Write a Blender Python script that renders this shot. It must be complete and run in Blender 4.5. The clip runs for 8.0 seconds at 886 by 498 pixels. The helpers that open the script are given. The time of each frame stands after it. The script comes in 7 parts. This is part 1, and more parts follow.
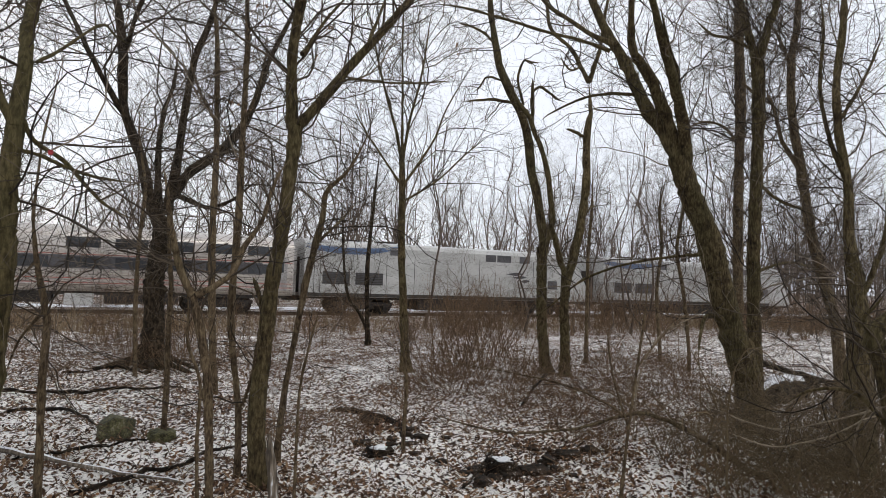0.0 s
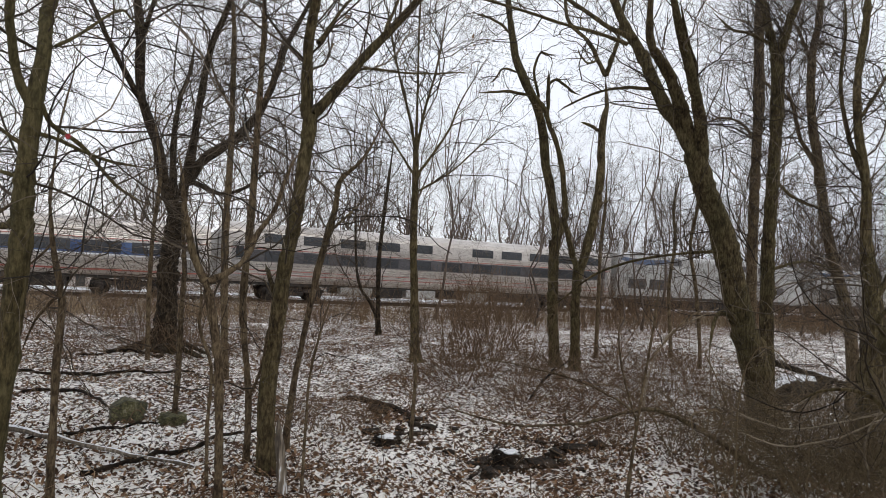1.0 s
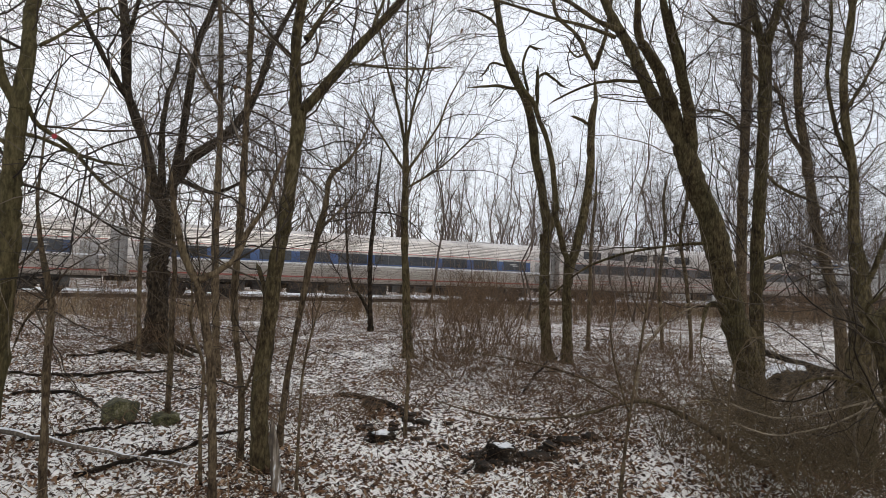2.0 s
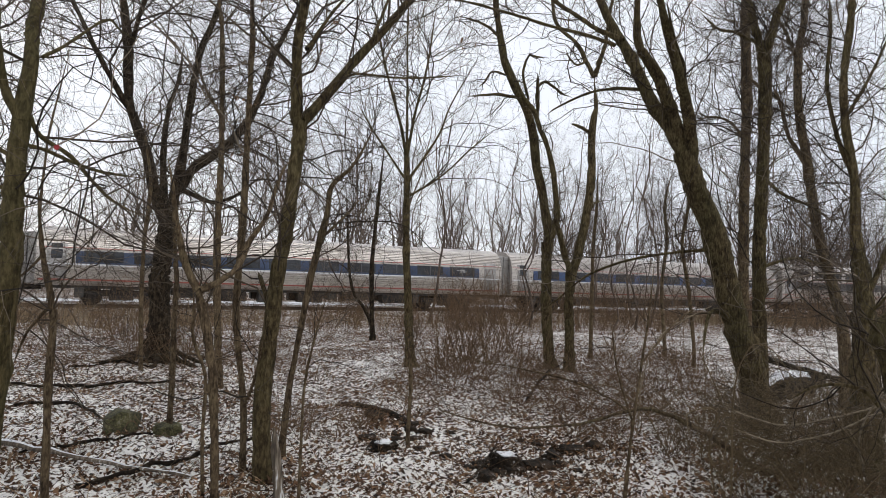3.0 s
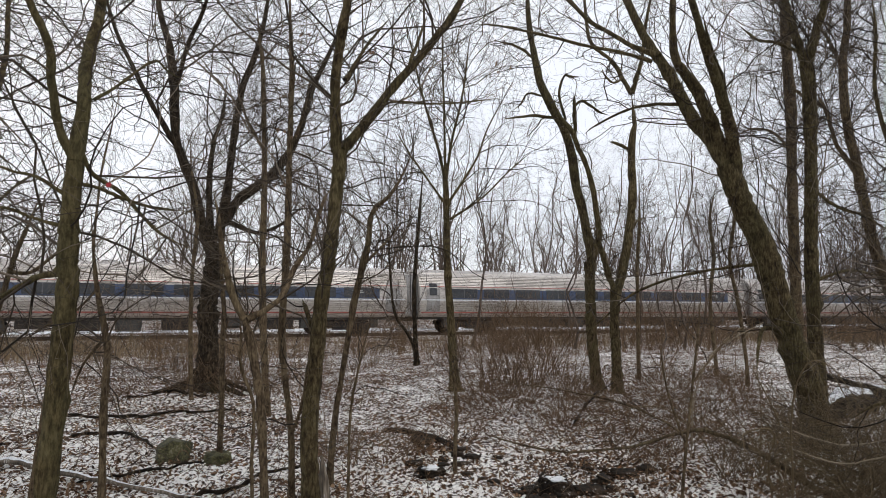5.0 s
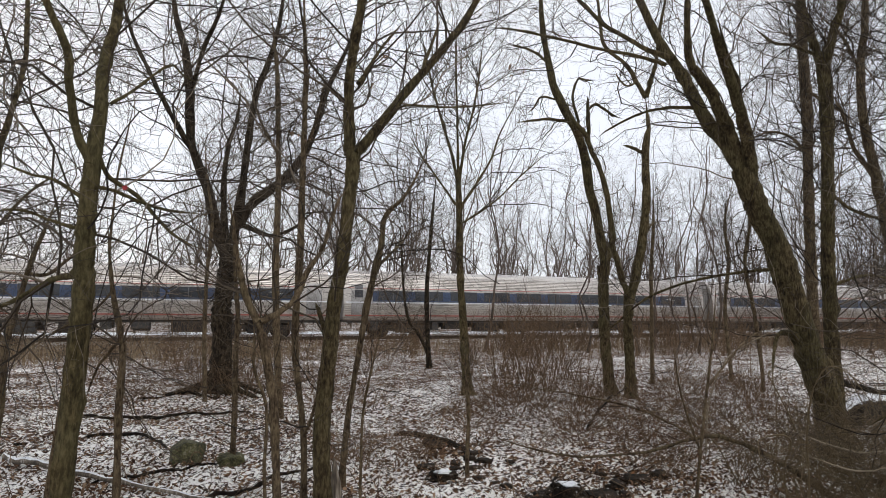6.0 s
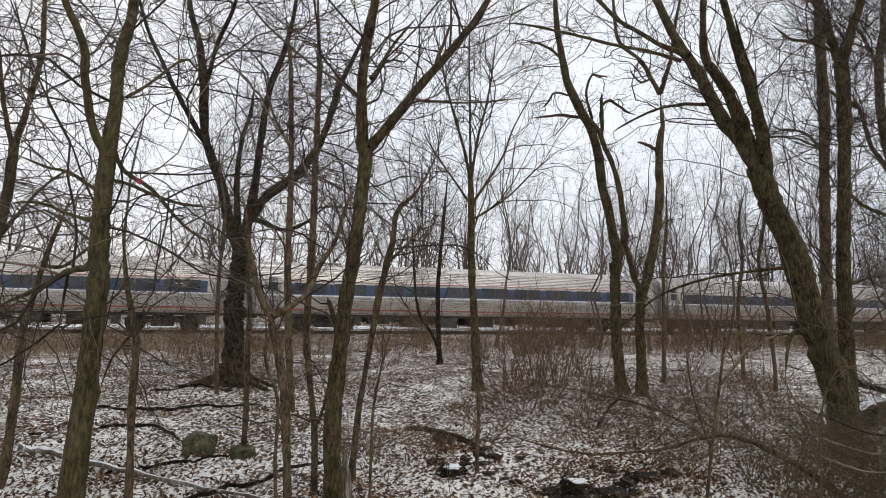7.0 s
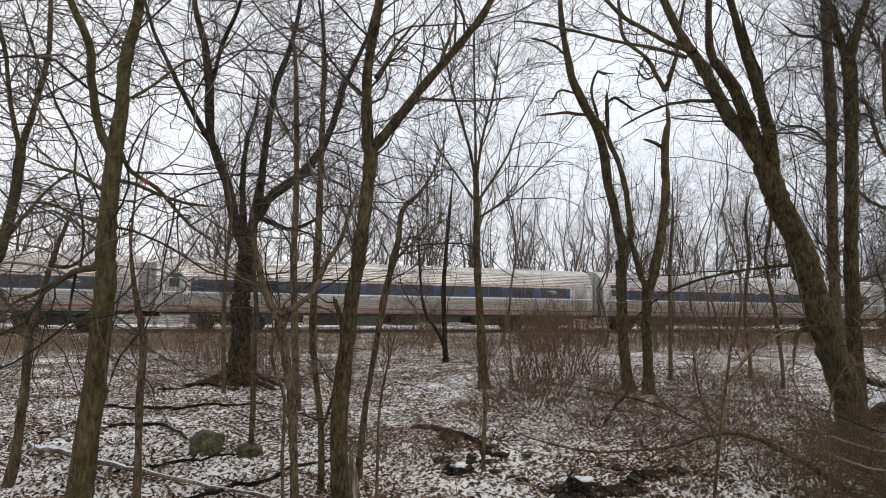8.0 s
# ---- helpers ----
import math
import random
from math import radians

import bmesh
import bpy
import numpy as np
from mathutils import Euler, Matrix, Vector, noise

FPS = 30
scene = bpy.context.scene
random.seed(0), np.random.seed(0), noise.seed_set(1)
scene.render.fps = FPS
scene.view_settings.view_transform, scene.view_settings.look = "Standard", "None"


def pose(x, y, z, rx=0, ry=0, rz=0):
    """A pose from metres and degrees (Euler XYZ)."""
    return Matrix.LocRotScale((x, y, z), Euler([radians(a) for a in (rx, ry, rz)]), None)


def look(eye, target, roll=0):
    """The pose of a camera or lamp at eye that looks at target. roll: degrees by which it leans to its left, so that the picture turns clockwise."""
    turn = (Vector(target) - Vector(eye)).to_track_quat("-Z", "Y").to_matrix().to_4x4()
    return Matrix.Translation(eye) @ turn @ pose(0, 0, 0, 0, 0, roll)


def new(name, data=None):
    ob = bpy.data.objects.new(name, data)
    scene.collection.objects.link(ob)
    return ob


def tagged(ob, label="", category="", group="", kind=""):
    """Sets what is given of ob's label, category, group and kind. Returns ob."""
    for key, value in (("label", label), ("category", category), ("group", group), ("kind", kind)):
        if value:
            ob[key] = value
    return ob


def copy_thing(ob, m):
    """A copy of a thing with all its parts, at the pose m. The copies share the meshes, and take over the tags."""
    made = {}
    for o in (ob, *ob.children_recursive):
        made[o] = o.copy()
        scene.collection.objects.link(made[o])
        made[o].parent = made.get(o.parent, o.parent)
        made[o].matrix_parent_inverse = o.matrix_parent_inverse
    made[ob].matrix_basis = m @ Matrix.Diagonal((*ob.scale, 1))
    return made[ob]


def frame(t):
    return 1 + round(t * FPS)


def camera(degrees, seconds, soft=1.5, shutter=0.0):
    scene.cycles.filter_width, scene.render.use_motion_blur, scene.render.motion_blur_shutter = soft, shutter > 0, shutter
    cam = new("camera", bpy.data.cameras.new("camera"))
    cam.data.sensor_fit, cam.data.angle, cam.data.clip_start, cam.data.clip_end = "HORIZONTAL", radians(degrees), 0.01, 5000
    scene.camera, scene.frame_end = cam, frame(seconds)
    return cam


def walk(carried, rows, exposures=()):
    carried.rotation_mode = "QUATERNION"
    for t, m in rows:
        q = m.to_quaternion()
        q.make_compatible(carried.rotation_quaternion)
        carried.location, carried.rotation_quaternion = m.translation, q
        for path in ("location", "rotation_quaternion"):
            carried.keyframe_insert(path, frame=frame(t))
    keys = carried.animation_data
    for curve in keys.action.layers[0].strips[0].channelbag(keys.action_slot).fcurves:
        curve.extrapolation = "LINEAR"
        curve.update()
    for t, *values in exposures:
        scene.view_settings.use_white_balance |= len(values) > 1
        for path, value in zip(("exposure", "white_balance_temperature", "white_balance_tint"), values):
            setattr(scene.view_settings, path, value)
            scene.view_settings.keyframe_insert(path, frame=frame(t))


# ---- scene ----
cam = camera(67.0, 8.0, soft=0.6)
EYE = (0.0, 0.0, 1.7)
# seconds, then the turn of a camera held in the hand on one spot
ROWS = [
    (0.0, 92.581, -2.115, -3.971),
    (0.5, 92.856, -2.896, -3.45),
    (1.0, 91.799, -3.384, -2.996),
    (1.5, 91.423, -2.969, -3.229),
    (1.7, 91.36, -2.76, -3.25),
    (2.8, 92.067, -2.284, -5.209),
    (3.0, 92.149, -2.214, -3.575),
    (3.5, 91.944, -0.99, -0.261),
    (4.0, 92.562, 0.0, 0.0),
    (4.5, 93.339, -0.521, -0.269),
    (4.7, 93.69, -0.54, -0.16),
    (5.8, 94.33, -0.89, 0.79),
    (6.0, 94.338, -0.889, 1.106),
    (6.5, 93.761, -1.766, 1.822),
    (7.0, 93.946, -1.456, 2.06),
    (7.5, 93.924, -1.301, 2.479),
    (8.0, 93.797, -1.236, 2.554),
]
walk(cam, [(t, pose(*EYE, rx, ry, rz)) for t, rx, ry, rz in ROWS])

# ---- light: a bright overcast winter sky ----
world = bpy.data.worlds.new("overcast_sky")
scene.world = world
world.use_nodes = True
wn, wl = world.node_tree.nodes, world.node_tree.links
wn.clear()
w_out = wn.new("ShaderNodeOutputWorld")
w_bg = wn.new("ShaderNodeBackground")
w_sky = wn.new("ShaderNodeTexSky")
w_sky.sky_type = "NISHITA"
w_sky.sun_disc = False
w_sky.sun_elevation, w_sky.sun_rotation = radians(24), radians(-35)
w_scale = wn.new("ShaderNodeMix")
w_scale.data_type = "RGBA"
w_coord = wn.new("ShaderNodeTexCoord")
w_noise = wn.new("ShaderNodeTexNoise")
w_noise.inputs["Scale"].default_value = 1.6
w_noise.inputs["Detail"].default_value = 4
w_ramp = wn.new("ShaderNodeValToRGB")
w_ramp.color_ramp.elements[0].position, w_ramp.color_ramp.elements[0].color = 0.3, (7.6, 8.05, 9.05, 1)
w_ramp.color_ramp.elements[1].position, w_ramp.color_ramp.elements[1].color = 0.7, (9.35, 9.6, 10.15, 1)
w_scale.inputs["Factor"].default_value = 0.93
wl.new(w_coord.outputs["Generated"], w_noise.inputs["Vector"])
wl.new(w_noise.outputs["Fac"], w_ramp.inputs["Fac"])
wl.new(w_sky.outputs["Color"], w_scale.inputs["A"])
wl.new(w_ramp.outputs["Color"], w_scale.inputs["B"])
wl.new(w_scale.outputs["Result"], w_bg.inputs["Color"])
w_bg.inputs["Strength"].default_value = 0.1115
wl.new(w_bg.outputs["Background"], w_out.inputs["Surface"])

sun = new("sun", bpy.data.lights.new("sun", "SUN"))
sun.data.energy, sun.data.angle, sun.data.color = 0.8, radians(25), (1.0, 0.97, 0.92)
sun.matrix_basis = look((0, 0, 30), (-14, 20, 0))


# ---- materials ----
def ramp_node(nt, stops):
    n = nt.nodes.new("ShaderNodeValToRGB")
    while len(n.color_ramp.elements) < len(stops):
        n.color_ramp.elements.new(0.5)
    for el, (p, c) in zip(n.color_ramp.elements, stops):
        el.position, el.color = p, (*c, 1)
    return n


def surface(name, stops, rough=0.8, metal=0.0, scale=6.0, stretch=(1, 1, 1), bump=0.3, fine=40.0, spread=0.0, spec=0.5):
    """A two-scale procedural surface: broad stains blended with fine grain, both in object space; spread varies single objects."""
    m = bpy.data.materials.new(name)
    m.use_nodes = True
    nt = m.node_tree
    b = nt.nodes["Principled BSDF"]
    co = nt.nodes.new("ShaderNodeTexCoord")
    mp = nt.nodes.new("ShaderNodeMapping")
    mp.inputs["Scale"].default_value = stretch
    nt.links.new(co.outputs["Object"], mp.inputs["Vector"])
    n1, n2 = nt.nodes.new("ShaderNodeTexNoise"), nt.nodes.new("ShaderNodeTexNoise")
    n1.inputs["Scale"].default_value, n1.inputs["Detail"].default_value = scale, 5
    n2.inputs["Scale"].default_value, n2.inputs["Detail"].default_value = fine, 3
    for n in (n1, n2):
        nt.links.new(mp.outputs["Vector"], n.inputs["Vector"])
    mix = nt.nodes.new("ShaderNodeMath")
    mix.operation = "MULTIPLY_ADD"
    mix.inputs[1].default_value = 0.45
    half = nt.nodes.new("ShaderNodeMath")
    half.operation = "MULTIPLY"
    half.inputs[1].default_value = 0.55
    nt.links.new(n1.outputs["Fac"], half.inputs[0])
    nt.links.new(n2.outputs["Fac"], mix.inputs[0])
    nt.links.new(half.outputs[0], mix.inputs[2])
    wide = nt.nodes.new("ShaderNodeMath")
    wide.operation = "MULTIPLY_ADD"
    wide.inputs[1].default_value, wide.inputs[2].default_value = 2.0, -0.5
    nt.links.new(mix.outputs[0], wide.inputs[0])
    fac = wide.outputs[0]
    if spread:
        oi, ad = nt.nodes.new("ShaderNodeObjectInfo"), nt.nodes.new("ShaderNodeMath")
        ad.operation = "MULTIPLY_ADD"
        ad.inputs[1].default_value = spread
        nt.links.new(oi.outputs["Random"], ad.inputs[0])
        nt.links.new(fac, ad.inputs[2])
        fac = ad.outputs[0]
    r = ramp_node(nt, stops)
    nt.links.new(fac, r.inputs["Fac"])
    nt.links.new(r.outputs["Color"], b.inputs["Base Color"])
    b.inputs["Roughness"].default_value, b.inputs["Metallic"].default_value = rough, metal
    b.inputs["Specular IOR Level"].default_value = spec
    if bump:
        bp = nt.nodes.new("ShaderNodeBump")
        bp.inputs["Strength"].default_value, bp.inputs["Distance"].default_value = bump, 0.03
        nt.links.new(mix.outputs[0], bp.inputs["Height"])
        nt.links.new(bp.outputs["Normal"], b.inputs["Normal"])
    return m


def island_surface(name, stops, rough=0.8):
    """Loose pieces in one mesh, each with a shade of its own."""
    m = bpy.data.materials.new(name)
    m.use_nodes = True
    nt = m.node_tree
    g = nt.nodes.new("ShaderNodeNewGeometry")
    r = ramp_node(nt, stops)
    nt.links.new(g.outputs["Random Per Island"], r.inputs["Fac"])
    b = nt.nodes["Principled BSDF"]
    nt.links.new(r.outputs["Color"], b.inputs["Base Color"])
    b.inputs["Roughness"].default_value = rough
    b.inputs["Specular IOR Level"].default_value = 0.25
    return m


def bark_surface(name, stops, moss, cover, furrow=46.0, depth=1.0):
    """Furrowed bark: narrow upright ridges broken by blotches, with green moss in ragged patches."""
    m = bpy.data.materials.new(name)
    m.use_nodes = True
    nt = m.node_tree
    L = nt.links.new
    b = nt.nodes["Principled BSDF"]
    co, oi = nt.nodes.new("ShaderNodeTexCoord"), nt.nodes.new("ShaderNodeObjectInfo")

    def tex(scale, detail, squash):
        mp, n = nt.nodes.new("ShaderNodeMapping"), nt.nodes.new("ShaderNodeTexNoise")
        mp.inputs["Scale"].default_value = (1, 1, squash)
        n.inputs["Scale"].default_value, n.inputs["Detail"].default_value, n.inputs["Roughness"].default_value = scale, detail, 0.65
        L(co.outputs["Object"], mp.inputs["Vector"])
        L(mp.outputs["Vector"], n.inputs["Vector"])
        return n.outputs["Fac"]

    def math_node(op, *values):
        n = nt.nodes.new("ShaderNodeMath")
        n.operation = op
        for k, v in enumerate(values):
            if isinstance(v, (int, float)):
                n.inputs[k].default_value = v
            else:
                L(v, n.inputs[k])
        return n.outputs[0]

    ridge, blotch, patch = tex(furrow, 5, 0.28), tex(9.0, 5, 0.75), tex(2.3, 6, 0.5)
    f = math_node("ADD", math_node("MULTIPLY", ridge, 1.15), math_node("MULTIPLY", blotch, 0.95))
    f = math_node("MULTIPLY_ADD", oi.outputs["Random"], 0.08, math_node("SUBTRACT", f, 0.59))
    # dark stops at low ridge values paint the shade of the furrows
    r = ramp_node(nt, stops)
    L(f, r.inputs["Fac"])
    g = ramp_node(nt, [(0.60 - 0.2 * cover, (0, 0, 0)), (0.74 - 0.2 * cover, (cover, cover, cover))])
    L(math_node("MULTIPLY_ADD", blotch, 0.3, math_node("MULTIPLY", patch, 0.8)), g.inputs["Fac"])
    # moss too gets furrow shade in its colour, down to a third
    green = ramp_node(nt, [(0.3, tuple(0.35 * c for c in moss)), (0.7, moss)])
    L(ridge, green.inputs["Fac"])
    mix = nt.nodes.new("ShaderNodeMix")
    mix.data_type = "RGBA"
    L(g.outputs["Color"], mix.inputs["Factor"])
    L(r.outputs["Color"], mix.inputs["A"])
    L(green.outputs["Color"], mix.inputs["B"])
    L(mix.outputs["Result"], b.inputs["Base Color"])
    b.inputs["Roughness"].default_value, b.inputs["Specular IOR Level"].default_value = 0.92, 0.15
    bp = nt.nodes.new("ShaderNodeBump")
    bp.inputs["Strength"].default_value, bp.inputs["Distance"].default_value = depth, 0.03
    L(math_node("MULTIPLY_ADD", blotch, 0.6, ridge), bp.inputs["Height"])
    L(bp.outputs["Normal"], b.inputs["Normal"])
    return m


BARK_OLIVE = bark_surface("olive_brown_bark", [(0.25, (0.0151, 0.0107, 0.0059)), (0.45, (0.0578, 0.0414, 0.0205)), (0.6, (0.1106, 0.0828, 0.04)), (0.8, (0.1885, 0.1479, 0.083))], (0.092, 0.080, 0.035), 0.55)
BARK_MOSS = bark_surface("mossy_green_bark", [(0.25, (0.0176, 0.013, 0.0059)), (0.45, (0.0653, 0.0473, 0.0205)), (0.6, (0.1231, 0.0923, 0.042)), (0.8, (0.2011, 0.1598, 0.0878))], (0.112, 0.096, 0.044), 0.75)
BARK_GREY = bark_surface("grey_brown_bark", [(0.25, (0.0226, 0.0154, 0.0098)), (0.45, (0.0754, 0.0521, 0.0303)), (0.6, (0.1319, 0.0959, 0.0566)), (0.8, (0.2136, 0.1598, 0.0976))], (0.10, 0.092, 0.04), 0.3, 70.0, 0.7)
BARK_DARK = bark_surface("dark_furrowed_bark", [(0.25, (0.0047, 0.0033, 0.0023)), (0.5, (0.0237, 0.0167, 0.0101)), (0.62, (0.0497, 0.0357, 0.0221)), (0.8, (0.1007, 0.0736, 0.046))], (0.06, 0.056, 0.025), 0.25, 30.0)
# far bark lightened: the haze of distance is put into its colour
BARK_FAR = surface("hazed_far_bark", [(0.3, (0.050, 0.038, 0.031)), (0.7, (0.165, 0.130, 0.106))], 0.95, 0, 2, (1, 1, 0.3), 0, 12, 0.1, spec=0.1)
TWIG = island_surface("grey_brown_twig", [(0.0, (0.014, 0.010, 0.006)), (0.5, (0.042, 0.030, 0.019)), (0.85, (0.10, 0.076, 0.052)), (1.0, (0.20, 0.16, 0.12))])
TWIG_RED = island_surface("reddish_brown_stem", [(0.0, (0.045, 0.025, 0.013)), (0.5, (0.120, 0.074, 0.040)), (0.85, (0.21, 0.138, 0.078)), (1.0, (0.32, 0.23, 0.14))])
CANE = island_surface("tan_brown_cane", [(0.0, (0.035, 0.023, 0.011)), (0.5, (0.110, 0.077, 0.040)), (0.85, (0.190, 0.142, 0.082)), (1.0, (0.30, 0.24, 0.16))])
CANE_PALE = surface("pale_grey_tan_cane", [(0.3, (0.11, 0.083, 0.055)), (0.7, (0.25, 0.20, 0.14))], 0.8, 0, 5, (1, 1, 1), 0.3, 40, 0.1, spec=0.2)
# near-black soil colour carries the darkness of the hollows
SOIL = surface("black_hollow_soil", [(0.3, (0.008, 0.006, 0.004)), (0.55, (0.028, 0.019, 0.012)), (0.7, (0.07, 0.045, 0.028)), (0.8, (0.5, 0.5, 0.5))], 0.9, 0, 5, (1, 1, 1), 1.0, 30, spec=0.2)
WOOD_PALE = surface("weathered_pale_wood", [(0.3, (0.040, 0.029, 0.019)), (0.5, (0.125, 0.097, 0.068)), (0.64, (0.24, 0.20, 0.155)), (0.75, (0.62, 0.62, 0.62))], 0.85, 0, 7, (1, 1, 0.12), 0.6, 50)
WOOD_ROT = surface("wet_rotten_wood", [(0.3, (0.005, 0.004, 0.003)), (0.6, (0.020, 0.014, 0.009)), (0.72, (0.055, 0.040, 0.027)), (0.84, (0.40, 0.40, 0.40))], 0.9, 0, 6, (1, 1, 1), 0.9, 40, spec=0.12)
STONE = surface("mossy_field_stone", [(0.3, (0.020, 0.018, 0.007)), (0.5, (0.062, 0.057, 0.022)), (0.62, (0.098, 0.090, 0.034)), (0.8, (0.19, 0.175, 0.12))], 0.9, 0, 8, (1, 1, 1), 0.8, 60)
SNOW_PATCHY = surface("patchy_snow_on_dark_ground", [(0.28, (0.060, 0.051, 0.043)), (0.38, (0.170, 0.153, 0.136)), (0.45, (0.63, 0.64, 0.655)), (0.8, (0.80, 0.81, 0.82))], 0.8, 0, 0.5, (1, 1, 1), 0.4, 5)
SNOW = surface("thin_wet_snow", [(0.3, (0.620, 0.624, 0.642)), (0.7, (0.840, 0.839, 0.828))], 0.6, 0, 9, (1, 1, 1), 0.5, 60)
STEEL_SHEET = surface("dull_stainless_sheet", [(0.3, (0.390, 0.354, 0.320)), (0.5, (0.546, 0.501, 0.459)), (0.75, (0.643, 0.598, 0.554))], 0.42, 0.75, 0.9, (0.4, 1, 1.6), 0.1, 9, 0.05)
STEEL_DULL = surface("grimy_stainless_end", [(0.3, (0.22, 0.205, 0.19)), (0.7, (0.40, 0.385, 0.37))], 0.5, 0.6, 2, (1, 1, 0.5), 0.1, 20)
PAINT_GREY = surface("dirty_silver_paint", [(0.3, (0.325, 0.317, 0.297)), (0.5, (0.425, 0.418, 0.397)), (0.75, (0.505, 0.497, 0.477))], 0.45, 0.15, 0.8, (0.5, 1, 1.5), 0.08, 12, 0.05)
PAINT_BLUE = surface("dusty_navy_paint", [(0.3, (0.016, 0.026, 0.056)), (0.7, (0.034, 0.055, 0.110))], 0.4, 0.0, 1.2, (0.6, 1, 1), 0.05, 14, 0.12)
PAINT_BRIGHT = surface("clean_royal_blue_paint", [(0.3, (0.022, 0.045, 0.115)), (0.7, (0.045, 0.085, 0.195))], 0.4, 0.0, 1.2, (0.6, 1, 1), 0.05, 14, 0.1)
PAINT_ROOF = surface("slate_blue_roof_paint", [(0.3, (0.050, 0.085, 0.16)), (0.7, (0.10, 0.15, 0.25))], 0.5, 0.0, 1.0, (0.6, 1, 1), 0.05, 14)
PAINT_RED = surface("faded_red_stripe", [(0.3, (0.33, 0.095, 0.075)), (0.7, (0.45, 0.16, 0.125))], 0.5, 0, 1.5, (0.5, 1, 1), 0.0, 14)
PAINT_WHITE = surface("white_stripe_paint", [(0.3, (0.68, 0.69, 0.70)), (0.7, (0.82, 0.83, 0.84))], 0.4, 0, 1.5, (0.5, 1, 1), 0.0, 14)
PAINT_DARK = surface("charcoal_band_paint", [(0.3, (0.045, 0.042, 0.045)), (0.7, (0.090, 0.085, 0.088))], 0.4, 0, 1.5, (0.5, 1, 1), 0.0, 14)
GLASS_DARK = surface("tinted_train_glass", [(0.3, (0.018, 0.019, 0.022)), (0.7, (0.035, 0.036, 0.040))], 0.12, 0, 1.0, (1, 1, 1), 0.0, 8)
IRON = surface("rusty_black_iron", [(0.3, (0.010, 0.009, 0.008)), (0.55, (0.032, 0.026, 0.022)), (0.8, (0.080, 0.060, 0.044))], 0.75, 0.3, 3, (1, 1, 1), 0.4, 30)
IRON_GREY = surface("road_grimed_grey_steel", [(0.3, (0.033, 0.030, 0.028)), (0.7, (0.074, 0.069, 0.063))], 0.7, 0.2, 3, (1, 1, 1), 0.3, 30)
RAIL_STEEL = surface("rusty_rail_steel", [(0.3, (0.055, 0.035, 0.025)), (0.7, (0.13, 0.085, 0.06))], 0.6, 0.5, 3, (1, 1, 1), 0.2, 30)
SLEEPER = surface("creosoted_oak", [(0.3, (0.020, 0.016, 0.013)), (0.7, (0.075, 0.060, 0.048))], 0.9, 0, 4, (0.3, 1, 1), 0.5, 40, 0.08)
BALLAST = surface("grimy_ballast_with_snow", [(0.30, (0.040, 0.036, 0.033)), (0.50, (0.115, 0.105, 0.098)), (0.60, (0.20, 0.19, 0.18)), (0.68, (0.62, 0.63, 0.65))], 0.95, 0, 1.2, (1, 1, 1), 1.0, 22)
DEAD_LEAF = surface("withered_brown_leaf", [(0.3, (0.08, 0.042, 0.02)), (0.7, (0.19, 0.11, 0.055))], 0.8)
RED_LEAF = surface("red_leaf", [(0.3, (0.280, 0.014, 0.021)), (0.7, (0.420, 0.035, 0.042))], 0.6)
LEAF_LITTER = island_surface("fallen_leaf", [(0.0, (0.018, 0.008, 0.0035)), (0.3, (0.062, 0.030, 0.013)), (0.6, (0.122, 0.064, 0.031)), (0.85, (0.20, 0.117, 0.064)), (0.98, (0.31, 0.21, 0.13)), (1.0, (0.26, 0.11, 0.04))])
DRY_GRASS = island_surface("dry_grass", [(0.0, (0.10, 0.064, 0.034)), (0.5, (0.20, 0.138, 0.078)), (1.0, (0.32, 0.25, 0.165))])


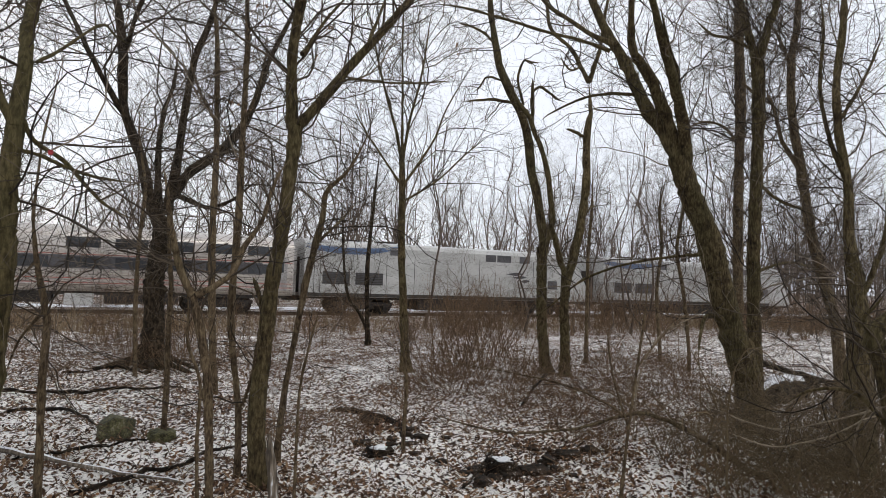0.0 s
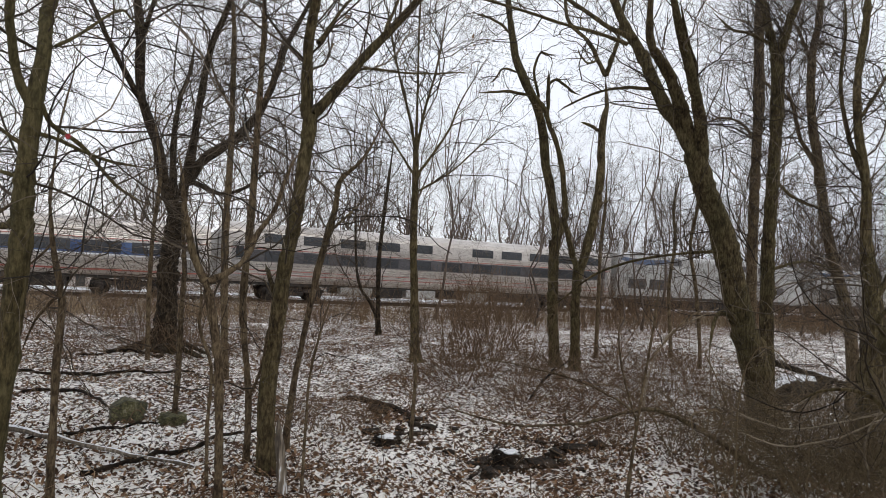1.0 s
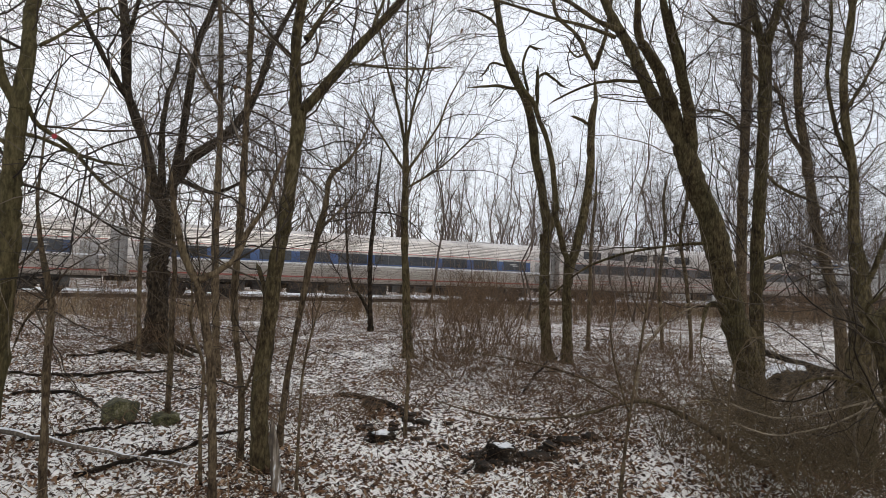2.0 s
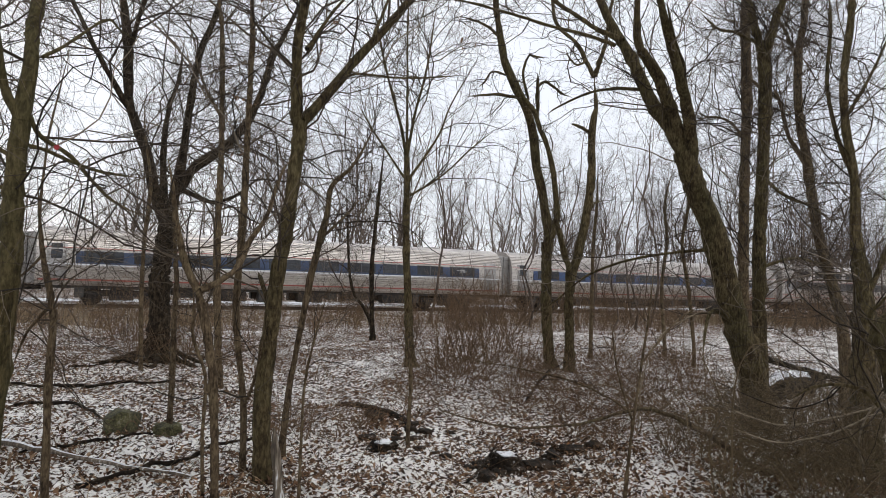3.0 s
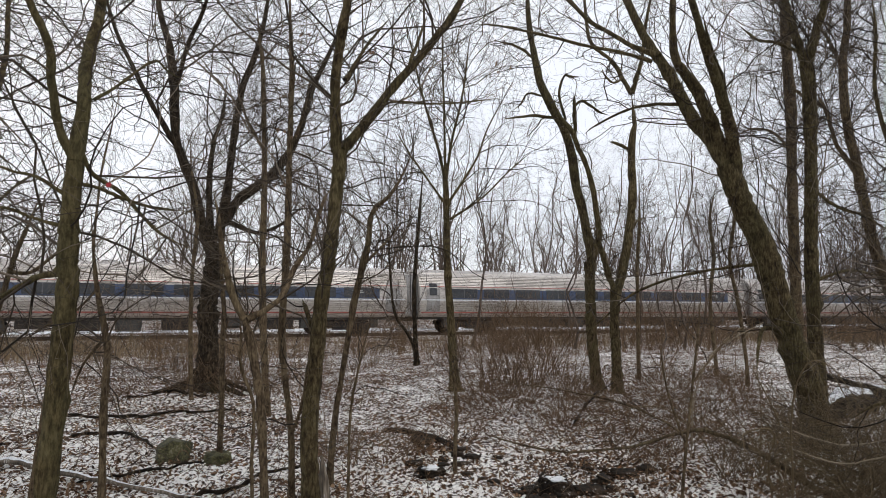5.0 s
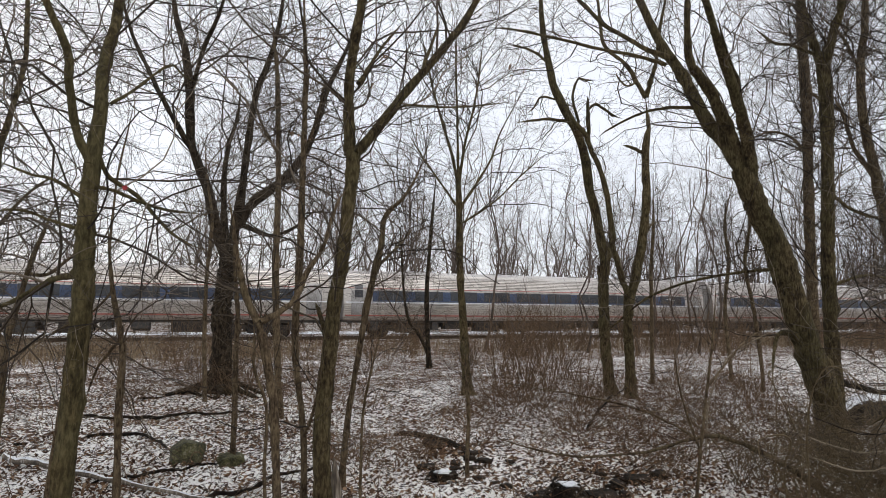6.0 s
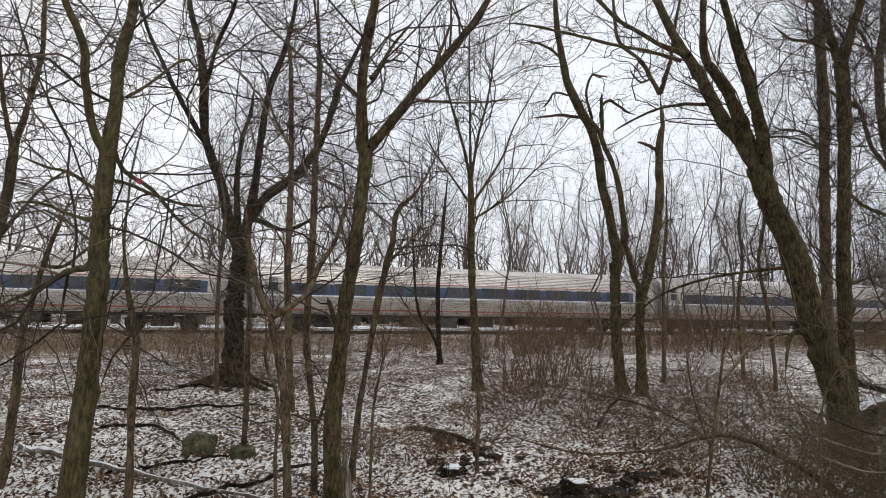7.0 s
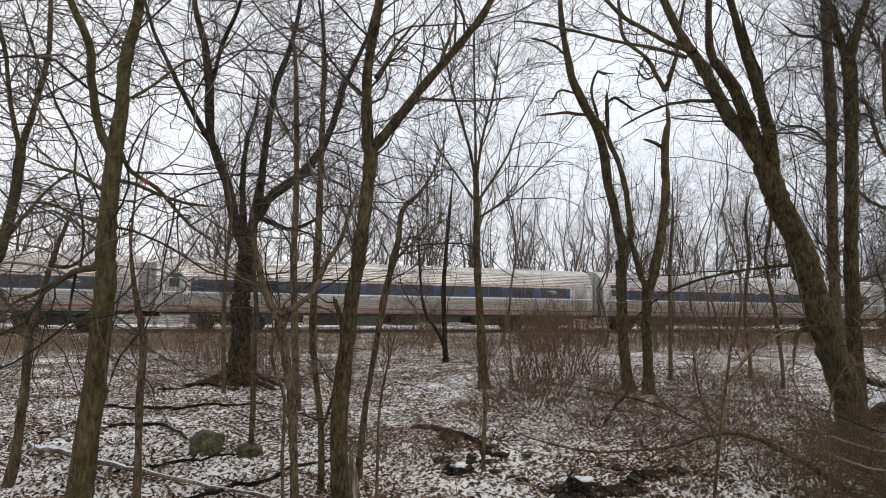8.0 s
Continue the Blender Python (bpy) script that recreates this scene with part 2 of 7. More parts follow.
def forest_floor():
    """Leaf litter with thin snow lying in patches between the leaves; dry tan thatch in large areas."""
    m = bpy.data.materials.new("snowy_leaf_litter")
    m.use_nodes = True
    nt = m.node_tree
    L = nt.links.new
    b = nt.nodes["Principled BSDF"]
    geo = nt.nodes.new("ShaderNodeNewGeometry")

    def tex(kind, scale, detail=4.0):
        n = nt.nodes.new(kind)
        n.inputs["Scale"].default_value = scale
        if kind == "ShaderNodeTexNoise":
            n.inputs["Detail"].default_value = detail
            n.inputs["Roughness"].default_value = 0.65
        L(geo.outputs["Position"], n.inputs["Vector"])
        return n

    def math_node(op, a, c):
        n = nt.nodes.new("ShaderNodeMath")
        n.operation = op
        for i, v in enumerate((a, c)):
            if isinstance(v, (int, float)):
                n.inputs[i].default_value = v
            else:
                L(v, n.inputs[i])
        return n.outputs[0]

    cells = tex("ShaderNodeTexVoronoi", 30.0)
    grain = tex("ShaderNodeTexNoise", 17.0, 7)
    broad = tex("ShaderNodeTexNoise", 0.55, 4)
    mid = tex("ShaderNodeTexNoise", 2.6, 4)
    sep = nt.nodes.new("ShaderNodeSeparateColor")
    L(cells.outputs["Color"], sep.inputs["Color"])
    # lowest leaf tones are near black, painting in the shade between leaves
    leaf = ramp_node(nt, [(0.0, (0.007, 0.0032, 0.0014)), (0.4, (0.042, 0.0195, 0.0085)), (0.75, (0.115, 0.056, 0.025)), (1.0, (0.225, 0.125, 0.060))])
    L(sep.outputs[0], leaf.inputs["Fac"])
    s = math_node("MULTIPLY", grain.outputs["Fac"], 0.78)
    s = math_node("ADD", s, math_node("MULTIPLY", mid.outputs["Fac"], 0.26))
    s = math_node("ADD", s, math_node("MULTIPLY", broad.outputs["Fac"], 0.30))
    s = math_node("ADD", s, math_node("MULTIPLY", sep.outputs[1], 0.16))
    # the rough strip along the railway holds less snow
    strip_d = nt.nodes.new("ShaderNodeVectorMath")
    strip_d.operation = "DOT_PRODUCT"
    strip_d.inputs[1].default_value = (-0.3952, 0.9186, 0)
    L(geo.outputs["Position"], strip_d.inputs[0])
    thatch = nt.nodes.new("ShaderNodeMapRange")
    thatch.inputs["From Min"].default_value, thatch.inputs["From Max"].default_value = 8.0, 25.0
    thatch.inputs["To Min"].default_value, thatch.inputs["To Max"].default_value = 0.0, 0.085
    L(strip_d.outputs["Value"], thatch.inputs["Value"])
    s = math_node("SUBTRACT", s, thatch.outputs["Result"])
    mask = ramp_node(nt, [(0.706, (0, 0, 0)), (0.750, (0.80, 0.80, 0.80)), (0.825, (1, 1, 1))])
    L(s, mask.inputs["Fac"])
    mix = nt.nodes.new("ShaderNodeMix")
    mix.data_type = "RGBA"
    L(mask.outputs["Color"], mix.inputs["Factor"])
    L(leaf.outputs["Color"], mix.inputs["A"])
    mix.inputs["B"].default_value = (0.90, 0.87, 0.82, 1)
    L(mix.outputs["Result"], b.inputs["Base Color"])
    b.inputs["Roughness"].default_value = 0.85
    b.inputs["Specular IOR Level"].default_value = 0.2
    h = math_node("ADD", math_node("MULTIPLY", cells.outputs["Distance"], 0.8), math_node("MULTIPLY", grain.outputs["Fac"], 0.7))
    bp = nt.nodes.new("ShaderNodeBump")
    bp.inputs["Strength"].default_value, bp.inputs["Distance"].default_value = 0.6, 0.06
    L(h, bp.inputs["Height"])
    L(bp.outputs["Normal"], b.inputs["Normal"])
    return m


FLOOR = forest_floor()

# ---- the lie of the land: the railway runs past at an angle, a little lower than the wood ----
HEADING = 23.28
ALONG = Vector((math.cos(radians(HEADING)), math.sin(radians(HEADING)), 0))
ACROSS = Vector((-ALONG.y, ALONG.x, 0))
TRACK = 38.0
RAIL_Z = -0.52


def from_track(x, y):
    """Distance from the viewpoint, square to the railway."""
    return ACROSS.x * x + ACROSS.y * y


def on_track(s, n=TRACK):
    """The place s metres along the railway and n metres out."""
    q = ALONG * (s + 9.43) + ACROSS * n
    return q.x, q.y


def ground_z(x, y):
    n = ACROSS.x * x + ACROSS.y * y
    s = np.clip((n - 9) / 24, 0, 1)
    z = -0.62 * s * s * (3 - 2 * s)
    calm = np.clip((np.hypot(x, y) - 1.5) / 3, 0, 1) * np.clip((33.5 - n) / 3, 0, 1)
    z = z + calm * (0.035 * np.sin(1.7 * x + 0.6 * y) * np.sin(1.3 * y - 0.4 * x + 1) + 0.03 * np.sin(4.1 * x + 1.9 * y + 2) * np.sin(3.3 * y - 1.1 * x))
    far = np.clip((n - 44) / 60, 0, 1)
    return z + far * 0.8


def mesh_of(name, V, F, material, smooth=True):
    me = bpy.data.meshes.new(name)
    V, F = np.asarray(V, np.float32), np.asarray(F, np.int32)
    k = F.shape[1]
    me.vertices.add(len(V))
    me.vertices.foreach_set("co", V.ravel())
    me.loops.add(F.size)
    me.loops.foreach_set("vertex_index", F.ravel())
    me.polygons.add(len(F))
    me.polygons.foreach_set("loop_start", np.arange(0, F.size, k, dtype=np.int32))
    me.polygons.foreach_set("use_smooth", np.full(len(F), smooth))
    me.update(calc_edges=True)
    me.materials.append(material)
    return me


def part(name, data, material, parent, label="", kind=""):
    """Links a bmesh or a ready mesh as ONE mesh object under a thing or a part."""
    if isinstance(data, bmesh.types.BMesh):
        me = bpy.data.meshes.new(name)
        data.normal_update()
        data.to_mesh(me)
        data.free()
        me.materials.append(material)
    else:
        me = data
    ob = new(name, me)
    ob.parent = parent
    return tagged(ob, label, kind=kind)


def box(bm, x0, x1, y0, y1, z0, z1, bevel=0.0):
    vs = [bm.verts.new((x, y, z)) for x in (x0, x1) for y in (y0, y1) for z in (z0, z1)]
    fs = [bm.faces.new([vs[i] for i in q]) for q in ((0, 1, 3, 2), (4, 6, 7, 5), (0, 4, 5, 1), (2, 3, 7, 6), (0, 2, 6, 4), (1, 5, 7, 3))]
    if bevel:
        es = list({e for f in fs for e in f.edges})
        bmesh.ops.bevel(bm, geom=es, offset=bevel, segments=2, affect="EDGES", profile=0.5)
    return bm


def boxed(*args, **kw):
    return box(bmesh.new(), *args, **kw)


def disc(bm, centre, axis, radius, depth, seg=20):
    """A solid round, its axis along x, y or z."""
    turn = {"x": pose(0, 0, 0, 0, 90, 0), "y": pose(0, 0, 0, 90, 0, 0), "z": pose(0, 0, 0)}[axis]
    bmesh.ops.create_cone(bm, cap_ends=True, segments=seg, radius1=radius, radius2=radius, depth=depth, matrix=Matrix.Translation(centre) @ turn)
    return bm


# ---- ground ----
def build_ground():
    rad = np.concatenate([np.linspace(0.3, 3.6, 12), np.geomspace(3.8, 46, 190), np.geomspace(48, 1800, 36)])
    ang = np.concatenate([np.linspace(-46, 46, 300), np.linspace(50, 310, 60)])
    a, r = np.meshgrid(np.radians(90 - ang), rad)
    x, y = r * np.cos(a), r * np.sin(a)
    z = ground_z(x, y)
    near = (r > 3) & (r < 40)
    rng = np.random.default_rng(4)
    z = z + near * rng.normal(0, 0.012, x.shape)
    V = np.stack([x, y, z], -1).reshape(-1, 3)
    nr, na = x.shape
    i, j = np.meshgrid(np.arange(nr - 1), np.arange(na), indexing="ij")
    k = (j + 1) % na
    F = np.stack([i * na + j, i * na + k, (i + 1) * na + k, (i + 1) * na + j], -1).reshape(-1, 4)[:, ::-1]
    hub = len(V)
    V = np.concatenate([V, [[0, 0, 0]]])
    j = np.arange(na)
    fan = mesh_of("ground_hub", V[np.r_[0:na, hub]], np.stack([np.full(na, na), (j + 1) % na, j], -1)[:, ::1], FLOOR)
    me = mesh_of("ground", V, F, FLOOR)
    bm = bmesh.new()
    bm.from_mesh(me)
    bm.from_mesh(fan)
    bmesh.ops.remove_doubles(bm, verts=[v for v in bm.verts if v.co.x ** 2 + v.co.y ** 2 < 0.2], dist=0.001)
    bmesh.ops.recalc_face_normals(bm, faces=bm.faces[:])
    bm.to_mesh(me)
    bm.free()
    bpy.data.meshes.remove(fan)
    ob = new("ground", me)
    tagged(ob, "woodland ground of brown fallen leaves patched with thin snow", "ground", kind="structure")


build_ground()


# ---- railway ----
def build_railway():
    # a low ballast bed with sloping shoulders
    s0, s1 = -420, 640
    prof = [(-3.6, -0.30), (-2.0, -0.17), (2.0, -0.17), (3.4, -0.32)]
    bm = bmesh.new()
    steps = np.concatenate([np.linspace(s0, -60, 30), np.linspace(-56, 120, 260), np.linspace(126, s1, 40)])
    rng = random.Random(8)
    rows = []
    for s in steps:
        row = []
        for u in np.linspace(-3.6, 3.4, 12):
            h = float(np.interp(u, [p[0] for p in prof], [p[1] for p in prof])) + rng.uniform(-0.02, 0.02)
            x, y = on_track(s, TRACK + u)
            row.append(bm.verts.new((x, y, RAIL_Z + h)))
        rows.append(row)
    for a, b in zip(rows, rows[1:]):
        for i in range(len(a) - 1):
            bm.faces.new((a[i], b[i], b[i + 1], a[i + 1]))
    bed = part("ballast_bed", bm, BALLAST, None)
    tagged(bed, "low grimy ballast bed dusted with snow under the rails", "track bed", kind="structure")
    for u in (-0.7525, 0.7525):
        bm = bmesh.new()
        prof2 = [(-0.07, -0.17), (-0.07, -0.155), (-0.012, -0.135), (-0.012, -0.04), (-0.036, -0.03), (-0.036, 0), (0.036, 0), (0.036, -0.03), (0.012, -0.04), (0.012, -0.135), (0.07, -0.155), (0.07, -0.17)]
        ends = []
        for s in (s0, s1):
            ends.append([bm.verts.new((*on_track(s, TRACK + u + p), RAIL_Z + h)) for p, h in prof2])
        for i in range(len(prof2)):
            j = (i + 1) % len(prof2)
            bm.faces.new((ends[0][i], ends[0][j], ends[1][j], ends[1][i]))
        tagged(part("rail", bm, RAIL_STEEL, None), "long rusty steel rail on the ballast", "rail", "rails of the track", kind="structure")
    me = bpy.data.meshes.new("sleeper")
    b = boxed(-0.115, 0.115, -1.3, 1.3, -0.16, 0.0, bevel=0.012)
    b.to_mesh(me)
    b.free()
    me.materials.append(SLEEPER)
    for i in range(150):
        ob = new("sleeper", me)
        x, y = on_track(-36 + 0.6 * i)
        ob.matrix_basis = pose(x, y, RAIL_Z - 0.165, 0, 0, HEADING + rng.uniform(-0.6, 0.6))
        ob.parent = bed
    # an added strip of patchy snow, for the white ground showing under the cars
    bm = bmesh.new()
    rows = []
    for s in np.linspace(-420, 640, 420):
        row = []
        for u in (4.6, 5.2, 6.0, 6.8, 7.4):
            x, y = on_track(s, TRACK + u)
            row.append(bm.verts.new((x, y, -0.60 + 0.06 * math.sin((u - 4.6) / 2.8 * math.pi) + rng.uniform(-0.02, 0.02))))
        rows.append(row)
    for a, b2 in zip(rows, rows[1:]):
        for i in range(len(a) - 1):
            bm.faces.new((a[i], b2[i], b2[i + 1], a[i + 1]))
    tagged(part("far_snow_strip", bm, SNOW_PATCHY, None), "level strip of patchy snow added beyond the railway", "road", kind="structure")


build_railway()


# ---- the train ----
def prism(section, x0, x1):
    """A closed section in y and z, run from x0 to x1, with end caps."""
    bm = bmesh.new()
    a = [bm.verts.new((x0, y, z)) for y, z in section]
    b = [bm.verts.new((x1, y, z)) for y, z in section]
    n = len(section)
    for i in range(n):
        j = (i + 1) % n
        bm.faces.new((a[i], a[j], b[j], b[i]))
    bm.faces.new(a[::-1])
    bm.faces.new(b)
    return bm


def side_at(curve, z):
    return float(np.interp(z, [p[1] for p in curve], [p[0] for p in curve]))


def fluted(curve, z0, z1, pitch, depth):
    """Points of a corrugated flank from z0 to z1 along a smooth half section (y, z)."""
    k = max(2, int(round((z1 - z0) / pitch)))
    out = []
    for i in range(k):
        a, b = z0 + (z1 - z0) * i / k, z0 + (z1 - z0) * (i + 1) / k
        out += [(side_at(curve, a) - depth, a), (side_at(curve, a + (b - a) * 0.2), a + (b - a) * 0.2), (side_at(curve, a + (b - a) * 0.78), a + (b - a) * 0.78), (side_at(curve, b) - depth, b - 0.004)]
    return out


def strip(curve, x0, x1, z0, z1, proud, steps=3, side=-1):
    """A thin panel that follows the flank, with thickness."""
    bm = bmesh.new()
    zs = [z0 + (z1 - z0) * i / steps for i in range(steps + 1)]
    ring = [(side * (side_at(curve, z) + proud), z) for z in zs] + [(side * (side_at(curve, z) - 0.03), z) for z in reversed(zs)]
    a = [bm.verts.new((x0, y, z)) for y, z in ring]
    b = [bm.verts.new((x1, y, z)) for y, z in ring]
    n = len(ring)
    for i in range(n):
        j = (i + 1) % n
        bm.faces.new((a[i], a[j], b[j], b[i]))
    bm.faces.new(a[::-1])
    bm.faces.new(b)
    bmesh.ops.recalc_face_normals(bm, faces=bm.faces[:])
    return bm


def bogie(car, x, axles, wheel_r):
    """A truck: two side frames, springs, cross beam, and its wheels."""
    half = max(axles)
    bm = bmesh.new()
    for s in (-1, 1):
        box(bm, x - half - 0.45, x + half + 0.45, s * 1.12 - 0.08, s * 1.12 + 0.08, 0.50, 0.72, 0.03)
        box(bm, x - 0.55, x + 0.55, s * 1.12 - 0.12, s * 1.12 + 0.12, 0.30, 0.52, 0.03)
        for a in axles:
            box(bm, x + a - 0.17, x + a + 0.17, s * 1.12 - 0.14, s * 1.12 + 0.14, 0.30, 0.62, 0.02)
        for a in (-0.38, 0.38):
            disc(bm, (x + a, s * 1.16, 0.78), "z", 0.12, 0.36, 12)
    box(bm, x - 0.3, x + 0.3, -1.1, 1.1, 0.55, 0.85)
    b = part("bogie", bm, IRON, car, "black grimy truck frame with coil springs")
    for a in axles:
        for s in (-1, 1):
            w = bmesh.new()
            disc(w, (x + a, s * 0.76, wheel_r), "y", wheel_r, 0.12, 28)
            disc(w, (x + a, s * 0.70, wheel_r), "y", wheel_r + 0.025, 0.03, 28)
            disc(w, (x + a, s * 0.84, wheel_r), "y", 0.15, 0.06, 14)
            part("wheel", w, IRON, b)
        part("axle", disc(bmesh.new(), (x + a, 0, wheel_r), "y", 0.08, 1.5, 10), IRON, b)


def chevrons(car, curve, x, z, size, material, base):
    """Three swept slivers, the operator's plain mark."""
    for k, (dx, dz, w) in enumerate(((0.0, 0.0, 1.0), (0.30, -0.16, 0.8), (0.62, -0.34, 0.6))):
        bm = bmesh.new()
        y = -(side_at(curve, z) + base)
        pts = [(x + size * (dx - w * 0.5), z + size * (dz + 0.05)), (x + size * (dx + w * 0.15), z + size * (dz + 0.16)), (x + size * (dx + w * 0.62), z + size * (dz + 0.10)), (x + size * (dx + w * 0.1), z + size * (dz - 0.02))]
        f = [bm.verts.new((px, y, pz)) for px, pz in pts]
        g = [bm.verts.new((px, y + 0.02, pz)) for px, pz in pts]
        bm.faces.new(f)
        bm.faces.new(g[::-1])
        for i in range(4):
            j = (i + 1) % 4
            bm.faces.new((f[j], f[i], g[i], g[j]))
        part("emblem", bm, material, car, "swept sliver of the operator's emblem")


COACH = [(1.46, 1.02), (1.55, 1.3), (1.60, 1.75), (1.60, 2.1), (1.57, 2.5), (1.51, 2.8), (1.40, 3.1), (1.22, 3.4), (0.98, 3.62), (0.62, 3.77), (0.0, 3.84)]


def build_coach(band):
    """A low tube-shaped coach of fluted stainless steel, its windows in one dark band."""
    car = new("passenger_coach")
    L = 12.75
    half = [(1.40, 1.0)] + fluted(COACH, 1.06, 2.0, 0.117, 0.045) + [(1.56, 2.02), (1.54, 2.76)] + fluted(COACH, 2.80, 3.56, 0.095, 0.04) + [(0.98, 3.62), (0.62, 3.77), (0.25, 3.83)]
    part("body", prism([(-y, z) for y, z in half] + [(y, z) for y, z in reversed(half)], -L, L), STEEL_SHEET, car, "fluted stainless steel shell")
    for s in (-1, 1):
        part("window_band", strip(COACH, -L + 1.65, L - 1.65, 2.06, 2.76, 0.004, 4, s), band, car, "navy blue painted band")
        part("stripe", strip(COACH, -L + 0.1, L - 0.1, 2.79, 2.825, 0.012, 1, s), PAINT_RED, car, "thin faded red stripe")
        part("stripe", strip(COACH, -L + 0.1, L - 0.1, 1.24, 1.31, 0.010, 1, s), PAINT_RED, car, "thin faded red stripe")
        part("stripe", strip(COACH, -L + 0.1, L - 0.1, 1.985, 2.045, 0.012, 1, s), PAINT_WHITE, car, "thin white stripe")
        for i in range(10):
            x = -9.9 + 2.2 * i
            w = part("window", strip(COACH, x - 0.86, x + 0.86, 2.14, 2.68, 0.012, 3, s), GLASS_DARK, car, "dark tinted window pane")
            part("mullion", strip(COACH, x - 0.025, x + 0.025, 2.14, 2.68, 0.018, 3, s), PAINT_DARK, w)
        for e in (-1, 1):
            x = e * (L - 0.85)
            d = part("door", strip(COACH, x - 0.42, x + 0.42, 1.28, 3.0, 0.006, 8, s), STEEL_DULL, car, "dull steel vestibule door")
            if e < 0:
                part("door_window", strip(COACH, x - 0.24, x + 0.24, 2.28, 2.98, 0.014, 4, s), GLASS_DARK, d)
    for e in (-1, 1):
        bm = boxed(e * L + min(0, e * 0.39), e * L + max(0, e * 0.39), -1.1, 1.1, 1.05, 3.5, bevel=0.04)
        part("gangway", bm, STEEL_DULL, car, "dull grey gangway surround")
        bm = boxed(e * (L - 0.01) + min(0, e * 0.05), e * (L - 0.01) + max(0, e * 0.05), -1.36, 1.36, 1.1, 3.0)
        part("end_sheet", bm, STEEL_DULL, car)
        part("coupler", boxed(min(e * (L - 0.2), e * (L + 0.4)), max(e * (L - 0.2), e * (L + 0.4)), -0.14, 0.14, 0.72, 0.98, bevel=0.03), IRON, car)
        bogie(car, e * 9.05, (-1.3, 1.3), 0.457)
    part("underframe", boxed(-L + 0.3, L - 0.3, -1.25, 1.25, 0.86, 1.02), IRON_GREY, car, "grimy grey underframe")
    rng = random.Random(5)
    x = -6.6
    while x < 6.2:
        w = rng.uniform(0.5, 1.7)
        for s in (-1, 1):
            part("equipment_box", boxed(x, x + w, min(s * 0.7, s * 1.32), max(s * 0.7, s * 1.32), rng.uniform(0.32, 0.55), 0.88, bevel=0.03), rng.choice((IRON, IRON_GREY, IRON, IRON)), car)
        x += w + rng.uniform(0.25, 1.0)
    for x in (-10.9, -7.2, 6.9, 10.9):
        part("step_box", boxed(x - 0.2, x + 0.2, -1.34, -0.9, 0.42, 0.9, bevel=0.02), IRON_GREY, car)
    chevrons(car, COACH, L - 3.0, 2.45, 0.6, PAINT_GREY, 0.018)
    for i, w in enumerate((0.30, 0.20, 0.26)):
        x = -L + 2.1 + 0.34 * i
        part("lettering_bar", strip(COACH, x, x + w, 2.52, 2.58, 0.010, 1), PAINT_WHITE, car)
    part("lettering_bar", strip(COACH, -L + 2.15, -L + 2.5, 2.2, 2.26, 0.010, 1), PAINT_WHITE, car)
    for i in range(4):
        x = -8.4 + 5.6 * i
        part("roof_vent", boxed(x - 0.35, x + 0.35, -0.5, 0.5, 3.72, 3.87, bevel=0.03), STEEL_DULL, car)
    return tagged(car, "low fluted stainless steel passenger coach with navy window band", "train car", "cars of the passing train")


TALL = [(1.50, 1.02), (1.58, 1.3), (1.59, 2.0), (1.59, 3.5), (1.52, 3.72), (1.36, 3.92), (1.05, 4.08), (0.6, 4.18), (0.0, 4.22)]


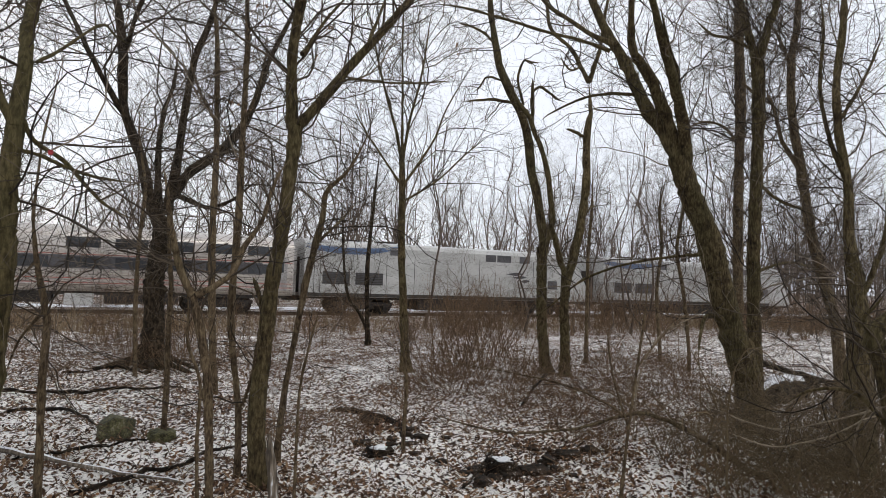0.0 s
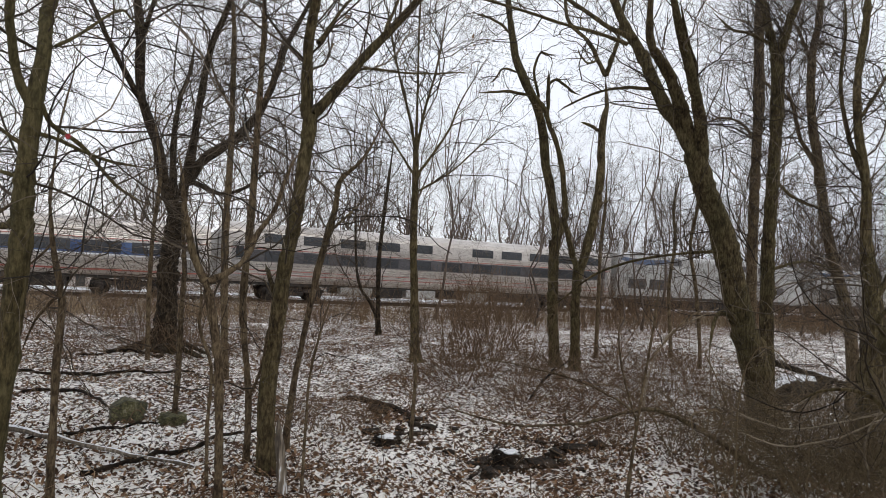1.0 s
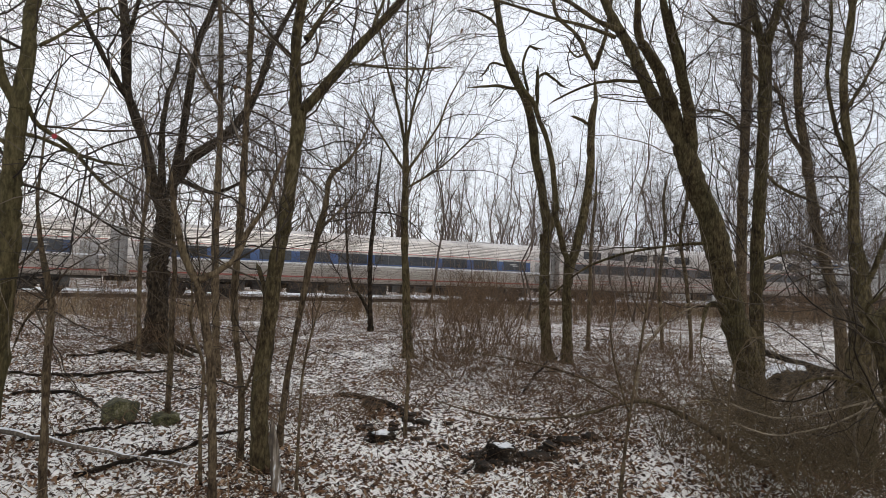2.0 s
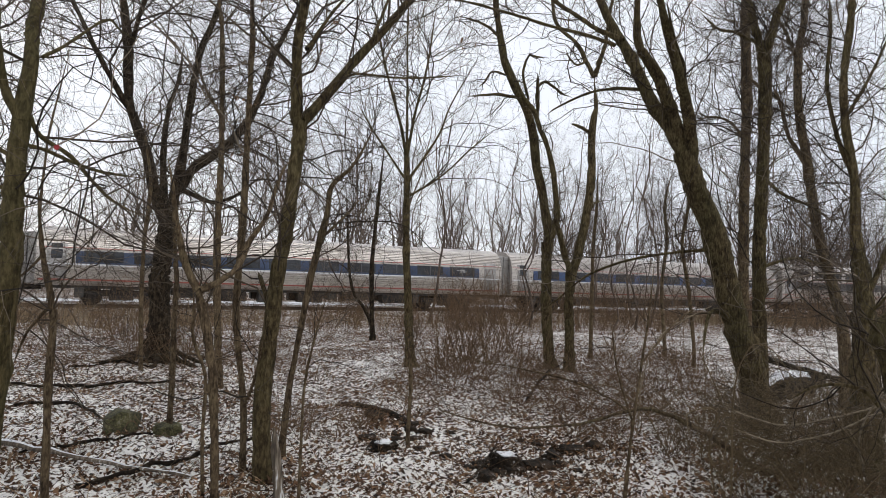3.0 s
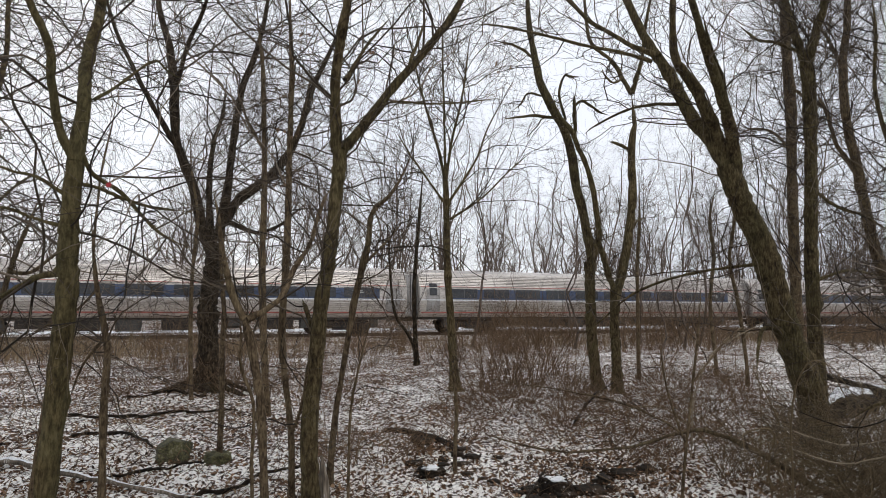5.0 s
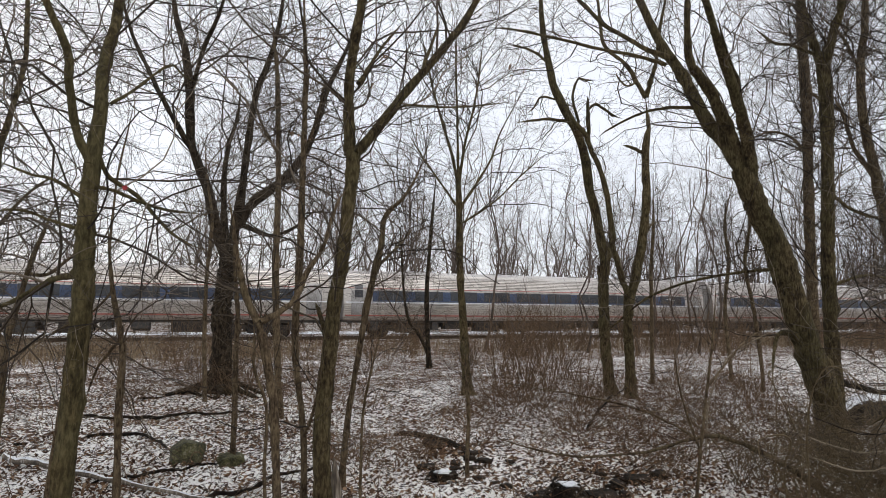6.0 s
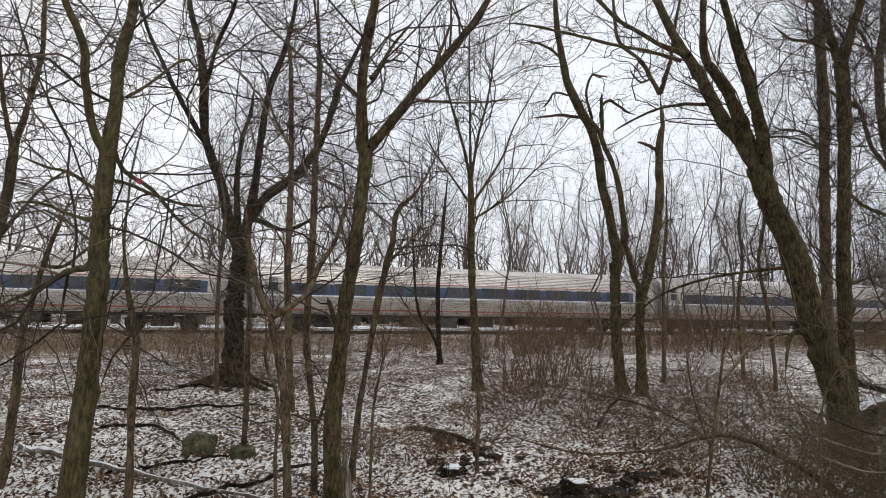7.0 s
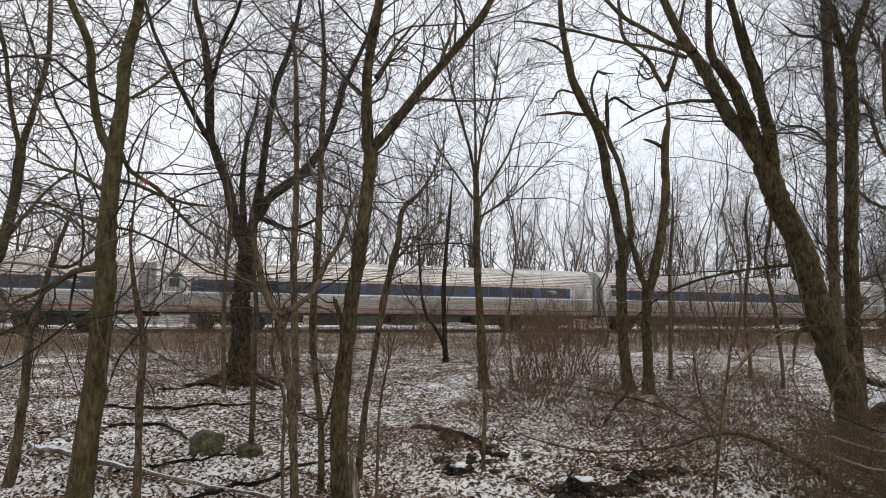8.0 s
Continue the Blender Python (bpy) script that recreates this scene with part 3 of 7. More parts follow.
def build_sleeper_car():
    """A tall fluted car with two rows of windows."""
    car = new("sleeping_car")
    L = 12.85
    half = [(1.44, 1.0)] + fluted(TALL, 1.06, 2.06, 0.125, 0.045) + [(1.56, 2.08), (1.56, 2.74)] + fluted(TALL, 2.78, 3.02, 0.12, 0.035) + [(1.57, 3.04), (1.55, 3.62)] + fluted(TALL, 3.66, 3.92, 0.087, 0.016) + [(1.05, 4.08), (0.6, 4.18), (0.2, 4.22)]
    part("body", prism([(-y, z) for y, z in half] + [(y, z) for y, z in reversed(half)], -L, L), STEEL_SHEET, car, "tall fluted stainless steel shell")
    for s in (-1, 1):
        part("window_band", strip(TALL, -L + 0.9, L - 1.7, 2.10, 2.72, 0.004, 2, s), PAINT_DARK, car, "charcoal painted window band")
        for z in (2.76, 1.62, 1.40):
            part("stripe", strip(TALL, -L + 0.1, L - 0.1, z, z + 0.035, 0.010, 1, s), PAINT_RED, car, "thin faded red stripe")
        for i in range(11):
            x = -10.1 + 2.12 * i
            part("window", strip(TALL, x - 0.70, x + 0.70, 2.16, 2.66, 0.012, 2, s), GLASS_DARK, car, "dark window of the lower row")
            if i != 5:
                part("window", strip(TALL, x - 0.74, x + 0.74, 3.12, 3.62, 0.012, 3, s), GLASS_DARK, car, "shallow dark window of the upper row")
        for e in (-1, 1):
            x = e * (L - 0.75)
            d = part("door", strip(TALL, x - 0.40, x + 0.40, 1.28, 3.1, 0.006, 5, s), STEEL_DULL, car, "dull steel vestibule door")
            part("door_window", strip(TALL, x - 0.2, x + 0.2, 2.25, 2.85, 0.014, 2, s), GLASS_DARK, d)
    for e in (-1, 1):
        part("gangway", boxed(e * L + min(0, e * 0.29), e * L + max(0, e * 0.29), -1.1, 1.1, 1.05, 3.7, bevel=0.04), STEEL_DULL, car, "dull grey gangway surround")
        part("coupler", boxed(min(e * (L - 0.2), e * (L + 0.4)), max(e * (L - 0.2), e * (L + 0.4)), -0.14, 0.14, 0.72, 0.98, bevel=0.03), IRON, car)
        bogie(car, e * 9.05, (-1.3, 1.3), 0.457)
    part("underframe", boxed(-L + 0.3, L - 0.3, -1.3, 1.3, 0.84, 1.02), IRON_GREY, car, "grimy grey underframe")
    rng = random.Random(6)
    x = -6.4
    while x < 6.0:
        w = rng.uniform(0.8, 2.2)
        for s in (-1, 1):
            part("equipment_box", boxed(x, x + w, min(s * 0.7, s * 1.4), max(s * 0.7, s * 1.4), rng.uniform(0.30, 0.5), 0.9, bevel=0.03), rng.choice((IRON_GREY, IRON_GREY, IRON, PAINT_GREY)), car)
        x += w + rng.uniform(0.15, 0.6)
    return tagged(car, "tall silver sleeping car with two rows of dark windows", "train car", "cars of the passing train")


HOOD = [(1.50, 1.02), (1.54, 1.2), (1.54, 3.88), (1.42, 4.10), (0.9, 4.22), (0.0, 4.28)]


def build_locomotive():
    """A slab-sided diesel locomotive with a sloped nose and a blue roof edge."""
    car = new("locomotive")
    L = 10.3
    half = [(1.50, 1.0)] + [(y, z) for y, z in HOOD[1:]]
    sec = [(-y, z) for y, z in half] + [(y, z) for y, z in reversed(half[:-1])]
    part("body", prism(sec, -L, L - 3.0), PAINT_GREY, car, "slab-sided dirty silver body")
    bm = bmesh.new()
    a = [bm.verts.new((L - 3.0, y, z)) for y, z in sec]
    b = [bm.verts.new((L - 0.25 - 1.9 * max(0, (z - 2.5)) / 1.8, y * 0.86, min(z, 4.0))) for y, z in sec]
    for i in range(len(sec)):
        j = (i + 1) % len(sec)
        bm.faces.new((a[i], a[j], b[j], b[i]))
    bm.faces.new(b)
    part("nose", bm, PAINT_GREY, car, "sloped silver nose")
    for s in (-1, 1):
        # blue roof edge, widest at the tail, running out to a point
        bm = bmesh.new()
        n = 14
        top, low = [], []
        for i in range(n + 1):
            x = -L + 0.02 + 5.7 * i / n
            zl = 4.06 - 0.62 * math.sin(min(1.0, 0.10 + 0.90 * i / n) * math.pi) ** 0.6
            top.append((x, 4.16))
            low.append((x, min(zl, 4.12)))
        for i in range(n):
            q = [top[i], top[i + 1], low[i + 1], low[i]]
            outer = [bm.verts.new((x, s * (side_at(HOOD, z) + 0.012), z)) for x, z in q]
            mid = [bm.verts.new((x, s * (side_at(HOOD, (z + 4.16) / 2) + 0.012), (z + 4.16) / 2)) for x, z in q]
            bm.faces.new((outer[0], outer[1], mid[2], mid[3]))
            bm.faces.new((mid[3], mid[2], outer[2], outer[3]))
        bmesh.ops.remove_doubles(bm, verts=bm.verts[:], dist=0.001)
        part("roof_flash", bm, PAINT_ROOF, car, "slate-blue flash along the roof edge")
        part("side_sill", strip(HOOD, -L + 0.1, L - 3.2, 1.02, 1.22, 0.03, 1, s), IRON_GREY, car, "dark dirty side sill")
        for x0, x1, z0, z1 in ((-9.25, -7.65, 1.72, 2.42), (-7.3, -5.6, 1.72, 2.42)):
            g = part("radiator_grille", strip(HOOD, x0, x1, z0, z1, 0.01, 1, s), PAINT_DARK, car, "dark louvred radiator grille")
            for k in range(7):
                part("louvre", strip(HOOD, x0 + 0.03, x1 - 0.03, z0 + 0.04 + k * 0.095, z0 + 0.085 + k * 0.095, 0.03, 1, s), IRON_GREY, g)
        for x0, x1 in ((1.35, 2.1), (2.2, 3.25), (3.9, 4.7)):
            part("upper_grille", strip(HOOD, x0, x1, 3.42, 3.86, 0.012, 2, s), PAINT_DARK, car, "dark upper air intake")
        part("tail_grille", strip(HOOD, -5.2, -4.3, 3.5, 3.98, 0.018, 3, s), PAINT_DARK, car, "dark exhaust grille")
        for x in (-9.75, -9.4, -5.4, -3.6, -0.4, 0.9, 5.0):
            part("panel_joint", strip(HOOD, x, x + 0.03, 1.25, 3.5, 0.006, 2, s), IRON_GREY, car)
        part("lettering_bar", strip(HOOD, 6.2, 6.95, 1.8, 2.35, 0.01, 1, s), PAINT_DARK, car)
    for y in (-1.0, 1.0):
        part("handrail", boxed(-L - 0.10, -L - 0.06, y - 0.02, y + 0.02, 1.2, 3.0), PAINT_GREY, car)
    part("gangway", boxed(-L - 0.3, -L, -0.5, 0.5, 1.2, 3.2, bevel=0.03), IRON, car, "black tail door surround")
    part("fuel_tank", boxed(-3.2, 3.4, -1.35, 1.35, 0.28, 0.98, bevel=0.12), IRON, car, "black belly fuel tank")
    part("underframe", boxed(-L + 0.1, L - 0.6, -1.4, 1.4, 0.88, 1.03), IRON, car)
    for e in (-1, 1):
        bogie(car, e * 6.6, (-1.37, 1.37), 0.51)
        part("coupler", boxed(min(e * (L - 0.3), e * (L + 0.3)), max(e * (L - 0.3), e * (L + 0.3)), -0.14, 0.14, 0.72, 0.98, bevel=0.03), IRON, car)
    for x in (-7.2, -5.0):
        part("roof_fan", disc(bmesh.new(), (x, 0, 4.30), "z", 0.6, 0.1, 24), IRON, car)
    chevrons(car, HOOD, 3.5, 2.62, 1.3, PAINT_DARK, 0.02)
    return tagged(car, "silver diesel locomotive with slate-blue roof flash and dark grilles", "locomotive", "locomotives at the head of the train")


PITCH_CAR = 26.3
COACH_ONE, COACH_TWO = build_coach(PAINT_BRIGHT), build_coach(PAINT_BLUE)
COACHES = [COACH_ONE, COACH_TWO] + [copy_thing(COACH_TWO, Matrix()) for _ in range(7)]
SLEEPING_CAR = build_sleeper_car()
LOCO_ONE = build_locomotive()
LOCO_TWO = copy_thing(LOCO_ONE, Matrix())
# each car's middle behind the tail of the second locomotive
CONSIST = [(LOCO_TWO, 21.2 + 10.6), (LOCO_ONE, 10.6), (SLEEPING_CAR, -13.15)] + [(c, -13.15 - PITCH_CAR * (i + 1)) for i, c in enumerate(COACHES)]
# seconds and metres run by the locomotive's tail
RUN = [(0.0, 0.4), (0.5, 11.1), (1.0, 21.8), (1.5, 32.7), (3.0, 66.2), (3.5, 77.0), (4.0, 88.0), (4.5, 98.9), (6.0, 130.6), (6.5, 141.2), (7.0, 151.6), (7.5, 162.0), (8.0, 172.7)]


def car_pose(s):
    x, y = on_track(s)
    return pose(x, y, RAIL_Z, 0, 0, HEADING)


def motions():
    for car, lag in CONSIST:
        walk(car, [(t, car_pose(p + lag)) for t, p in RUN])


# ---- trees: tubes grown from a few limbs, with ever finer twigs ----
def unit(v):
    return v / np.maximum(np.linalg.norm(v, axis=-1, keepdims=True), 1e-9)


def tubes(C, R, sides):
    """Tubes round N centre lines of S points each."""
    N, S = R.shape
    T = unit(np.gradient(C, axis=1))
    ref = np.where(np.abs(unit(C[:, -1] - C[:, 0])[:, 2:3]) > 0.75, [[1.0, 0.1, 0.0]], [[0.1, 0.05, 1.0]])[:, None, :]
    u = unit(np.cross(T, np.broadcast_to(ref, T.shape)))
    v = np.cross(T, u)
    a = np.arange(sides) * 2 * np.pi / sides
    V = C[:, :, None, :] + R[:, :, None, None] * (np.cos(a)[:, None] * u[:, :, None, :] + np.sin(a)[:, None] * v[:, :, None, :])
    n, s, k = np.meshgrid(np.arange(N), np.arange(S - 1), np.arange(sides), indexing="ij")
    at = lambda s_, k_: (n * S + s_) * sides + k_ % sides
    F = np.stack([at(s, k), at(s + 1, k), at(s + 1, k + 1), at(s, k + 1)], -1).reshape(-1, 4)
    return V.reshape(-1, 3), F


def joined(batches):
    Vs, Fs, k = [], [], 0
    for V, F in batches:
        Vs.append(V)
        Fs.append(F + k)
        k += len(V)
    return np.concatenate(Vs), np.concatenate(Fs)


def smooth_line(points, S, rng, wob=0.0):
    """A limb given by a few (x, y, z, radius), as S points of a smooth line with a little crookedness."""
    P = np.array(points, float)
    P = np.vstack([2 * P[0] - P[1], P, 2 * P[-1] - P[-2]])
    seg = len(P) - 3
    t = np.linspace(0, seg - 1e-6, S)
    i = t.astype(int)
    u = (t - i)[:, None]
    a, b, c, d = P[i], P[i + 1], P[i + 2], P[i + 3]
    Q = 0.5 * (2 * b + (c - a) * u + (2 * a - 5 * b + 4 * c - d) * u * u + (3 * b - a - 3 * c + d) * u ** 3)
    r = np.maximum(Q[:, 3], 0.002)
    w = np.cumsum(rng.normal(0, 1, (S, 3)), 0)
    w -= np.linspace(w[0], w[-1], S)
    C = Q[:, :3] + w * (wob * r)[:, None]
    return C, r * (1 + 0.06 * rng.normal(0, 1, S))


def grow(C, R, n, rng, length, angle=(30, 65), where=(0.25, 1.0), S=6, up=0.06, wild=0.16, ratio=0.55, slim=0.0041, flat=1.0):
    """n young limbs on the lines C, R: thinner, crooked, bending upwards."""
    N, SP = R.shape
    w = np.linalg.norm(C[:, -1] - C[:, 0], axis=1) + 0.05
    idx = rng.choice(N, n, p=w / w.sum())
    u = rng.uniform(where[0], where[1], n)
    x = u * (SP - 1.001)
    i = x.astype(int)
    fr = (x - i)[:, None]
    p = C[idx, i] * (1 - fr) + C[idx, i + 1] * fr
    r0 = R[idx, i] * (1 - fr[:, 0]) + R[idx, i + 1] * fr[:, 0]
    t = unit(C[idx, i + 1] - C[idx, i])
    rv = rng.normal(0, 1, (n, 3))
    rv[:, 2] *= flat
    perp = unit(rv - (rv * t).sum(1, keepdims=True) * t)
    ang = np.radians(rng.uniform(angle[0], angle[1], n))[:, None]
    d = unit(t * np.cos(ang) + perp * np.sin(ang))
    ln = rng.uniform(length[0], length[1], n) * (1.15 - 0.5 * u)
    out = np.empty((n, S, 3))
    out[:, 0] = p
    curl = rng.normal(0, 0.8 / (S - 1), (n, 3))
    for k in range(1, S):
        d = unit(d + curl + wild * rng.normal(0, 1, (n, 3)) + [0, 0, up])
        p = p + d * (ln / (S - 1))[:, None]
        out[:, k] = p
    rb = np.maximum(np.minimum(r0 * ratio, 0.0014 + ln * slim), 0.0013)
    return out, rb[:, None] * np.linspace(1, 0.45, S)[None, :]


def tree(limbs, at, seed, bark, label, category="tree", group="", counts=(40, 220, 700), lengths=((0.8, 1.8), (0.4, 0.9), (0.15, 0.45)), low=0.0, name="tree", sides=12, spread=(30, 65), up=0.06, flare=1.0, twig=None, slim=0.0049, flat=1.0, crook=0.10, wild=0.26):
    """A bare tree: its trunk, each main limb, and the fine twigs grown on them."""
    rng = np.random.default_rng(seed)
    thing = new(name)
    thing.matrix_basis = pose(*at)
    lines = []
    for k, limb in enumerate(limbs):
        a, b = Vector(limb[-2][:3]), Vector(limb[-1][:3])
        if k and sides > 8 and at[2] + b.z > 1.7 + 0.34 * math.hypot(at[0] + b.x, at[1] + b.y) and limb[-1][3] > 0.015:
            # limbs that leave the top of the camera's view run on before they taper
            q = b + (b - a).normalized() * 1.6
            limb = limb[:-1] + [(*b, limb[-1][3] * 1.25), (*q, limb[-1][3] * 0.7)]
        S = (64 if k == 0 else 34) if sides > 8 else 11
        C, R = smooth_line(limb, S, rng, 0.03 if k == 0 else crook)
        if k == 0:
            h = np.clip(1 - (C[:, 2] - C[0, 2]) / max(0.35, 5 * R[0]), 0, 1)
            R = R * (1 + 0.35 * flare * h ** 2)
        if k > 0 or category == "sapling":
            R = R * np.clip((1 - np.linspace(0, 1, len(R))) / 0.22, 0.12, 1)
        V, F = tubes(C[None], R[None], sides if k == 0 else max(6, sides - 3))
        if sides > 8:
            # ribs, swellings and knots on the bark
            ns = sides if k == 0 else max(6, sides - 3)
            rib = np.convolve(np.r_[rng.normal(0, 1, S + 4)], np.ones(5) / 5, "valid")[:, None] * 0.05 + rng.normal(0, 0.028, (S, ns)) + 0.05 * np.sin(np.arange(ns) * 2 * np.pi / ns * 3 + np.linspace(0, 5, S)[:, None] + seed)
            for _ in range(max(1, S // 12)):
                a, b = int(rng.integers(2, S - 2)), int(rng.integers(0, ns))
                rib[a - 1:a + 2, b] += (0.16, 0.34, 0.16)
            V = (np.repeat(C, ns, 0) + (V - np.repeat(C, ns, 0)) * (1 + rib.reshape(-1, 1)))
        part("trunk" if k == 0 else "branch", mesh_of("trunk" if k == 0 else "branch", V, F, bark), bark, thing)
        lines.append((C, R))
    rs = lambda C, S: np.stack([np.interp(np.linspace(0, len(C) - 1, S), np.arange(len(C)), C[:, j]) for j in range(C.shape[1])], -1)
    base = [rs(np.c_[C, R], 18) for C, R in lines]
    if low > 0:
        b = base[0]
        top = b[b[:, 2] > low]
        base[0] = rs(top, 18) if len(top) > 2 else b[-3:].repeat(6, 0)
    B = np.stack(base)
    C0, R0 = B[:, :, :3], B[:, :, 3]
    batches = []
    far = sides < 8
    if not far:
        counts = (int(counts[0] * 0.9), int(counts[1] * 0.72), int(counts[2] * 0.8))
    C1, R1 = grow(C0, R0, counts[0], rng, lengths[0], spread, (0.12, 1.0), 5 if far else 9, up, wild, slim=slim, flat=flat)
    batches.append(tubes(C1, R1, 3 if far else 4))
    C2, R2 = grow(C1, R1, counts[1], rng, lengths[1], (30, 75), (0.12, 1.0), 3 if far else 5, up, wild, slim=slim, flat=flat)
    batches.append(tubes(C2, R2, 3))
    C3, R3 = grow(C2, R2, counts[2], rng, lengths[2], (30, 75), (0.1, 1.0), 2 if far else 3, up, wild, slim=slim)
    batches.append(tubes(C3, R3, 3))
    V, F = joined(batches)
    part("crown", mesh_of("crown", V, F, twig or TWIG), None, thing, kind="stuff")
    return tagged(thing, label, category, group)


def bent_limb(*bends):
    """A limb from its bends: x, y and z from the tree's foot, and the radius there."""
    return list(bends)


# ---- the trees close by ----
NEAR_LEFT_LIMBS = []
NEAR_LEFT_LIMBS.append(bent_limb((-0.00, 0.00, 0.00, 0.081), (0.01, 0.00, 0.28, 0.070), (0.05, 0.00, 1.00, 0.069), (0.08, 0.00, 1.74, 0.068), (0.07, 0.00, 2.11, 0.063), (0.09, 0.00, 2.63, 0.054)))
NEAR_LEFT_LIMBS.append(bent_limb((0.09, 0.00, 2.63, 0.052), (0.09, 0.07, 3.07, 0.044), (0.04, 0.17, 3.34, 0.041), (0.03, 0.27, 3.62, 0.038), (0.02, 0.38, 4.08, 0.034), (-0.01, 0.50, 4.70, 0.024)))
NEAR_LEFT_LIMBS.append(bent_limb((0.09, 0.00, 2.63, 0.035), (0.02, -0.06, 2.81, 0.028), (0.00, -0.13, 3.05, 0.026), (0.01, -0.22, 3.31, 0.027), (-0.04, -0.31, 3.50, 0.024), (-0.12, -0.40, 3.77, 0.019), (-0.16, -0.50, 4.03, 0.010)))
NEAR_LEFT_LIMBS.append(bent_limb((0.14, 0.00, 2.67, 0.019), (0.17, 0.09, 2.56, 0.015), (0.31, 0.20, 2.45, 0.013), (0.46, 0.33, 2.25, 0.012), (0.56, 0.46, 2.15, 0.010), (0.69, 0.60, 2.09, 0.007)))
NEAR_LEFT_LIMBS.append(bent_limb((0.04, 0.00, 1.88, 0.022), (-0.15, 0.08, 1.87, 0.019), (-0.32, 0.17, 1.81, 0.018), (-0.62, 0.28, 1.68, 0.014), (-0.94, 0.40, 1.57, 0.009)))
NEAR_LEFT_LIMBS.append(bent_limb((0.14, 0.00, 2.48, 0.014), (0.26, 0.13, 2.44, 0.012), (0.46, 0.31, 2.37, 0.011), (0.71, 0.50, 2.36, 0.007)))
NEAR_LEFT_LIMBS.append(bent_limb((0.07, 0.00, 2.18, 0.014), (-0.10, -0.08, 2.23, 0.011), (-0.25, -0.18, 2.29, 0.008), (-0.45, -0.30, 2.26, 0.004)))
NEAR_LEFT_LIMBS.append(bent_limb((0.09, 0.00, 2.37, 0.014), (-0.11, -0.08, 2.51, 0.011), (-0.22, -0.18, 2.53, 0.009), (-0.40, -0.30, 2.61, 0.005)))
NEAR_LEFT_LIMBS.append(bent_limb((0.20, 0.00, 3.05, 0.011), (0.27, 0.17, 3.20, 0.010), (0.41, 0.39, 3.45, 0.009), (0.42, 0.64, 3.46, 0.007), (0.49, 0.90, 3.45, 0.005)))
NEAR_LEFT_AT = (-2.55, 4.40, -0.06)
STEM_LEFT_LIMBS = []
STEM_LEFT_LIMBS.append(bent_limb((0.00, 0.00, 0.00, 0.031), (0.00, 0.00, 0.14, 0.027), (-0.02, 0.00, 0.93, 0.026), (-0.01, 0.00, 1.33, 0.025), (-0.04, 0.00, 1.49, 0.022), (-0.11, 0.00, 1.78, 0.018), (-0.15, 0.00, 2.06, 0.013), (-0.19, 0.00, 2.43, 0.010)))
STEM_LEFT_LIMBS.append(bent_limb((-0.03, 0.00, 1.45, 0.012), (-0.28, 0.17, 1.23, 0.009), (-0.49, 0.40, 0.95, 0.007)))
STEM_LEFT_LIMBS.append(bent_limb((-0.11, 0.00, 1.78, 0.009), (-0.32, 0.08, 1.61, 0.008), (-0.62, 0.18, 1.48, 0.006), (-0.90, 0.30, 1.31, 0.004)))
STEM_LEFT_LIMBS.append(bent_limb((-0.15, 0.00, 2.06, 0.012), (-0.22, 0.15, 2.32, 0.009), (-0.30, 0.35, 2.70, 0.008), (-0.35, 0.57, 3.10, 0.006), (-0.40, 0.80, 3.55, 0.005)))
STEM_LEFT_AT = (-2.37, 4.80, -0.06)
EDGE_LEFT_LIMBS = []
EDGE_LEFT_LIMBS.append(bent_limb((-0.00, 0.00, 0.00, 0.045), (0.06, 0.00, 0.34, 0.039), (0.11, 0.00, 0.91, 0.035), (0.12, 0.00, 1.30, 0.030), (0.21, 0.00, 1.68, 0.024), (0.31, 0.00, 2.07, 0.021), (0.42, 0.00, 2.37, 0.015), (0.52, 0.00, 2.67, 0.012)))
EDGE_LEFT_LIMBS.append(bent_limb((0.12, 0.00, 1.34, 0.021), (-0.18, 0.13, 1.58, 0.018), (-0.51, 0.31, 1.87, 0.015), (-0.90, 0.50, 2.30, 0.013)))
EDGE_LEFT_LIMBS.append(bent_limb((0.27, 0.00, 1.93, 0.017), (0.37, 0.16, 1.94, 0.014), (0.49, 0.37, 2.16, 0.012), (0.62, 0.60, 2.45, 0.007)))
EDGE_LEFT_AT = (-3.90, 5.60, -0.06)
EDGE_LEFT_TALL_LIMBS = []
EDGE_LEFT_TALL_LIMBS.append(bent_limb((-0.00, 0.00, 0.00, 0.093), (0.10, 0.00, 0.90, 0.087), (0.22, 0.00, 1.79, 0.079), (0.38, 0.00, 2.31, 0.071), (0.51, 0.00, 3.06, 0.063), (0.55, 0.00, 3.59, 0.055)))
EDGE_LEFT_TALL_LIMBS.append(bent_limb((0.55, 0.00, 3.59, 0.046), (0.59, 0.15, 4.24, 0.038), (0.58, 0.35, 4.94, 0.034), (0.43, 0.57, 5.84, 0.028), (0.26, 0.80, 6.98, 0.018)))
EDGE_LEFT_TALL_LIMBS.append(bent_limb((0.54, 0.00, 3.51, 0.036), (0.49, -0.16, 4.08, 0.029), (0.52, -0.37, 4.68, 0.026), (0.47, -0.60, 5.32, 0.019)))
EDGE_LEFT_TALL_LIMBS.append(bent_limb((0.38, 0.00, 2.31, 0.029), (0.57, 0.13, 2.70, 0.023), (0.78, 0.31, 3.11, 0.019), (1.12, 0.50, 3.47, 0.013)))
EDGE_LEFT_TALL_AT = (-6.56, 8.50, -0.07)
DARK_OAK_LIMBS = []
DARK_OAK_LIMBS.append(bent_limb((-0.00, 0.00, -0.00, 0.200), (-0.02, 0.00, 0.51, 0.174), (-0.04, 0.00, 1.53, 0.171), (-0.02, 0.00, 2.15, 0.168), (0.01, 0.00, 2.72, 0.162)))
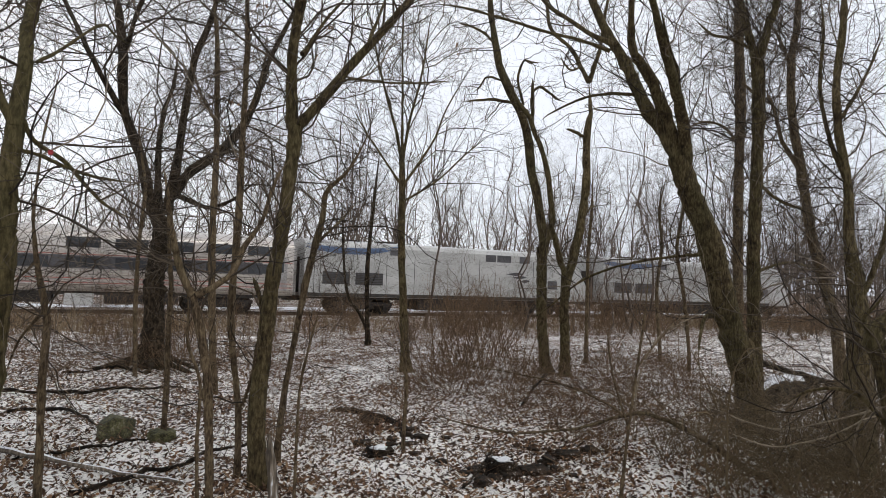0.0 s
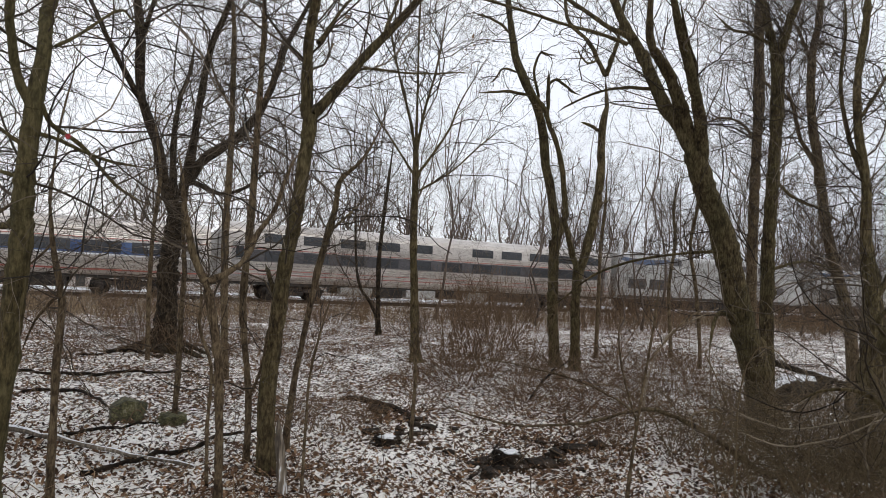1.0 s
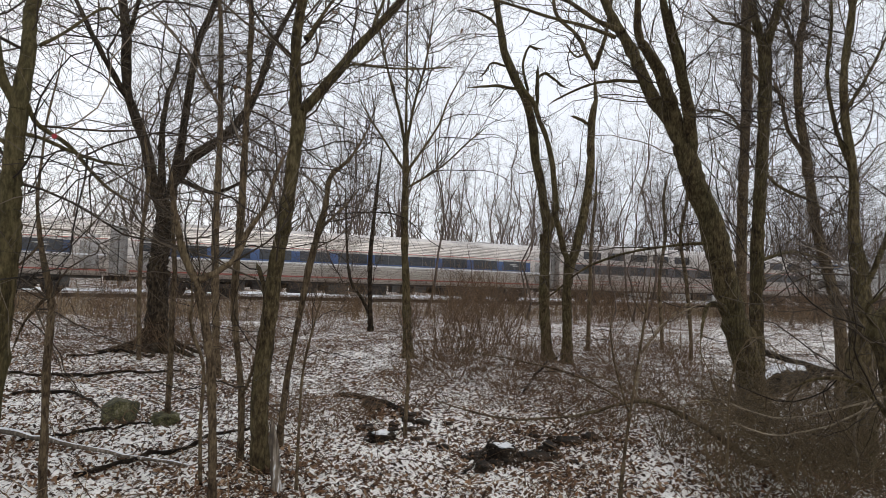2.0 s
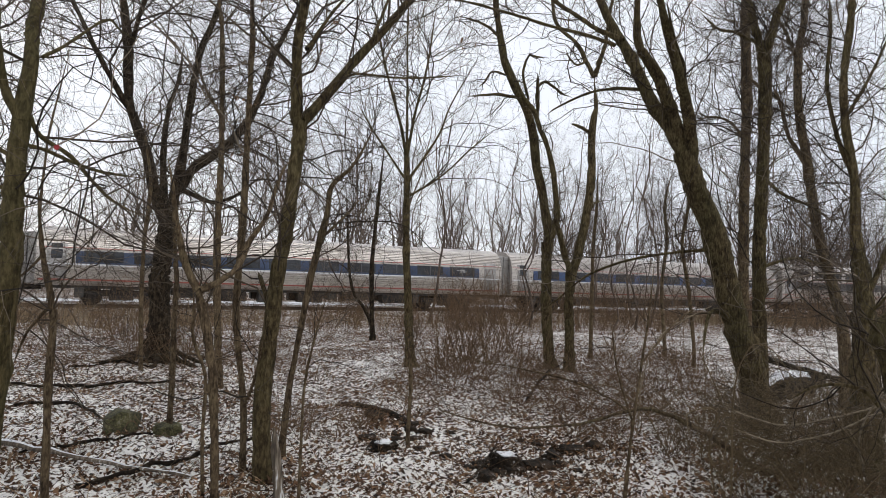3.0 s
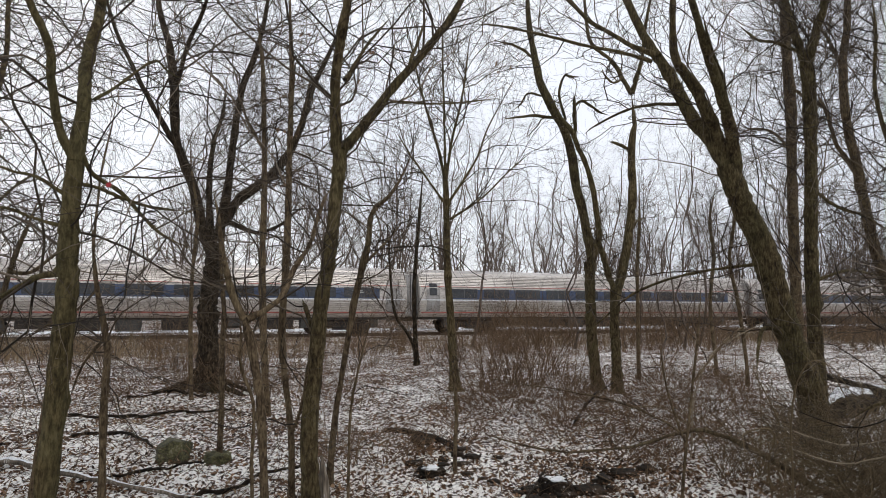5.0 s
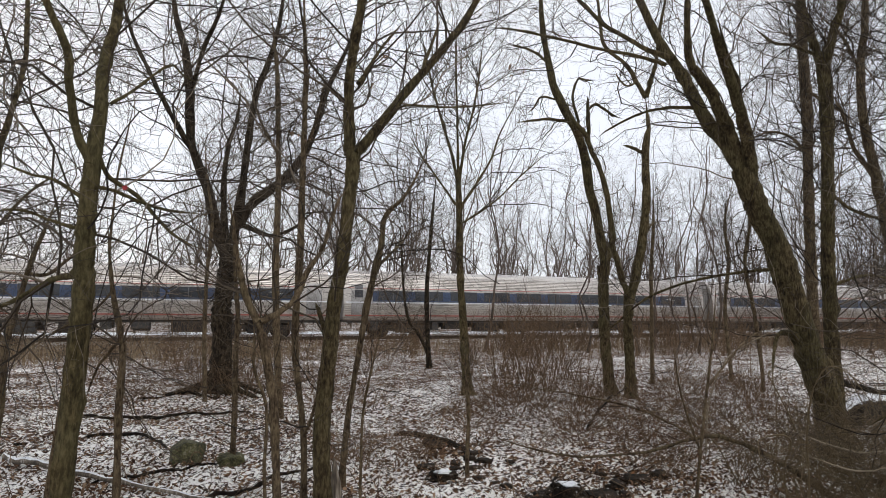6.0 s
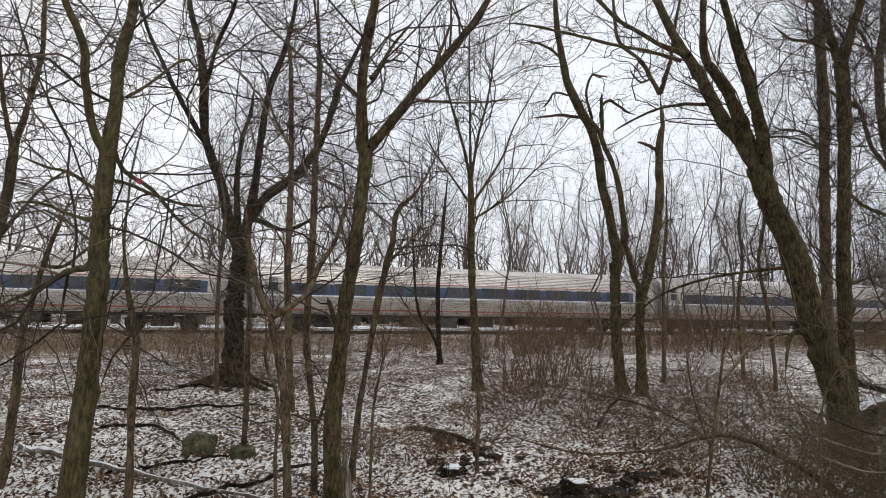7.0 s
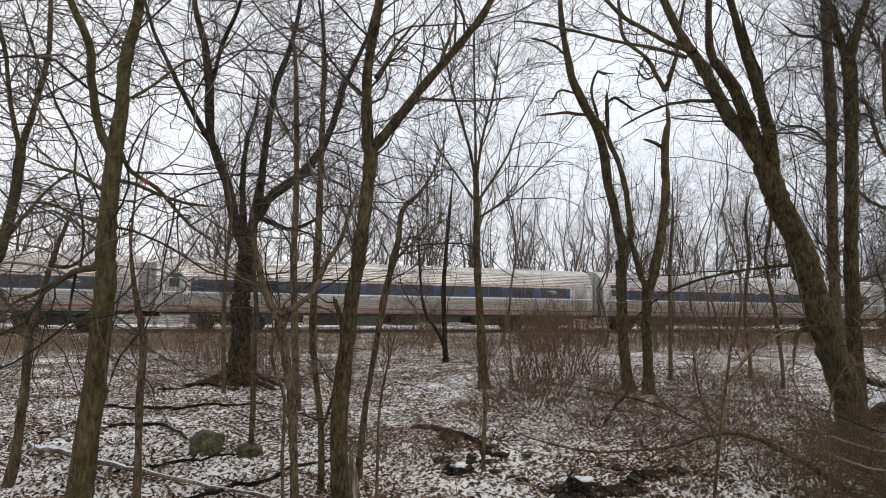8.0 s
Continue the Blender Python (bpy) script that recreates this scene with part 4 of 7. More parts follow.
DARK_OAK_LIMBS.append(bent_limb((-0.03, 0.00, 2.56, 0.119), (-0.24, 0.10, 2.99, 0.099), (-0.54, 0.22, 3.85, 0.092), (-0.91, 0.36, 4.68, 0.086), (-1.08, 0.51, 5.86, 0.083), (-1.25, 0.67, 6.64, 0.073), (-1.54, 0.83, 7.44, 0.056), (-1.74, 1.00, 8.33, 0.034)))
DARK_OAK_LIMBS.append(bent_limb((-0.70, 0.00, 4.44, 0.063), (-1.00, -0.23, 5.01, 0.047), (-1.31, -0.52, 5.68, 0.039), (-1.54, -0.85, 6.32, 0.031), (-1.67, -1.20, 7.04, 0.021)))
DARK_OAK_LIMBS.append(bent_limb((0.07, 0.00, 2.77, 0.106), (0.26, -0.07, 3.80, 0.071), (0.37, -0.16, 4.82, 0.060), (0.53, -0.26, 5.62, 0.053), (0.78, -0.37, 6.20, 0.049), (0.96, -0.48, 6.97, 0.032), (1.06, -0.60, 7.74, 0.021)))
DARK_OAK_LIMBS.append(bent_limb((0.13, 0.00, 3.08, 0.092), (0.39, 0.13, 3.57, 0.083), (0.86, 0.30, 4.02, 0.081), (1.18, 0.49, 4.54, 0.072), (1.35, 0.70, 5.09, 0.062), (1.52, 0.91, 5.88, 0.055), (1.78, 1.13, 6.64, 0.045), (2.06, 1.36, 7.55, 0.033), (2.25, 1.60, 8.50, 0.021)))
DARK_OAK_LIMBS.append(bent_limb((-0.05, 0.00, 2.67, 0.070), (-0.28, 0.36, 3.87, 0.054), (-0.39, 0.83, 4.73, 0.045), (-0.41, 1.35, 5.43, 0.039), (-0.50, 1.90, 6.55, 0.029)))
DARK_OAK_LIMBS.append(bent_limb((0.21, 0.00, 3.13, 0.050), (0.86, -0.40, 2.89, 0.035), (1.39, -0.92, 2.98, 0.027), (1.98, -1.50, 3.29, 0.016)))
DARK_OAK_LIMBS.append(bent_limb((-0.85, 0.00, 5.49, 0.035), (-0.55, -0.27, 6.24, 0.041), (-0.17, -0.61, 6.71, 0.034), (0.16, -1.00, 7.14, 0.020)))
DARK_OAK_LIMBS.append(bent_limb((-0.10, 0.00, 0.40, 0.060), (-0.26, -0.25, 0.20, 0.046), (-0.48, -0.60, 0.09, 0.032), (-0.72, -0.95, 0.02, 0.020)))
DARK_OAK_LIMBS.append(bent_limb((0.11, 0.00, 0.40, 0.061), (0.35, -0.27, 0.20, 0.045), (0.72, -0.50, 0.08, 0.029), (1.10, -0.75, 0.00, 0.017)))
DARK_OAK_LIMBS.append(bent_limb((-0.02, 0.00, 0.30, 0.056), (0.10, -0.45, 0.12, 0.038), (0.18, -1.10, 0.02, 0.020)))
DARK_OAK_LIMBS.append(bent_limb((-0.12, 0.00, 0.34, 0.052), (-0.50, -0.10, 0.16, 0.036), (-0.90, -0.30, 0.06, 0.024), (-1.30, -0.35, 0.00, 0.014)))
DARK_OAK_LIMBS.append(bent_limb((0.12, 0.00, 0.34, 0.049), (0.48, -0.02, 0.16, 0.032), (0.85, -0.10, 0.05, 0.020)))
DARK_OAK_AT = (-4.20, 12.20, -0.10)
BENT_SAPLING_LIMBS = []
BENT_SAPLING_LIMBS.append(bent_limb((-0.00, 0.00, 0.00, 0.032), (-0.01, 0.00, 0.21, 0.028), (-0.03, 0.00, 0.59, 0.028), (-0.06, 0.00, 1.01, 0.033), (-0.10, 0.00, 1.27, 0.031), (-0.17, 0.00, 1.55, 0.033), (-0.19, 0.00, 1.62, 0.029)))
BENT_SAPLING_LIMBS.append(bent_limb((-0.19, 0.00, 1.60, 0.030), (-0.25, -0.04, 1.74, 0.025), (-0.28, -0.10, 1.91, 0.022), (-0.30, -0.16, 2.08, 0.018), (-0.31, -0.23, 2.26, 0.013), (-0.34, -0.30, 2.47, 0.007)))
BENT_SAPLING_LIMBS.append(bent_limb((-0.17, 0.00, 1.59, 0.025), (-0.06, 0.05, 1.65, 0.020), (0.04, 0.11, 1.74, 0.021), (0.10, 0.18, 1.92, 0.020), (0.19, 0.26, 2.11, 0.016), (0.23, 0.33, 2.32, 0.015), (0.27, 0.42, 2.50, 0.011), (0.37, 0.50, 2.67, 0.007)))
BENT_SAPLING_AT = (-1.17, 4.60, -0.06)
POLE_A_LIMBS = []
POLE_A_LIMBS.append(bent_limb((0.00, 0.00, -0.00, 0.050), (-0.07, 0.00, 0.91, 0.047), (-0.13, 0.00, 2.11, 0.053), (-0.14, 0.00, 3.32, 0.042), (-0.17, 0.00, 4.14, 0.037), (-0.21, 0.00, 4.96, 0.031), (-0.28, 0.00, 5.54, 0.025), (-0.38, 0.00, 6.29, 0.017)))
POLE_A_LIMBS.append(bent_limb((-0.16, 0.00, 3.81, 0.022), (-0.50, 0.22, 4.36, 0.017), (-0.76, 0.50, 4.96, 0.012)))
POLE_A_AT = (-2.44, 9.50, -0.06)
POLE_B_LIMBS = []
POLE_B_LIMBS.append(bent_limb((-0.00, 0.00, 0.00, 0.030), (-0.02, 0.00, 0.61, 0.026), (-0.08, 0.00, 1.07, 0.026), (-0.12, 0.00, 1.45, 0.030), (-0.10, 0.00, 2.21, 0.030), (-0.10, 0.00, 2.92, 0.025), (-0.10, 0.00, 3.65, 0.020), (-0.13, 0.00, 4.23, 0.017), (-0.15, 0.00, 4.73, 0.012)))
POLE_B_LIMBS.append(bent_limb((-0.10, 0.00, 2.97, 0.015), (-0.04, 0.22, 3.37, 0.012), (-0.03, 0.50, 3.82, 0.009)))
POLE_B_LIMBS.append(bent_limb((-0.02, 0.00, 0.61, 0.015), (0.09, -0.17, 0.87, 0.011), (0.20, -0.40, 1.30, 0.008)))
POLE_B_AT = (-1.22, 5.60, -0.06)
FORK_MID_LIMBS = []
FORK_MID_LIMBS.append(bent_limb((-0.00, 0.00, 0.00, 0.067), (-0.04, 0.00, 0.61, 0.067), (0.00, 0.00, 1.28, 0.064), (0.04, 0.00, 1.78, 0.058), (0.09, 0.00, 2.19, 0.055), (0.13, 0.00, 2.65, 0.055), (0.15, 0.00, 2.95, 0.059)))
FORK_MID_LIMBS.append(bent_limb((0.13, 0.00, 2.93, 0.049), (0.13, -0.04, 3.33, 0.042), (0.16, -0.10, 3.73, 0.042), (0.21, -0.16, 4.03, 0.037), (0.30, -0.23, 4.50, 0.029), (0.37, -0.30, 4.91, 0.019)))
FORK_MID_LIMBS.append(bent_limb((0.17, 0.00, 2.95, 0.046), (0.34, 0.09, 3.18, 0.040), (0.52, 0.20, 3.50, 0.038), (0.72, 0.33, 3.80, 0.035), (0.91, 0.46, 4.08, 0.034), (1.06, 0.60, 4.35, 0.032), (1.25, 0.75, 4.75, 0.025), (1.53, 0.90, 5.21, 0.016)))
FORK_MID_LIMBS.append(bent_limb((0.47, 0.00, 3.32, 0.013), (0.61, 0.23, 3.42, 0.010), (0.89, 0.52, 3.49, 0.009), (1.26, 0.85, 3.61, 0.008), (1.61, 1.20, 3.76, 0.006)))
FORK_MID_LIMBS.append(bent_limb((0.18, 0.00, 3.53, 0.023), (0.25, 0.16, 3.73, 0.015), (0.35, 0.37, 4.01, 0.012), (0.53, 0.60, 4.36, 0.009)))
FORK_MID_LIMBS.append(bent_limb((0.00, 0.00, 1.28, 0.019), (-0.10, 0.13, 1.59, 0.018), (-0.19, 0.30, 1.73, 0.015)))
FORK_MID_LIMBS.append(bent_limb((0.71, 0.00, 3.67, 0.015), (0.77, 0.22, 3.95, 0.012), (0.84, 0.50, 4.31, 0.011)))
FORK_MID_AT = (-1.01, 5.40, -0.06)
LEANING_STEM_LIMBS = []
LEANING_STEM_LIMBS.append(bent_limb((0.00, 0.00, 0.00, 0.038), (0.01, 0.00, 0.18, 0.033), (0.05, 0.00, 0.69, 0.028), (0.09, 0.00, 1.00, 0.026), (0.15, 0.00, 1.42, 0.028), (0.22, 0.00, 1.83, 0.030), (0.31, 0.00, 2.25, 0.026), (0.34, 0.00, 2.52, 0.023), (0.53, 0.00, 2.73, 0.017), (0.69, 0.00, 3.05, 0.013), (0.78, 0.00, 3.42, 0.010)))
LEANING_STEM_LIMBS.append(bent_limb((0.27, 0.00, 2.04, 0.013), (0.46, 0.17, 2.27, 0.012), (0.62, 0.40, 2.51, 0.008)))
LEANING_STEM_AT = (-1.02, 6.20, -0.06)
CENTRE_WHIP_LIMBS = []
CENTRE_WHIP_LIMBS.append(bent_limb((-0.00, 0.00, 0.00, 0.105), (-0.01, 0.00, 0.11, 0.091), (-0.06, 0.00, 0.66, 0.081), (-0.13, 0.00, 1.50, 0.075), (-0.20, 0.00, 2.46, 0.068), (-0.22, 0.00, 3.42, 0.062), (-0.24, 0.00, 3.96, 0.048)))
CENTRE_WHIP_LIMBS.append(bent_limb((-0.24, 0.00, 3.91, 0.034), (-0.39, 0.07, 4.63, 0.028), (-0.61, 0.17, 5.31, 0.024), (-0.77, 0.27, 5.89, 0.021), (-0.92, 0.38, 6.61, 0.018), (-1.15, 0.50, 7.57, 0.014)))
CENTRE_WHIP_LIMBS.append(bent_limb((-0.24, 0.00, 3.96, 0.034), (-0.26, -0.09, 4.59, 0.024), (-0.30, -0.22, 5.42, 0.020), (-0.33, -0.35, 6.33, 0.017), (-0.32, -0.50, 7.12, 0.013)))
CENTRE_WHIP_LIMBS.append(bent_limb((-0.23, 0.00, 4.02, 0.031), (-0.14, 0.06, 4.73, 0.024), (0.04, 0.13, 5.52, 0.021), (0.14, 0.21, 6.21, 0.018), (0.23, 0.30, 7.14, 0.011)))
CENTRE_WHIP_LIMBS.append(bent_limb((-0.20, 0.00, 3.53, 0.027), (0.35, 0.21, 4.44, 0.021), (0.61, 0.49, 5.17, 0.014), (1.13, 0.80, 6.18, 0.011)))
CENTRE_WHIP_LIMBS.append(bent_limb((-0.24, 0.00, 3.53, 0.027), (-0.62, -0.21, 4.03, 0.017), (-0.92, -0.49, 4.40, 0.013), (-1.21, -0.80, 4.84, 0.010)))
CENTRE_WHIP_LIMBS.append(bent_limb((-0.20, 0.00, 3.21, 0.024), (0.46, 0.27, 3.68, 0.017), (1.04, 0.61, 4.30, 0.014), (1.66, 1.00, 4.89, 0.007)))
CENTRE_WHIP_AT = (0.26, 12.60, -0.08)
TWIN_A_LIMBS = []
TWIN_A_LIMBS.append(bent_limb((0.00, 0.00, 0.00, 0.107), (-0.09, 0.00, 0.65, 0.099), (-0.15, 0.00, 1.49, 0.100), (-0.16, 0.00, 2.45, 0.100)))
TWIN_A_LIMBS.append(bent_limb((-0.16, 0.00, 2.15, 0.098), (-0.14, 0.00, 2.64, 0.090), (-0.27, 0.04, 3.31, 0.088), (-0.41, 0.09, 3.86, 0.086), (-0.54, 0.13, 4.72, 0.081), (-0.78, 0.18, 5.29, 0.081), (-1.03, 0.22, 5.88, 0.076), (-1.16, 0.27, 6.43, 0.065), (-1.24, 0.31, 6.98, 0.057), (-1.28, 0.36, 7.72, 0.049), (-1.36, 0.40, 8.54, 0.038)))
TWIN_A_LIMBS.append(bent_limb((-0.14, 0.00, 2.25, 0.070), (-0.05, 0.00, 2.64, 0.059), (0.02, -0.05, 3.03, 0.058), (-0.09, -0.10, 3.72, 0.053), (-0.26, -0.15, 4.30, 0.050), (-0.40, -0.20, 4.56, 0.047), (-0.53, -0.25, 4.88, 0.044), (-0.71, -0.30, 5.07, 0.042), (-0.84, -0.35, 5.28, 0.036), (-0.92, -0.40, 5.56, 0.026)))
TWIN_A_LIMBS.append(bent_limb((-0.46, -0.10, 4.75, 0.037), (-0.49, -0.20, 5.20, 0.034), (-0.51, -0.30, 5.61, 0.031)))
TWIN_A_LIMBS.append(bent_limb((-0.48, -0.20, 5.39, 0.026), (-0.32, -0.10, 5.51, 0.026), (-0.15, 0.00, 5.47, 0.024), (0.06, 0.10, 5.37, 0.021), (0.30, 0.20, 5.31, 0.014)))
TWIN_A_LIMBS.append(bent_limb((-0.80, 0.20, 5.26, 0.032), (-1.06, 0.10, 5.26, 0.029), (-1.29, 0.00, 5.24, 0.027), (-1.62, -0.10, 5.17, 0.018), (-1.86, -0.20, 5.11, 0.010)))
TWIN_A_LIMBS.append(bent_limb((-0.63, -0.10, 5.14, 0.026), (-0.77, -0.18, 5.58, 0.024), (-0.69, -0.25, 5.93, 0.021), (-0.54, -0.33, 5.90, 0.018), (-0.36, -0.40, 5.88, 0.013)))
TWIN_A_LIMBS.append(bent_limb((-1.04, 0.20, 5.69, 0.022), (-1.30, 0.30, 5.76, 0.019), (-1.42, 0.40, 5.59, 0.016), (-1.56, 0.50, 5.48, 0.011)))
TWIN_A_LIMBS.append(bent_limb((-1.12, 0.30, 6.40, 0.027), (-1.39, 0.43, 6.71, 0.025), (-1.66, 0.57, 6.87, 0.022), (-1.95, 0.70, 6.97, 0.014)))
TWIN_A_AT = (2.91, 12.60, -0.07)
TWIN_B_LIMBS = []
TWIN_B_LIMBS.append(bent_limb((0.00, 0.00, -0.00, 0.109), (-0.02, 0.00, 0.67, 0.090), (-0.03, 0.00, 1.28, 0.087), (-0.03, 0.00, 1.91, 0.087)))
TWIN_B_LIMBS.append(bent_limb((-0.03, 0.00, 1.65, 0.086), (0.01, 0.00, 1.91, 0.083), (0.17, 0.05, 2.53, 0.081), (0.28, 0.10, 3.17, 0.079), (0.35, 0.15, 3.81, 0.076), (0.35, 0.20, 4.53, 0.074), (0.41, 0.25, 5.09, 0.066), (0.40, 0.30, 5.73, 0.064)))
TWIN_B_LIMBS.append(bent_limb((0.40, 0.30, 5.68, 0.048), (0.28, 0.36, 5.99, 0.043), (0.04, 0.42, 6.41, 0.038), (-0.30, 0.48, 6.71, 0.035), (-0.39, 0.54, 7.07, 0.033), (-0.44, 0.60, 7.80, 0.022)))
TWIN_B_LIMBS.append(bent_limb((0.41, 0.30, 5.68, 0.048), (0.49, 0.22, 5.98, 0.042), (0.58, 0.15, 6.36, 0.037), (0.61, 0.08, 6.79, 0.031), (0.71, 0.00, 7.52, 0.021)))
TWIN_B_LIMBS.append(bent_limb((0.31, 0.20, 4.57, 0.032), (0.07, 0.05, 4.64, 0.029), (-0.15, -0.10, 4.65, 0.021)))
TWIN_B_LIMBS.append(bent_limb((0.24, 0.30, 6.01, 0.021), (0.06, 0.23, 5.87, 0.021), (-0.12, 0.17, 5.96, 0.016), (-0.24, 0.10, 6.15, 0.010)))
TWIN_B_LIMBS.append(bent_limb((-0.02, 0.00, 1.80, 0.062), (-0.21, -0.13, 2.21, 0.056), (-0.39, -0.31, 2.71, 0.046), (-0.51, -0.50, 3.00, 0.036)))
TWIN_B_LIMBS.append(bent_limb((0.20, 0.00, 2.79, 0.028), (0.46, 0.26, 3.21, 0.019), (0.72, 0.60, 3.31, 0.016)))
TWIN_B_AT = (3.17, 12.30, -0.06)
RIGHT_GIANT_LIMBS = []
RIGHT_GIANT_LIMBS.append(bent_limb((-0.00, 0.00, 0.00, 0.173), (-0.04, 0.00, 0.29, 0.166), (-0.16, 0.00, 0.81, 0.150), (-0.34, 0.00, 1.33, 0.144), (-0.50, 0.00, 1.92, 0.141), (-0.66, 0.00, 2.45, 0.137), (-0.90, 0.00, 2.98, 0.128), (-1.05, 0.00, 3.34, 0.118)))
RIGHT_GIANT_LIMBS.append(bent_limb((-1.05, 0.00, 3.30, 0.095), (-1.20, 0.10, 3.71, 0.082), (-1.41, 0.24, 4.05, 0.074), (-1.59, 0.39, 4.52, 0.072), (-1.73, 0.55, 4.94, 0.059), (-1.91, 0.72, 5.41, 0.052), (-2.15, 0.90, 6.14, 0.041)))
RIGHT_GIANT_LIMBS.append(bent_limb((-1.01, 0.00, 3.30, 0.083), (-1.17, -0.05, 3.74, 0.072), (-1.37, -0.11, 4.05, 0.065), (-1.58, -0.17, 4.36, 0.057), (-1.73, -0.25, 4.57, 0.049), (-1.78, -0.32, 4.93, 0.034), (-1.78, -0.40, 5.48, 0.024)))
RIGHT_GIANT_LIMBS.append(bent_limb((-0.95, 0.00, 3.21, 0.083), (-1.01, -0.13, 3.55, 0.074), (-1.18, -0.30, 3.90, 0.062), (-1.40, -0.49, 4.35, 0.049), (-1.63, -0.69, 4.78, 0.039), (-1.86, -0.90, 5.23, 0.028)))
RIGHT_GIANT_LIMBS.append(bent_limb((-1.82, 0.00, 4.65, 0.036), (-2.06, 0.23, 4.85, 0.029), (-2.25, 0.52, 5.11, 0.026), (-2.47, 0.85, 5.43, 0.027), (-2.70, 1.20, 5.89, 0.019)))
RIGHT_GIANT_LIMBS.append(bent_limb((-1.92, 0.00, 4.58, 0.024), (-2.21, 0.16, 4.73, 0.020), (-2.57, 0.37, 4.88, 0.019), (-2.92, 0.61, 5.07, 0.018), (-3.28, 0.86, 5.27, 0.016), (-3.71, 1.12, 5.47, 0.014), (-4.09, 1.40, 5.60, 0.010)))
RIGHT_GIANT_LIMBS.append(bent_limb((-1.60, 0.00, 4.06, 0.023), (-1.88, 0.17, 4.11, 0.018), (-2.16, 0.39, 4.09, 0.015), (-2.46, 0.64, 3.96, 0.011), (-2.55, 0.90, 3.90, 0.007)))
RIGHT_GIANT_LIMBS.append(bent_limb((-0.67, 0.00, 2.18, 0.022), (-0.97, 0.14, 2.14, 0.017), (-1.51, 0.33, 2.03, 0.016), (-2.01, 0.54, 1.82, 0.015), (-2.38, 0.77, 1.46, 0.011), (-2.73, 1.00, 1.16, 0.007)))
RIGHT_GIANT_LIMBS.append(bent_limb((-1.00, 0.00, 3.92, 0.027), (-1.20, -0.27, 4.30, 0.018), (-1.47, -0.61, 4.56, 0.016), (-1.70, -1.00, 4.76, 0.012)))
RIGHT_GIANT_LIMBS.append(bent_limb((-0.33, 0.00, 1.23, 0.051), (-0.54, -0.09, 1.41, 0.040), (-0.76, -0.22, 1.43, 0.025), (-0.89, -0.35, 1.22, 0.016), (-0.98, -0.50, 0.87, 0.010)))
RIGHT_GIANT_AT = (4.37, 7.80, -0.06)
BEHIND_GIANT_LIMBS = []
BEHIND_GIANT_LIMBS.append(bent_limb((0.00, 0.00, -0.00, 0.114), (-0.06, 0.00, 1.04, 0.102), (-0.11, 0.00, 2.24, 0.100), (-0.13, 0.00, 3.90, 0.100), (-0.13, 0.00, 5.58, 0.101), (-0.17, 0.00, 6.71, 0.095), (-0.18, 0.00, 8.19, 0.079), (-0.22, 0.00, 9.57, 0.053)))
BEHIND_GIANT_LIMBS.append(bent_limb((-0.11, 0.00, 4.68, 0.036), (-0.35, 0.16, 5.06, 0.027), (-0.70, 0.37, 5.22, 0.021), (-1.06, 0.60, 5.05, 0.014)))
BEHIND_GIANT_LIMBS.append(bent_limb((-0.17, 0.00, 6.03, 0.039), (0.02, -0.22, 5.73, 0.029), (0.39, -0.50, 5.32, 0.018)))
BEHIND_GIANT_AT = (6.93, 13.00, -0.06)
RIGHT_POLE_LIMBS = []
RIGHT_POLE_LIMBS.append(bent_limb((-0.00, 0.00, 0.00, 0.095), (-0.05, 0.00, 0.85, 0.089), (-0.10, 0.00, 1.72, 0.085), (-0.11, 0.00, 2.59, 0.082), (-0.09, 0.00, 3.54, 0.078), (-0.09, 0.00, 4.43, 0.083), (-0.11, 0.00, 4.96, 0.087)))
RIGHT_POLE_LIMBS.append(bent_limb((-0.11, 0.00, 4.88, 0.062), (-0.16, 0.11, 5.30, 0.055), (-0.20, 0.25, 5.82, 0.048), (-0.20, 0.40, 6.69, 0.033)))
RIGHT_POLE_LIMBS.append(bent_limb((-0.08, 0.00, 4.88, 0.066), (-0.06, -0.13, 5.20, 0.057), (-0.02, -0.31, 5.57, 0.048), (0.01, -0.50, 6.19, 0.029)))
RIGHT_POLE_LIMBS.append(bent_limb((-0.21, 0.00, 5.03, 0.025), (-0.42, 0.16, 5.21, 0.022), (-0.55, 0.37, 5.33, 0.018), (-0.75, 0.60, 5.66, 0.014)))
RIGHT_POLE_LIMBS.append(bent_limb((-0.04, 0.00, 3.18, 0.025), (0.38, 0.21, 2.99, 0.021), (0.92, 0.49, 2.91, 0.017), (1.59, 0.80, 2.67, 0.011)))
RIGHT_POLE_LIMBS.append(bent_limb((-0.07, 0.00, 2.01, 0.024), (0.51, 0.22, 2.16, 0.018), (1.14, 0.50, 2.10, 0.014)))
RIGHT_POLE_AT = (4.83, 8.60, -0.06)
RIGHT_LEAN_LIMBS = []
RIGHT_LEAN_LIMBS.append(bent_limb((-0.00, 0.00, 0.00, 0.117), (-0.03, 0.00, 0.45, 0.102), (-0.14, 0.00, 1.35, 0.082), (-0.37, 0.00, 2.08, 0.078), (-0.56, 0.00, 2.74, 0.073), (-0.69, 0.00, 3.48, 0.069), (-0.84, 0.00, 4.32, 0.059), (-0.87, 0.00, 5.16, 0.053), (-0.79, 0.00, 5.76, 0.048), (-0.75, 0.00, 6.62, 0.037)))
RIGHT_LEAN_LIMBS.append(bent_limb((-0.71, 0.00, 3.57, 0.037), (-0.90, 0.13, 4.00, 0.030), (-0.94, 0.31, 4.56, 0.025), (-1.01, 0.50, 4.96, 0.017)))
RIGHT_LEAN_LIMBS.append(bent_limb((-0.86, 0.00, 5.07, 0.027), (-1.24, -0.26, 5.46, 0.021), (-1.73, -0.60, 5.63, 0.013)))
